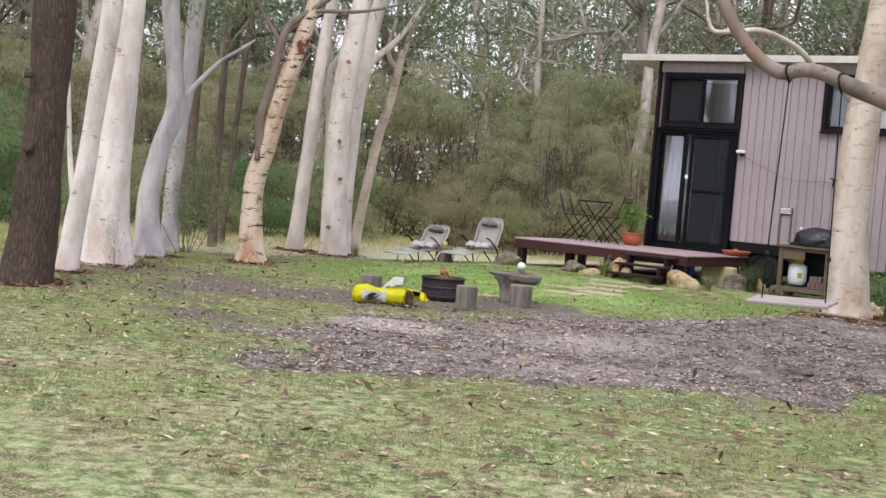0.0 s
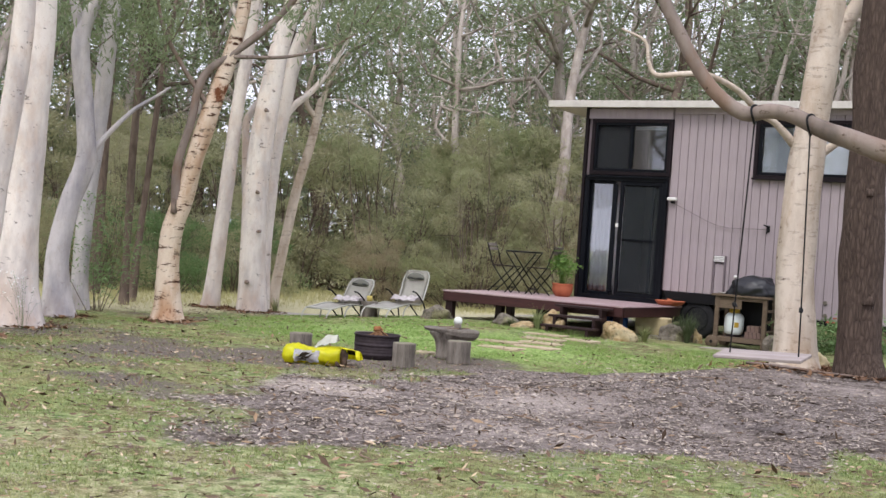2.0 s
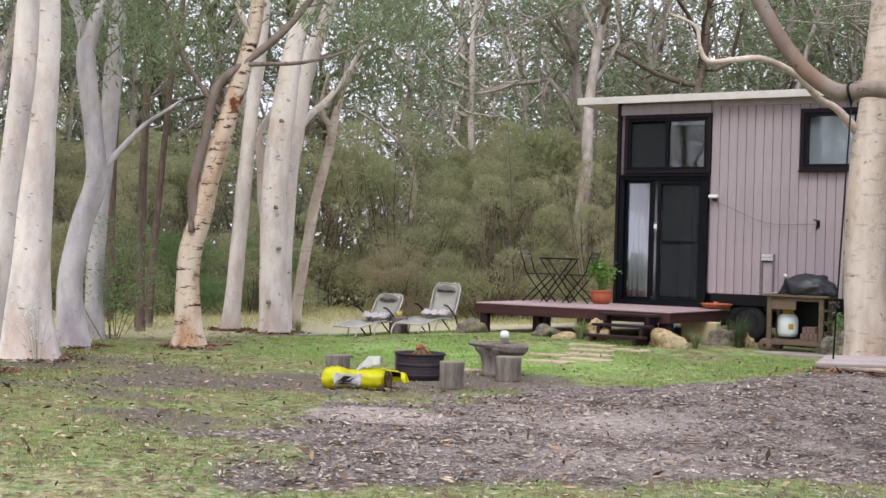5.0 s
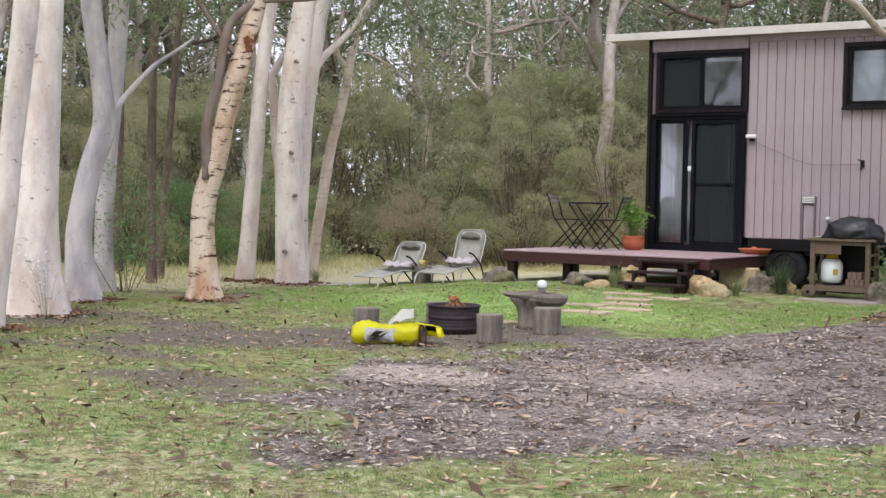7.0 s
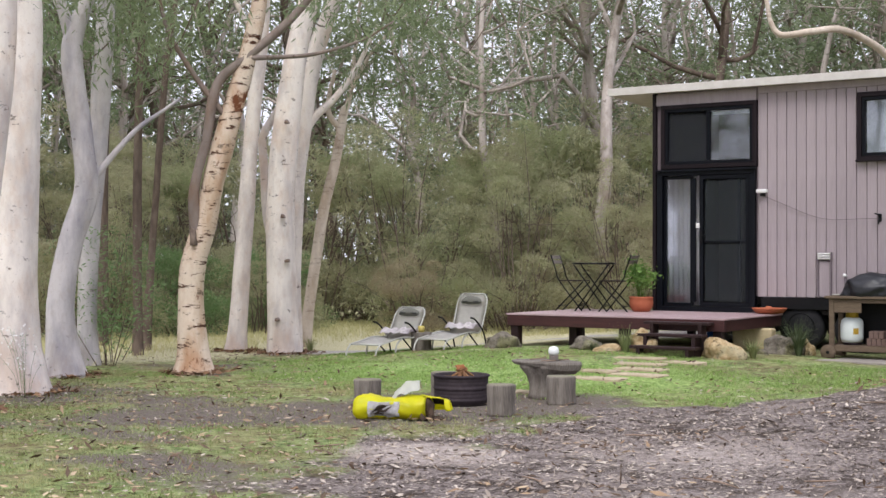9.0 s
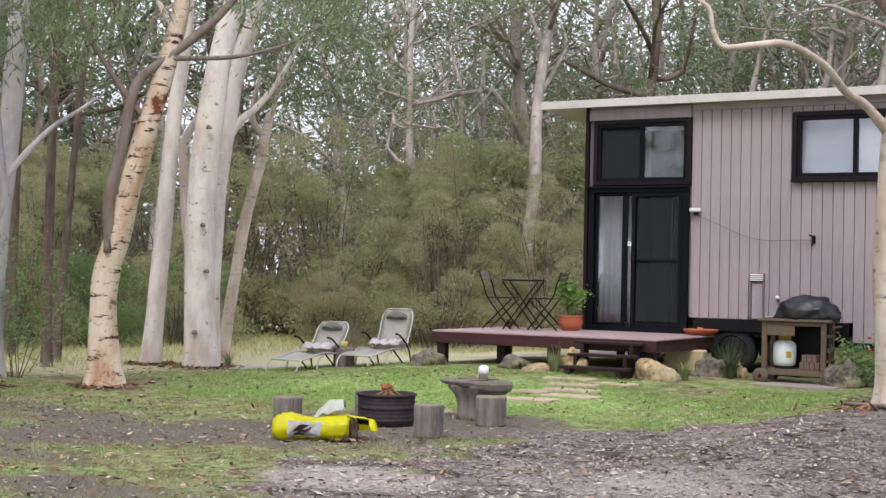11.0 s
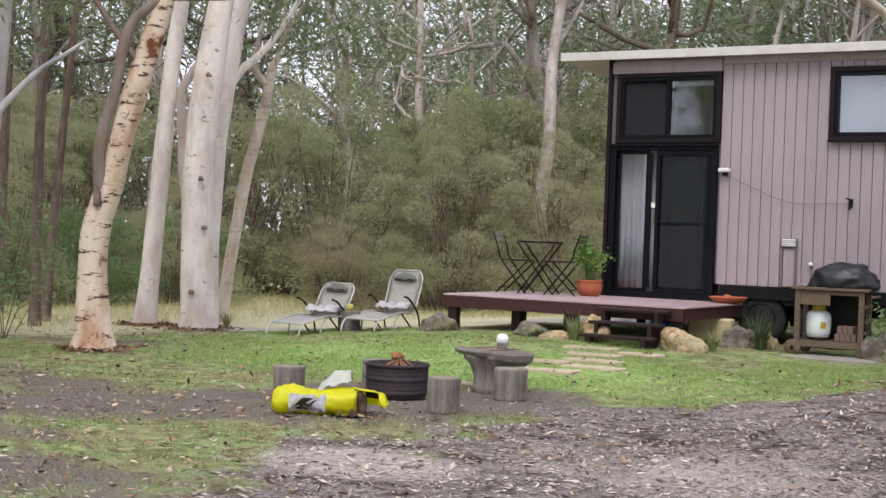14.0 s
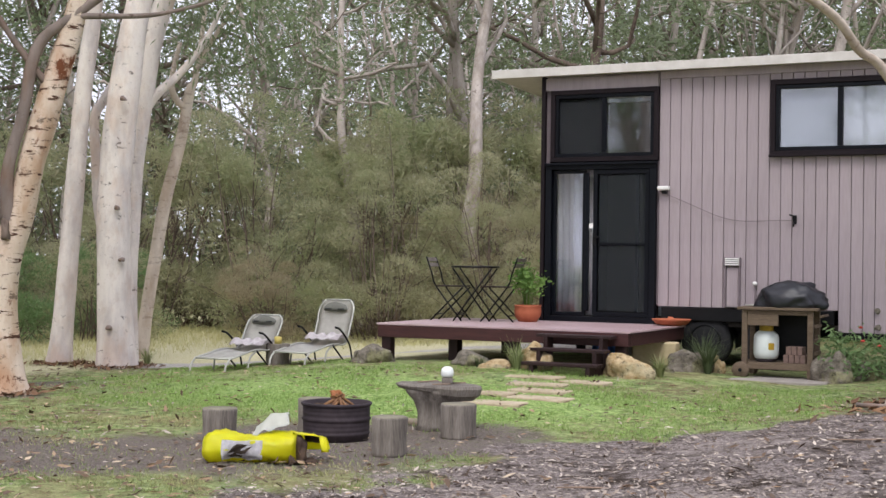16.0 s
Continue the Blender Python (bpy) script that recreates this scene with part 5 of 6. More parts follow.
# ---- sun loungers ----
def sun_lounger(m, label, rise):
    """Folding recliner; local x is its width, y runs from the foot to the head."""
    g = thing("sun_lounger", m, label, "lounger", "sun loungers on the lawn")
    lay = 0.30 - 0.42 * (rise - 0.40)
    prof = [(0.0, 0.18), (0.25, 0.215), (0.52, 0.26), (0.72, 0.265), (0.90, 0.25), (1.02, 0.28), (1.05 + lay * 0.3, 0.28 + rise * 0.3), (1.05 + lay * 0.8, 0.28 + rise * 0.8), (1.05 + lay, 0.28 + rise)]
    for s in (-0.27, 0.27):
        part("side_rail", tube([(s if i < 8 else s * 0.72, y, z, 0.013) for i, (y, z) in enumerate(prof)], 7, steps=4), M["tube_pale"], g, "pale steel tube")
        part("front_leg", tube([(s, 0.0, 0.18, 0.013), (s, -0.09, 0.10, 0.013), (s, -0.12, 0.0, 0.013)], 7, steps=3), M["tube_pale"], g)
        part("mid_leg", tube([(s, 0.68, 0.265, 0.013), (s, 0.48, 0.18, 0.013), (s, 0.42, 0.0, 0.013)], 7, steps=3), M["tube_pale"], g)
        part("rear_leg", bar((s * 1.02, 0.62, 0.26), (s * 1.02, 0.98, 0.0), 0.013, 7), M["tube_dark"], g, "dark steel tube")
        part("armrest", tube([(s * 1.1, 0.66, 0.50, 0.015), (s * 1.1, 0.80, 0.46, 0.015), (s * 1.1, 1.06, 0.26, 0.014), (s * 1.1, 1.16, 0.0, 0.013)], 7, steps=3), M["tube_dark"], g, "dark armrest tube")
    for y, z, hw in ((0.0, 0.18, 0.27), (*prof[-1], 0.195)):
        part("end_rail", bar((-hw, y, z), (hw, y, z), 0.013, 7), M["tube_pale"], g)
    bm = bmesh.new()
    run = spline([(0, y, z, 0) for y, z in prof], 4)
    rows = []
    for i, q in enumerate(run):
        sag = 0.035 * math.sin(math.pi * i / (len(run) - 1))
        rows.append([bm.verts.new((x, q[1], q[2] - sag * (1 - (x / 0.26) ** 2))) for x in np.linspace(-0.262, 0.262, 7)])
    for a, b in zip(rows, rows[1:]):
        for s in range(6):
            bm.faces.new((a[s], a[s + 1], b[s + 1], b[s])).smooth = True
    bmesh.ops.solidify(bm, geom=bm.faces[:], thickness=0.008)
    part("sling", bm, M["sling"], g, "grey mesh sling")
    bm = boulder(0.19, 0.045, 0.10, 2.0, 0.15, 3)
    pil = part("head_pillow", bm, M["pillow"], g, "darker grey head pillow")
    pil.matrix_basis = pose(0, 1.05 + lay * 0.78 - 0.03, 0.28 + rise * 0.78, -math.degrees(math.atan2(lay, rise)))
    part("strap", box(0.30, 0.012, 0.02, (0, -0.035, -0.012), bevel=0.003), M["tube_dark"], pil)
    return g


def towel(m):
    bm = bmesh.new()
    rows = []
    m = m @ Matrix.Diagonal((1.06, 1.45, 1.9, 1))
    for i in range(16):
        u = i / 15
        rows.append([bm.verts.new((-0.26 + 0.52 * v, 0.22 * u, 0.045 + 0.035 * math.sin(u * 3.14) + 0.020 * noise.noise((u * 5, v * 9, 2)) + 0.005 * math.sin(v * 21))) for v in np.linspace(0, 1, 18)])
    for a, b in zip(rows, rows[1:]):
        for s in range(17):
            bm.faces.new((a[s], a[s + 1], b[s + 1], b[s])).smooth = True
    bmesh.ops.solidify(bm, geom=bm.faces[:], thickness=0.05)
    o = part("folded_towel", bm, M["towel"])
    o.matrix_world = m
    return tagged(o, "folded white towel with pink-grey print on the lounger", "towel", "towels on the loungers")


for x, y, label in ((-2.80, -3.60, "grey mesh sun lounger, partly reclined, facing the lawn"), (-2.15, -2.85, "grey mesh sun lounger with its back raised")):
    base = pose(x, y, gz(x, y + 0.4) - 0.01, 0, 0, 2) @ Matrix.Scale(0.93, 4)
    sun_lounger(base, label, 0.43 if y < -3.2 else 0.58)
    towel(base @ pose(0, 0.78, 0.235))


# ---- trees beside the lawn ----
def gum(name, label, material, runs, hubs=(), seed=0, leaf="leaf_gum", sides=18, per=58, limb_mat=None, rough=0.10):
    """A gum tree: the first run is its trunk, the others are limbs; hubs are where its leaves hang."""
    x, y = runs[0][0][:2]
    t = thing(name, pose(x, y, gz(x, y)), label, "tree", "gum trees round the lawn")
    inv = Matrix.Translation((-x, -y, -gz(x, y)))
    trunk = None
    for i, run in enumerate(runs):
        run = list(run)
        if i == 0:
            a, b = run[-2], run[-1]
            run.append((b[0] + (b[0] - a[0]) * 2.5, b[1] + (b[1] - a[1]) * 2.5, b[2] + 3.0, b[3] * 0.55))
            run.insert(0, (run[0][0], run[0][1], run[0][2] - 0.15, run[0][3] * 1.12))
        bm = tube(run, sides if i == 0 else 10, rough=rough, steps=5, lobes=0.10 if i == 0 else 0, seed=seed)
        bmesh.ops.transform(bm, matrix=inv, verts=bm.verts)
        o = part("trunk" if i == 0 else "limb", bm, (limb_mat if i and limb_mat else material), t)
    if len(hubs):
        rng = np.random.default_rng(seed + 7)
        h = np.asarray(hubs, float) - np.array((x, y, gz(x, y)))
        c, a, w = clumps(rng, h, per, 0.55, 0.15, 0.026, 1.1)
        cards("crown", c, a, w, M[leaf], t)
        bm = bmesh.new()
        for q in h[::3]:
            e = rng.normal(size=3) * 0.4
            tube([(*(q + e + np.array((0, 0, 0.4))), 0.012), (*(q + e * 0.4), 0.008), (*q, 0.003)], 5, bm, steps=2)
        tagged(part("twig_spray", bm, M["bark_brown"], t), kind="stuff")
    return t


def crown_hubs(cx, cy, z0, z1, rx, ry, n, seed):
    rng = np.random.default_rng(seed)
    p = rng.uniform(-1, 1, size=(n, 3))
    return np.stack([cx + p[:, 0] * rx, cy + p[:, 1] * ry, (z0 + z1) / 2 + p[:, 2] * (z1 - z0) / 2], 1)


gum("peeling_gum_tree", "leaning gum with peeling orange-brown bark and a grey limb", M["gum_peel"], [
    [(-3.40, -6.41, -0.05, 0.295), (-3.41, -6.41, 0.22, 0.212), (-3.44, -6.43, 0.73, 0.162), (-3.43, -6.42, 1.30, 0.155), (-3.34, -6.31, 1.87, 0.143), (-3.24, -6.21, 2.53, 0.137), (-3.11, -6.07, 3.26, 0.132), (-2.99, -5.94, 3.92, 0.120), (-2.89, -5.85, 4.51, 0.108), (-2.85, -5.78, 5.24, 0.095)],
    [(-3.39, -6.37, 1.44, 0.071), (-3.39, -6.42, 1.87, 0.079), (-3.40, -6.43, 2.31, 0.067), (-3.29, -6.33, 2.96, 0.061), (-3.24, -6.27, 3.47, 0.065), (-3.16, -6.18, 3.76, 0.061), (-2.95, -5.98, 4.01, 0.057), (-2.66, -5.68, 4.37, 0.060), (-2.43, -5.39, 4.78, 0.053), (-2.19, -5.15, 5.27, 0.046)],
    [(-2.95, -6.00, 4.01, 0.038), (-2.66, -5.69, 4.04, 0.029), (-2.34, -5.32, 4.10, 0.026), (-1.91, -4.91, 4.29, 0.018), (-1.60, -4.60, 4.56, 0.011)],
    [(-3.12, -6.11, 3.22, 0.041), (-3.42, -6.41, 3.77, 0.036), (-3.68, -6.62, 4.33, 0.028), (-3.79, -6.72, 4.94, 0.020)]],
    np.vstack([crown_hubs(-2.1, -5.1, 4.2, 7.1, 1.0, 0.9, 54, 1), crown_hubs(-3.8, -6.6, 4.0, 7.1, 0.7, 0.6, 34, 11)]), 1, limb_mat=M["limb_grey"], rough=0.24)
gum("slender_white_gum", "slender smooth white gum tree", M["gum_white"], [
    [(-5.91, -2.85, -0.10, 0.205), (-5.88, -2.83, 0.28, 0.156), (-5.84, -2.78, 1.26, 0.135), (-5.80, -2.71, 2.43, 0.128), (-5.74, -2.64, 3.69, 0.120), (-5.67, -2.56, 4.68, 0.115), (-5.63, -2.51, 5.60, 0.100), (-5.61, -2.47, 6.95, 0.081)],
    [(-5.69, -2.52, 4.92, 0.056), (-5.97, -2.74, 5.47, 0.045), (-6.15, -2.85, 6.25, 0.033)]], crown_hubs(-5.8, -2.6, 5.6, 8.2, 1.4, 1.1, 26, 2), 2)
gum("big_white_gum", "large smooth white gum tree with forked trunk", M["gum_white"], [
    [(-4.94, -2.80, -0.10, 0.304), (-4.96, -2.82, 0.30, 0.253), (-4.99, -2.83, 1.09, 0.231), (-5.01, -2.83, 2.14, 0.217), (-4.97, -2.77, 3.29, 0.211), (-4.89, -2.70, 4.17, 0.190), (-4.80, -2.61, 4.96, 0.169), (-4.70, -2.52, 5.50, 0.155), (-4.55, -2.36, 6.57, 0.127)]],
    crown_hubs(-3.9, -1.8, 5.2, 8.2, 1.2, 1.1, 44, 3), 3)
for z, side in ((2.08, 0.0), (1.40, 0.25), (0.50, -0.3), (3.53, 0.2)):
    k = Vector((0.62, -0.79, 0)).normalized() * (0.26 if z > 1 else 0.29)
    k.rotate(Euler((0, 0, side)))
    knob = part("bark_knot", boulder(0.045, 0.045, 0.05, z, 0.4, 2), M["limb_grey"], bpy.data.objects["big_white_gum"], "grey-brown knot")
    knob.location = (k.x - 0.02, k.y - 0.01, z - gz(-4.94, -2.80))
scab = part("bark_scab", boulder(0.05, 0.05, 0.16, 2.2, 0.6, 3), M["bark_brown"], bpy.data.objects["peeling_gum_tree"], "dark brown scab under the grey limb")
scab.location = (-0.04 + 0.105, 0.0 - 0.105, 1.66)
gum("twin_white_gum", "smooth white gum stem close behind a larger one", M["gum_white"], [
    [(-5.44, -1.97, -0.02, 0.146), (-5.45, -1.97, 1.07, 0.121), (-5.44, -1.94, 1.98, 0.121), (-5.41, -1.90, 2.91, 0.122), (-5.33, -1.82, 3.82, 0.130), (-5.23, -1.72, 4.75, 0.140), (-5.06, -1.57, 5.41, 0.132), (-4.92, -1.45, 5.96, 0.116), (-4.68, -1.23, 7.08, 0.093)],
    [(-5.48, -1.94, 0.90, 0.079), (-5.91, -2.04, 1.91, 0.068), (-5.97, -2.08, 2.73, 0.074), (-6.01, -2.10, 3.38, 0.070), (-5.92, -2.03, 3.66, 0.065), (-5.72, -1.92, 4.00, 0.062), (-5.35, -1.83, 4.40, 0.056)],
    [(-5.34, -1.84, 3.50, 0.068), (-5.21, -1.70, 3.78, 0.068), (-5.01, -1.49, 4.06, 0.056), (-4.77, -1.25, 4.52, 0.045), (-4.45, -1.02, 5.31, 0.028)]], (), 4)
gum("thin_leaning_gum", "thin leaning cream gum stem with small upper branches", M["gum_cream"], [
    [(-5.77, -1.30, -0.03, 0.126), (-5.74, -1.26, 0.40, 0.101), (-5.64, -1.18, 1.35, 0.092), (-5.54, -1.07, 2.29, 0.092), (-5.39, -0.93, 3.15, 0.084), (-5.30, -0.85, 3.91, 0.071), (-5.21, -0.76, 4.39, 0.037)],
    [(-5.25, -0.81, 4.18, 0.043), (-5.02, -0.61, 4.77, 0.034), (-4.74, -0.37, 5.26, 0.024), (-4.36, -0.05, 5.75, 0.019)],
    [(-5.34, -0.87, 3.61, 0.057), (-5.46, -1.07, 3.95, 0.045), (-5.41, -0.95, 4.63, 0.034)]], np.vstack([crown_hubs(-4.5, -0.4, 4.2, 6.4, 0.9, 0.9, 48, 5), crown_hubs(-5.0, -0.7, 4.2, 5.0, 0.3, 0.3, 8, 15)]), 5)
gum("bent_white_gum", "bent pale gum tree with forked top and bare side limb", M["gum_grey"], [
    [(-4.49, -7.56, -0.06, 0.284), (-4.52, -7.59, 0.32, 0.209), (-4.54, -7.60, 0.88, 0.169), (-4.47, -7.50, 1.65, 0.156), (-4.36, -7.35, 2.29, 0.149), (-4.39, -7.38, 2.87, 0.135), (-4.45, -7.45, 3.50, 0.135), (-4.49, -7.48, 4.00, 0.136), (-4.47, -7.45, 4.28, 0.116), (-4.37, -7.33, 4.71, 0.089), (-4.26, -7.19, 5.30, 0.069)],
    [(-4.47, -7.46, 4.06, 0.101), (-4.55, -7.55, 4.49, 0.075), (-4.62, -7.61, 4.76, 0.068), (-4.73, -7.74, 5.33, 0.053), (-4.83, -7.80, 6.23, 0.040)],
    [(-4.37, -7.36, 2.29, 0.058), (-4.23, -7.21, 2.58, 0.045), (-4.10, -7.05, 2.84, 0.038), (-3.94, -6.86, 3.11, 0.032), (-3.76, -6.65, 3.31, 0.025), (-3.61, -6.47, 3.49, 0.018)]],
    crown_hubs(-4.9, -6.9, 3.9, 7.3, 1.2, 1.1, 74, 6), 6)
gum("grey_gum", "straight grey gum tree in the shade", M["gum_grey"], [
    [(-5.58, -6.20, -0.02, 0.176), (-5.60, -6.21, 0.52, 0.135), (-5.60, -6.19, 1.29, 0.135), (-5.56, -6.14, 2.29, 0.128), (-5.53, -6.08, 3.06, 0.128), (-5.51, -6.05, 3.84, 0.136), (-5.48, -6.01, 4.62, 0.129), (-5.47, -5.98, 5.63, 0.107)]],
    crown_hubs(-6.1, -6.0, 3.6, 7.6, 1.4, 1.2, 66, 7), 7)
gum("stout_white_gum", "stout smooth white gum with a flared foot", M["gum_white"], [
    [(-3.38, -9.23, -0.10, 0.428), (-3.40, -9.25, 0.20, 0.362), (-3.43, -9.28, 0.52, 0.321), (-3.43, -9.27, 1.16, 0.279), (-3.42, -9.23, 1.96, 0.255), (-3.42, -9.22, 2.76, 0.247), (-3.41, -9.19, 3.47, 0.257), (-3.41, -9.19, 4.19, 0.249), (-3.42, -9.16, 5.29, 0.193)]],
    crown_hubs(-3.5, -8.8, 4.5, 7.7, 1.2, 1.0, 34, 8), 8)
gum("front_white_gum", "leaning pale gum in front of a stouter one", M["gum_white"], [
    [(-2.22, -10.82, -0.08, 0.172), (-2.21, -10.80, 0.22, 0.141), (-2.18, -10.76, 0.67, 0.134), (-2.14, -10.70, 1.24, 0.127), (-2.11, -10.64, 1.96, 0.119), (-2.07, -10.58, 2.69, 0.127), (-2.05, -10.52, 3.35, 0.135), (-2.04, -10.50, 4.06, 0.121), (-2.04, -10.49, 4.91, 0.091)],
    [(-2.19, -10.77, 0.75, 0.053), (-2.26, -10.84, 1.38, 0.034), (-2.30, -10.88, 2.01, 0.030), (-2.33, -10.92, 2.58, 0.023)]], (), 9)
gum("ironbark_tree", "dark rough-barked trunk at the edge of the lawn", M["bark_dark"], [
    [(-0.89, -12.40, -0.02, 0.332), (-0.87, -12.37, 0.25, 0.286), (-0.85, -12.33, 0.70, 0.253), (-0.85, -12.32, 1.33, 0.239), (-0.84, -12.28, 1.97, 0.232), (-0.83, -12.26, 2.60, 0.233), (-0.83, -12.26, 3.23, 0.234), (-0.84, -12.24, 4.17, 0.188)]], (), 10, rough=0.2)
for pts, s in (([(-6.52, -4.37, -0.05, 0.099), (-6.53, -4.36, 0.58, 0.072), (-6.55, -4.36, 1.95, 0.072), (-6.56, -4.33, 3.68, 0.064), (-6.54, -4.28, 4.98, 0.054), (-6.51, -4.23, 6.29, 0.041)], 31),
               ([(-7.19, -3.54, -0.05, 0.094), (-7.16, -3.49, 1.07, 0.066), (-7.11, -3.41, 2.44, 0.056), (-7.06, -3.33, 3.80, 0.056), (-7.01, -3.26, 4.71, 0.048), (-6.93, -3.16, 5.63, 0.038)], 32),
               ([(-8.84, -3.02, -0.09, 0.174), (-8.84, -3.00, 1.06, 0.141), (-8.85, -2.98, 2.49, 0.130), (-8.84, -2.94, 3.93, 0.119), (-8.84, -2.90, 5.39, 0.108)], 33)):
    gum("thin_dark_tree", "thin dark brown forest trunk", M["bark_brown"], [pts], crown_hubs(pts[-1][0], pts[-1][1], 4.8, 7.5, 1.2, 1.0, 16, s), s, sides=10)
gum("scribbly_gum", "cream scribbly gum with a bare crooked side limb", M["gum_cream"], [
    [(5.51, -4.40, 0.17, 0.357), (5.49, -4.40, 0.40, 0.288), (5.47, -4.41, 0.82, 0.245), (5.44, -4.41, 1.47, 0.239), (5.44, -4.40, 2.18, 0.233), (5.47, -4.39, 2.77, 0.227), (5.51, -4.37, 3.34, 0.200), (5.56, -4.35, 3.91, 0.193), (5.59, -4.33, 4.35, 0.187), (5.62, -4.33, 4.70, 0.181), (5.63, -4.31, 5.55, 0.148)],
    [(5.63, -4.32, 4.20, 0.135), (5.78, -4.26, 4.53, 0.113), (5.94, -4.21, 4.82, 0.099), (6.16, -4.12, 5.29, 0.069)],
    [(5.33, -4.42, 2.98, 0.061), (5.16, -4.75, 3.24, 0.043), (5.04, -5.00, 3.33, 0.040), (4.91, -5.40, 3.56, 0.037), (4.70, -5.90, 3.69, 0.036), (4.46, -6.10, 3.67, 0.034), (4.18, -6.20, 3.65, 0.030), (4.08, -6.23, 3.81, 0.024), (4.02, -6.24, 4.05, 0.020), (3.73, -6.30, 4.20, 0.013)],
    [(5.52, -4.37, 2.83, 0.078), (5.75, -4.29, 3.01, 0.052), (5.85, -4.26, 3.09, 0.037)]], crown_hubs(5.6, -4.2, 5.9, 8.0, 1.1, 1.1, 12, 41), 41)
gum("dark_gum_tree", "dark grey rough-barked tree beside the scribbly gum", M["bark_dark"], [
    [(6.38, -4.55, 0.15, 0.349), (6.35, -4.56, 0.50, 0.281), (6.33, -4.56, 1.18, 0.254), (6.30, -4.57, 1.88, 0.248), (6.29, -4.56, 2.91, 0.241), (6.29, -4.55, 3.95, 0.230), (6.30, -4.54, 4.99, 0.205)]], (), 42, rough=0.2)
gum("overhanging_gum", "gum tree with a long crooked grey limb reaching over the lawn", M["limb_grey"], [
    [(9.07, -9.72, 0.05, 0.360), (9.07, -9.72, 0.37, 0.308), (9.03, -9.73, 0.83, 0.247), (8.91, -9.77, 1.76, 0.224), (8.83, -9.79, 2.75, 0.203), (8.72, -9.82, 4.09, 0.161)],
    [(8.91, -9.77, 1.76, 0.139), (8.48, -9.93, 2.28, 0.111), (7.92, -10.12, 2.51, 0.087), (7.62, -10.23, 2.61, 0.076), (7.38, -10.31, 2.72, 0.067), (7.20, -10.38, 2.75, 0.065), (7.01, -10.45, 2.72, 0.065), (6.80, -10.53, 2.86, 0.061), (6.62, -10.59, 3.09, 0.057), (6.47, -10.64, 3.36, 0.055), (6.35, -10.68, 3.59, 0.050), (6.21, -10.73, 3.97, 0.036)]], (), 43)


def rope_swing():
    """A plank seat on two ropes, slung from the crooked limb."""
    g = thing("rope_swing", pose(7.26, -10.32, 0.73) @ Matrix.Scale(0.935, 4), "weathered pale plank swing hung on dark ropes from a limb", "swing")
    part("seat", box(0.80, 0.30, 0.03, turn=Euler((radians(9), radians(-2), 0)).to_matrix().to_4x4(), bevel=0.006), M["swing_board"], g)
    for low, top, ly, lz, lr in ((-0.30, -0.18, -0.11, 2.12, 0.084), (0.33, 0.28, 0.03, 2.05, 0.092)):
        part("rope", tube([(low, 0, -0.02, 0.007), (low * 0.75 + top * 0.25, ly * 0.25, 0.55, 0.007), (top, ly, lz - lr, 0.007)], 7, steps=4), M["black"], g, "dark rope")
        part("knot", boulder(0.022, 0.022, 0.04, low, 0.5, 2), M["black"], g).location = (low * 0.81 + top * 0.19, ly * 0.19, 0.42)
        loop = [(top + 0.012 * math.sin(2 * w), ly + lr * math.cos(w), lz + lr * math.sin(w), 0.011) for w in np.linspace(0, 2 * math.pi, 17)]
        part("limb_loop", tube(loop, 6, steps=1), M["black"], g, "rope loop tied round the limb")


rope_swing()
for tree, spots in (("ironbark_tree", ((0.16, -0.16, 1.5), (0.12, -0.19, 2.3))), ("dark_gum_tree", ((0.10, -0.21, 0.9), (0.02, -0.22, 2.2)))):
    for x, y, z in spots:
        part("bark_knot", boulder(0.06, 0.06, 0.08, z, 0.6, 2), M["bark_dark"], bpy.data.objects[tree], "dark swollen knot").location = (x, y, z)


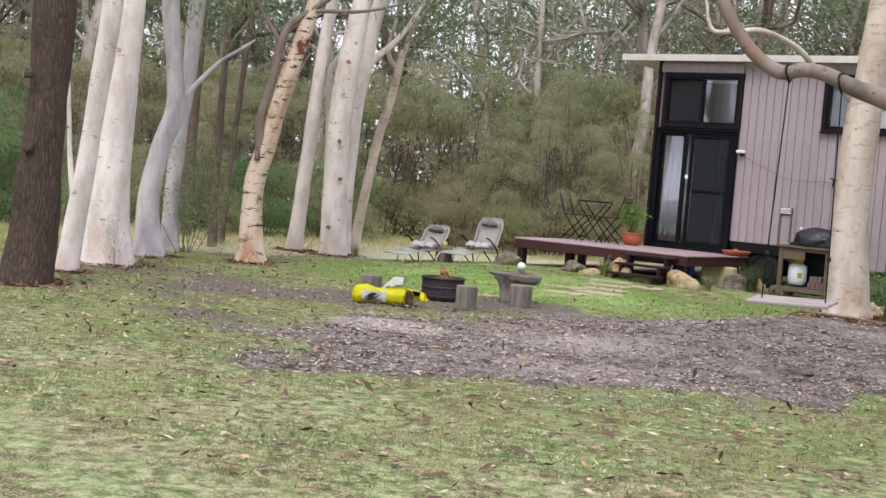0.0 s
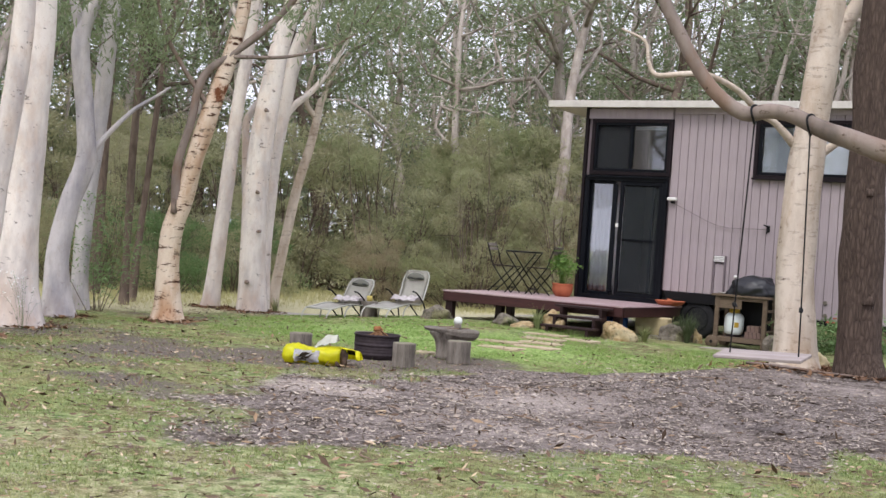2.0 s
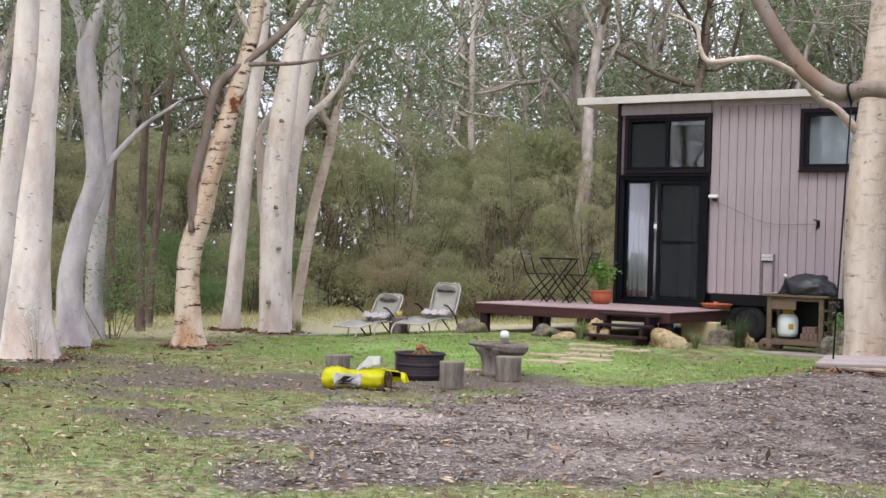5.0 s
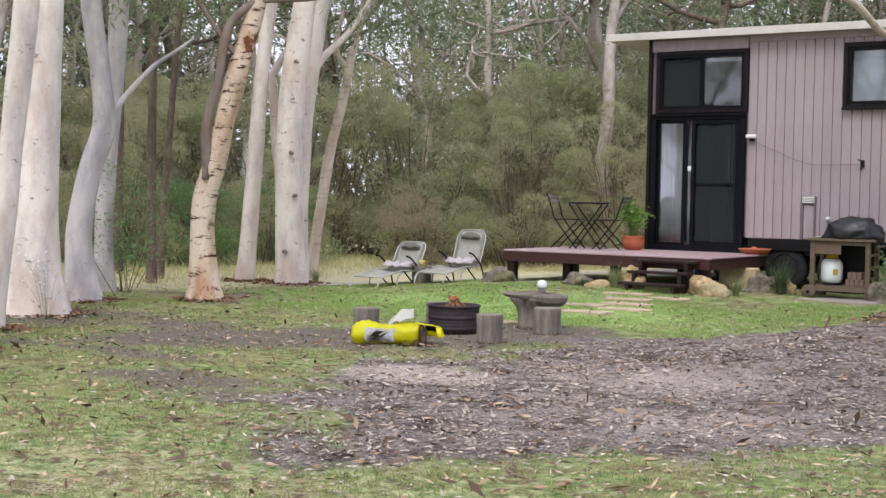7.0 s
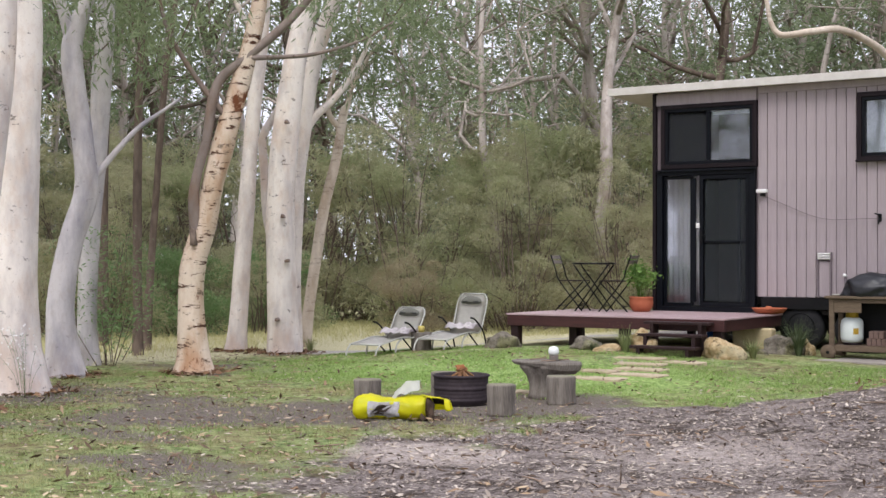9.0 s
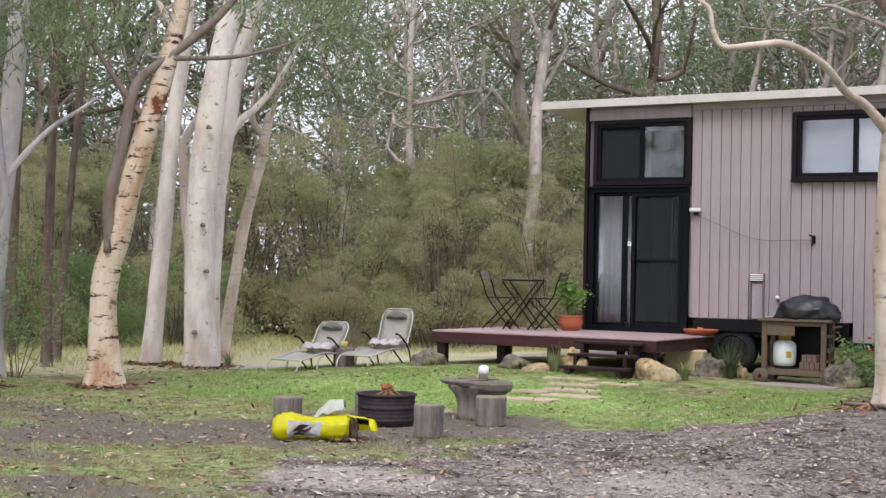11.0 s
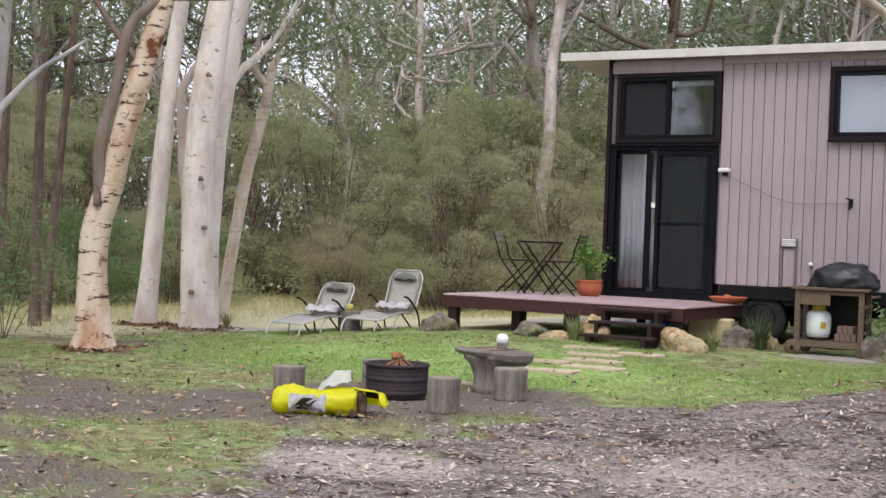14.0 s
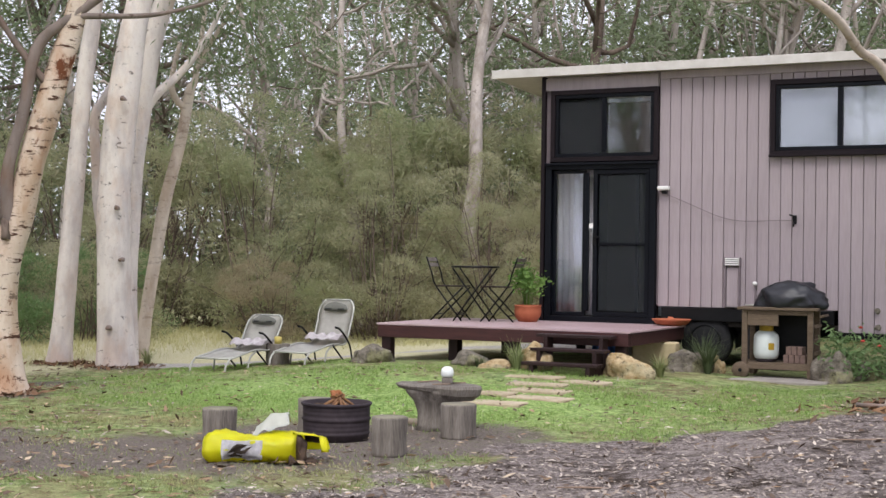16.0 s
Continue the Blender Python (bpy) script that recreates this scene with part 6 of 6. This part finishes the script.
# ---- forest round the clearing ----
def forest_tree(seed, tall, bark, lean=0.06, crown_low=0.3, per=58, leaf=(0.155, 0.039)):
    """A tall open-crowned gum with a crooked trunk, forking limbs and leaves in hanging clumps, built round the origin."""
    rng = np.random.default_rng(seed)
    t = thing("forest_gum", pose(0, 0, 0), "tall open-crowned gum in the forest behind the clearing", "tree", "forest gums")
    r0 = tall * 0.0105
    w = rng.uniform(0, 6.28)
    pts, p, sway = [], np.zeros(3), np.zeros(2)
    for i in range(9):
        u = i / 8
        pts.append((p[0], p[1], tall * u - 0.2 * (i == 0), r0 * (1.15 - 0.95 * u) * (1.3 if i == 0 else 1)))
        sway = sway * 0.4 + rng.normal(size=2) * 0.24
        p = p + np.array([math.cos(w) * lean * tall / 8 + sway[0], math.sin(w) * lean * tall / 8 + sway[1], 0])
    bm = tube(pts, 9, steps=3, rough=0.14, seed=seed)
    hubs = []
    for i in range(15):
        u = rng.uniform(crown_low, 0.98)
        k = min(7, int(u * 8))
        f = u * 8 - k
        a = np.array(pts[k]) * (1 - f) + np.array(pts[k + 1]) * f
        wa, ln = rng.uniform(0, 6.28), tall * rng.uniform(0.10, 0.22) * (1.2 - 0.5 * u)
        d = np.array([math.cos(wa), math.sin(wa), rng.uniform(0.2, 1.2)])
        m0 = a[:3] + d * ln * 0.33 + rng.normal(size=3) * 0.22
        m1 = a[:3] + d * ln * 0.66 + rng.normal(size=3) * 0.30
        e = a[:3] + d * ln + rng.normal(size=3) * 0.35
        tube([(*a[:3], a[3] * 0.62), (*m0, a[3] * 0.46), (*m1, a[3] * 0.34), (*e, a[3] * 0.14)], 6, bm, steps=2)
        for q in range(3):
            root = m0 if q == 2 else m1
            e2 = root + rng.normal(size=3) * (0.8, 0.8, 0.45) + np.array([0, 0, 0.35])
            tube([(*root, a[3] * 0.26), (*((root + e2) / 2 + rng.normal(size=3) * 0.16), a[3] * 0.17), (*e2, 0.008)], 5, bm, steps=2)
            hubs.append(e2)
        hubs.append(e)
    for f in bm.faces:
        f.smooth = True
    part("trunk", bm, bark, t)
    extra = np.asarray(hubs)[rng.integers(0, len(hubs), 22)] + rng.normal(size=(22, 3)) * (0.45, 0.45, 0.3)
    c, a, wd = clumps(rng, np.vstack([hubs, extra]), per, 0.66, *leaf, 0.35)
    cards("crown", c, a, wd, M["leaf_gum"], t)
    return t


def understory(seed, tall, wide, mat, label, fine=84):
    """A bushy tea-tree shrub: domed sprays of fine leaves round crooked stems, with hollows between, built round the origin."""
    rng = np.random.default_rng(seed)
    s = thing("thicket_shrub", pose(0, 0, 0), label, "shrub", "tea-tree thicket")
    bm, hubs, sizes = bmesh.new(), [], []
    for i in range(30):
        w, r = rng.uniform(0, 6.28), wide * 0.5 * math.sqrt(rng.uniform(0.02, 1))
        top = tall * (rng.uniform(0.22, 0.98) if i < 20 else rng.uniform(0.05, 0.24)) * (1.05 - 0.35 * (2 * r / wide) ** 2)
        e = np.array([r * math.cos(w), r * math.sin(w), top])
        b = e * (0.3, 0.3, 0)
        m1 = (b + e) / 2 + rng.normal(size=3) * 0.2
        tube([(b[0], b[1], -0.1, 0.016), (*m1, 0.011), (*e, 0.003)], 5, bm, steps=3)
        for q in range(2):
            e2 = m1 + rng.normal(size=3) * (0.4, 0.4, 0.25) + np.array([0, 0, 0.3])
            tube([(*m1, 0.007), (*e2, 0.002)], 4, bm, steps=1)
        hubs.append(e)
        sizes.append(rng.uniform(0.24, 0.52) * (1.15 - 0.3 * top / tall))
    part("stem", bm, M["bark_brown"], s)
    per = fine * 7
    n = len(hubs) * per
    d = rng.normal(size=(n, 3)) + np.array([0, 0, 0.35])
    d /= np.linalg.norm(d, axis=1)[:, None]
    reach = np.asarray(sizes).repeat(per) * (rng.uniform(0.35, 1.0, n) ** 0.45) * np.where(rng.uniform(0, 1, n) < 0.10, 1.35, 1.0)
    c = np.asarray(hubs).repeat(per, 0) + d * reach[:, None] * (1.15, 1.15, 0.75)
    c[:, 2] = np.maximum(c[:, 2], 0.03)
    a = d + rng.normal(size=(n, 3)) * 0.55
    a /= np.linalg.norm(a, axis=1)[:, None]
    k = rng.uniform(0.6, 1.3, size=(n, 1)) * (90 / fine) ** 0.5
    cards("foliage", c, a * 0.046 * k, crossed(rng, a) * 0.0068 * k, mat, s)
    return s


kinds = [forest_tree(101, 15, M["bark_far"], 0.06, 0.3), forest_tree(102, 13, M["gum_white"], 0.12, 0.3), forest_tree(103, 16, M["bark_brown"], 0.05, 0.2), forest_tree(104, 12, M["bark_far"], 0.15, 0.3), forest_tree(105, 14, M["bark_far"], 0.1, 0.3),
         forest_tree(106, 15, M["bark_far"], 0.08, 0.15, 36, (0.21, 0.054)), forest_tree(107, 14, M["bark_brown"], 0.1, 0.2, 36, (0.21, 0.054))]
shrubs = [understory(201, 3.3, 2.8, M["leaf_shrub"], "dense grey-green tea-tree shrub in the thicket"), understory(202, 2.6, 3.0, M["leaf_drab"], "dense olive-brown tea-tree shrub in the thicket"),
          understory(203, 3.8, 2.6, M["leaf_shrub"], "tall grey-green tea-tree shrub in the thicket"), understory(204, 2.4, 2.2, M["leaf_fern"], "fresher green bush in the thicket"),
          understory(205, 3.2, 3.0, M["leaf_shrub"], "tall tea-tree shrub at the back of the thicket", 45)]


def stand(things, places, rng):
    """Sets the given kinds out over the places; the first ones are moved there, the rest are copies."""
    for i, (x, y, k, size) in enumerate(places):
        m = pose(x, y, gz(x, y), 0, 0, rng.uniform(0, 360)) @ Matrix.Diagonal((size, size, size * rng.uniform(0.92, 1.1), 1))
        src = things[k]
        if src.get("set_out"):
            made = copy_thing(src, m)
            made.matrix_basis = m
        else:
            src.matrix_basis = m
            src["set_out"] = 1


rng = np.random.default_rng(77)
edge = []
# front line of the thicket: from behind the house round to the west of the white gums
line = [(9.0, 7.0), (3.0, 6.6), (-2.5, 5.6), (-6.5, 4.6), (-9.5, 1.6), (-11.0, -2.5), (-11.5, -7.0), (-10.5, -12.0)]
seg = np.diff(np.array(line), axis=0)
flank = np.stack([seg[:, 1], -seg[:, 0]], 1) / np.linalg.norm(seg, axis=1)[:, None]
flank = np.vstack([flank[:1], (flank[:-1] + flank[1:]) / 2, flank[-1:]])
flank /= np.linalg.norm(flank, axis=1)[:, None]


def outward(s, back):
    """A place behind the thicket's front line: s runs along the line, back is the distance behind it."""
    k = min(len(line) - 2, int(s))
    u = s - k
    p = np.array(line[k]) * (1 - u) + np.array(line[k + 1]) * u
    n = flank[k] * (1 - u) + flank[k + 1] * u
    return p + n / np.linalg.norm(n) * back


for row in range(2):
    for (ax, ay), (bx, by) in zip(line, line[1:]):
        n = max(2, int(math.hypot(bx - ax, by - ay) / 1.7))
        out = Vector((ay - by, bx - ax)).normalized() * -1
        for i in range(n):
            u = (i + rng.uniform(0.1, 0.9)) / n
            x, y = ax + (bx - ax) * u + out.x * row * 1.7 + rng.normal() * 0.35, ay + (by - ay) * u + out.y * row * 1.7 + rng.normal() * 0.35
            edge.append((x, y, int(rng.choice([0, 1, 2, 3], p=[0.32, 0.28, 0.25, 0.15])), rng.uniform(0.62, 1.12) + 0.2 * row))
for u in np.linspace(0.02, 0.98, 38):
    s = u * (len(line) - 1)
    x, y = outward(s, 3.6 + 2.2 * rng.uniform())
    edge.append((x, y, 4, rng.uniform(1.3, 1.6)))
stand(shrubs, edge, rng)
far = []
for i in range(110):
    u, back = rng.uniform(0, 1), 2.5 + 30 * rng.uniform(0, 1) ** 0.95
    x, y = outward(u * (len(line) - 1.001), back)
    far.append((x, y, int(rng.integers(0, 5)) if back < 13 else int(rng.integers(5, 7)), rng.uniform(0.75, 1.15)))
# and unseen ones added on the clearing's other sides, for the panes to reflect
for i in range(26):
    w = radians(rng.uniform(-150, 20))
    d = rng.uniform(20, 32)
    far.append((4 + d * math.cos(w), -14 + d * math.sin(w), int(rng.integers(5, 7)), rng.uniform(0.8, 1.15)))
stand(kinds, far, rng)
for src in kinds + shrubs:
    if "set_out" in src:
        del src["set_out"]


def far_wood(seed, trunks, leaves):
    """The wood that closes the view behind the forest gums: slender stems and leaf masses nobody could count."""
    rng = np.random.default_rng(seed)

    def place(n, near, deep):
        return np.array([outward(a, b) for a, b in zip(rng.uniform(0, len(line) - 1.001, n), rng.uniform(near, deep, n))])

    bm = bmesh.new()
    for x, y in place(trunks, 7, 34):
        h, r = rng.uniform(7, 13), rng.uniform(0.05, 0.13)
        d = rng.normal(size=2) * 1.3
        k1, k2 = rng.normal(size=2) * 0.28, rng.normal(size=2) * 0.4
        tube([(x, y, -0.2, r), (x + d[0] * 0.2 + k1[0], y + d[1] * 0.2 + k1[1], h * 0.3, r * 0.9), (x + d[0] * 0.5 + k2[0], y + d[1] * 0.5 + k2[1], h * 0.62, r * 0.7), (x + d[0], y + d[1], h, r * 0.3)], 5, bm, steps=2)
        for q in range(3):
            u, e = rng.uniform(0.35, 0.85), rng.normal(size=2) * 1.3
            tube([(x + d[0] * u * 0.7, y + d[1] * u * 0.7, h * u, r * 0.5), (x + d[0] * u + e[0] * 0.5, y + d[1] * u + e[1] * 0.5, h * u + 0.9, r * 0.32), (x + d[0] + e[0], y + d[1] + e[1], h * u + 2.2, r * 0.12)], 4, bm, steps=2)
    tagged(part("far_trunks", bm, M["bark_far"]), "crowd of slender pale trunks deep in the wood", "woods", kind="stuff")
    hubs = place(leaves // 44, 9, 38)
    hubs = np.column_stack([hubs, 1.0 + 12.5 * rng.uniform(0, 1, len(hubs)) ** 0.85])
    c, a, w = clumps(rng, hubs, 44, 1.25, 0.27, 0.09, 0.25)
    low = place(leaves // 110, 12, 38)
    low = np.column_stack([low, rng.uniform(0.4, 4.5, len(low))])
    c2, a2, w2 = clumps(rng, low, 44, 1.7, 0.42, 0.20, 0.2)
    c, a, w = np.vstack([c, c2]), np.vstack([a, a2]), np.vstack([w, w2])
    tagged(cards("far_leaves", c, a, w, M["leaf_far"], kind="stuff"), "grey-green leaf masses deep in the wood", "woods")


far_wood(88, 230, 128000)

# saplings under the white gums
for x, y, seed in ((-5.72, -5.6, 61), (-5.25, -6.15, 62), (-7.6, -7.4, 63)):
    rng = np.random.default_rng(seed)
    s = thing("sapling", pose(x, y, gz(x, y)), "fine-leaved green sapling among the gum trunks", "sapling", "saplings among the gums")
    bm = bmesh.new()
    hubs = []
    for i in range(5):
        e = rng.normal(size=3) * (0.4, 0.4, 0) + np.array([0, 0, rng.uniform(0.8, 1.9)])
        tube([(e[0] * 0.2, e[1] * 0.2, 0, 0.007), (*(e * (0.7, 0.7, 0.55)), 0.005), (*e, 0.002)], 5, bm, steps=2)
        hubs += [e * u + rng.normal(size=3) * 0.14 for u in (0.3, 0.45, 0.6, 0.75, 0.9, 1.0)]
    part("stem", bm, M["bark_brown"], s)
    leafy_bush("leaves", s, rng, hubs, 40, 0.34, 0.075, 0.020, M["leaf_fern"], 0.2)


# ---- grass, leaf litter and chips ----
def scatter(n, x0, x1, y0, y1, rng):
    x, y = rng.uniform(x0, x1, n), rng.uniform(y0, y1, n)
    return x, y, cover(x, y)


def lawn(seed, n, x0, x1, y0, y1, tall, wide, mat, label):
    rng = np.random.default_rng(seed)
    x, y, (mulch, bare, sand, dry, gravel, lush) = scatter(n, x0, x1, y0, y1, rng)
    patch = np.array([noise.noise((a * 0.9, b * 0.9, 5)) + 0.6 * noise.noise((a * 3.1, b * 3.1, 8)) for a, b in zip(x, y)])
    chance = np.clip(1.05 - 1.5 * mulch - 0.95 * bare - sand - gravel, 0, 1) * np.clip(0.60 + 1.9 * patch, 0.04, 1)
    on_things = (np.hypot(x - FX, y - FY) < 0.3) | ((x > DX0) & (x < LENGTH) & (y > DY0))
    keep = (rng.uniform(0, 1, n) < chance) & ~on_things
    x, y = x[keep], y[keep]
    k = len(x)
    d = directions(rng, k) * (0.55, 0.55, 0)
    d[:, 2] = rng.uniform(0.5, 1.0, k)
    d *= (tall * rng.uniform(0.4, 1.1, k) * 0.5)[:, None]
    w = np.stack([rng.normal(size=k), rng.normal(size=k), np.zeros(k)], 1)
    w *= (wide / np.linalg.norm(w, axis=1))[:, None]
    c = np.stack([x, y, ground_z(x, y)], 1) + d * 0.8
    o = cards("lawn_grass", c, d, w, mat, kind="stuff")
    return tagged(o, label, "grass")


lawn(301, 170000, -5, 9, -17, -9, 0.050, 0.0036, M["grass"], "short patchy lawn grass, green to straw")
lawn(304, 36000, 2, 14, -24, -16.8, 0.05, 0.0045, M["grass"], "short patchy lawn grass, green to straw")
lawn(302, 60000, -7, 6, -9.5, -6.6, 0.050, 0.0036, M["grass"], "short patchy lawn grass, green to straw")
lawn(305, 90000, -4, 5.5, -7.0, -2, 0.050, 0.0036, M["turf"], "fresh green lawn between the fire pit and the deck")


def straw_line(seed, n):
    """Long pale grass along the foot of the thicket and round the trunks."""
    rng = np.random.default_rng(seed)
    x, y = rng.uniform(-11, 4, n), rng.uniform(-8, 6.5, n)
    keep = (dryness := np.maximum(ease(1.5, 4.5, y) * ease(3.0, 0.5, x), ease(-5.0, -8.0, x))) > rng.uniform(0, 1, n)
    x, y = x[keep], y[keep]
    k = len(x)
    d = directions(rng, k) * (0.5, 0.5, 0)
    d[:, 2] = rng.uniform(0.6, 1.0, k)
    d *= (0.17 * rng.uniform(0.3, 1.1, k) * 0.5)[:, None]
    w = np.stack([rng.normal(size=k), rng.normal(size=k), np.zeros(k)], 1)
    w *= (0.006 / np.linalg.norm(w, axis=1))[:, None]
    o = cards("long_grass", np.stack([x, y, ground_z(x, y)], 1) + d * 0.9, d, w, M["straw"], kind="stuff")
    tagged(o, "long pale grass at the edge of the thicket", "grass")


straw_line(303, 42000)


def litter(name, seed, n, mat, length, width, mulch_gain, label, flat=0.12, base=0.25, lift=0.012):
    rng = np.random.default_rng(seed)
    x, y, (mulch, bare, sand, dry, gravel, lush) = scatter(n, -6, 11, -17, -3, rng)
    keep = rng.uniform(0, 1, n) < np.clip(base * (1 - 0.25 * bare) + mulch_gain * mulch, 0, 1) * (1 - 0.65 * ease(-9.5, -7.0, y))
    x, y = x[keep], y[keep]
    k = len(x)
    a = np.stack([rng.normal(size=k), rng.normal(size=k), rng.normal(size=k) * flat], 1)
    a /= np.linalg.norm(a, axis=1)[:, None]
    s = np.exp(rng.normal(size=k) * 0.3)[:, None]
    w = np.cross(a, np.stack([rng.normal(size=k) * 0.4, rng.normal(size=k) * 0.4, np.ones(k)], 1))
    w /= np.linalg.norm(w, axis=1)[:, None]
    a, w = a * s * length / 2, w * s * width / 2
    c = np.stack([x, y, ground_z(x, y) + lift * (1.0 - 0.6 * mulch[keep]) + np.abs(a[:, 2])], 1)
    tagged(cards(name, c, a, w, mat, kind="stuff"), label, "litter")


litter("leaf_litter", 311, 36000, M["litter"], 0.062, 0.018, -0.16, "dry brown gum leaves strewn over the ground", 0.12, 0.25, 0.022)
litter("bark_chips", 312, 110000, M["chips"], 0.036, 0.014, 0.75, "pale and grey bark chips over the mulch", 0.2, 0.08)
litter("pale_bark_strips", 315, 46000, M["strips"], 0.044, 0.011, 0.50, "pale curled bark strips and leaves over the mulch", 0.10, 0.04, 0.016)
litter("pale_leaves", 313, 11000, M["leaf_pale"], 0.058, 0.020, -0.2, "pale tan fallen gum leaves lying on the grass", 0.15, 0.24, 0.024)
litter("brown_leaves", 314, 34000, M["leaf_brown"], 0.066, 0.022, -0.1, "dark brown fallen leaves and bark scraps on the grass", 0.2, 0.30, 0.022)

# shed bark heaped round the tree feet
rng = np.random.default_rng(331)
px, py = [], []
for cx, cy, r in ((-3.4, -6.41, 0.42), (-3.38, -9.23, 0.62), (-4.94, -2.8, 0.5), (-5.9, -2.85, 0.35), (-4.49, -7.56, 0.42), (5.51, -4.4, 0.75), (6.38, -4.55, 0.6), (-0.89, -12.4, 0.5), (-2.22, -10.82, 0.35)):
    w, d = rng.uniform(0, 6.28, 260), r * (0.45 + np.abs(rng.normal(size=260)) * 0.42)
    px.append(cx + d * np.cos(w))
    py.append(cy + d * np.sin(w))
px, py = np.concatenate(px), np.concatenate(py)
k = len(px)
a = np.stack([rng.normal(size=k), rng.normal(size=k), rng.normal(size=k) * 0.35], 1)
a *= (rng.uniform(0.03, 0.09, k) / np.linalg.norm(a, axis=1))[:, None]
w = np.cross(a, np.stack([rng.normal(size=k) * 0.4, rng.normal(size=k) * 0.4, np.ones(k)], 1)) * 0.3
tagged(cards("shed_bark", np.stack([px, py, ground_z(px, py) + 0.03], 1), a, w, M["shed_bark"], kind="stuff"), "shed brown bark strips heaped round the tree feet", "litter")

# a wispy weed with tiny white flowers in front of the stout gum
weed = thing("white_flower_weed", pose(-2.92, -9.48, gz(-2.92, -9.48)), "wispy weed with tiny white flowers beside a gum trunk", "weed")
bm, tips = bmesh.new(), []
for i in range(12):
    e = rng.normal(size=3) * (0.13, 0.13, 0) + np.array([0, 0, rng.uniform(0.35, 0.75)])
    tube([(e[0] * 0.2, e[1] * 0.2, 0, 0.002), (*(e * (0.5, 0.5, 0.6)), 0.0018), (*e, 0.0015)], 4, bm, steps=2)
    tips += [e, e * 0.85 + rng.normal(size=3) * 0.03, e + rng.normal(size=3) * 0.05]
tagged(part("stalks", bm, M["leaf_fern"], weed), kind="stuff")
c, a, w = clumps(rng, tips, 4, 0.05, 0.026, 0.02, 0.0)
tagged(cards("petals", c, a, w, M["white"], weed), kind="stuff")

# fallen sticks
rng = np.random.default_rng(404)
for i in range(34):
    x, y = rng.uniform(-3, 9), rng.uniform(-15, -5)
    if math.hypot(x - 1.8, y + 8.2) < 1.6:
        continue
    w, ln = rng.uniform(0, 6.28), rng.uniform(0.15, 0.5)
    d = Vector((math.cos(w), math.sin(w), 0)) * ln / 2
    k = Vector((-d.y, d.x, 0)) * rng.uniform(-0.3, 0.3)
    o = part("fallen_stick", tube([(*(-d), 0.004), (*k, 0.007), (*d, 0.003)], 6, steps=3), M["twig"])
    o.location = (x, y, gz(x, y) + 0.012)
    tagged(o, "thin dry fallen stick on the ground", "stick", "fallen sticks")
o = part("fallen_branch", tube([(-0.75, 0.1, 0.03, 0.022), (-0.2, 0.0, 0.04, 0.020), (0.3, -0.12, 0.03, 0.016), (0.8, -0.05, 0.03, 0.008)], 8, steps=4, rough=0.2), M["limb_grey"])
o.location = (5.75, -4.82, gz(5.75, -4.82) + 0.005)
tagged(o, "long dead branch lying under the scribbly gum", "branch")
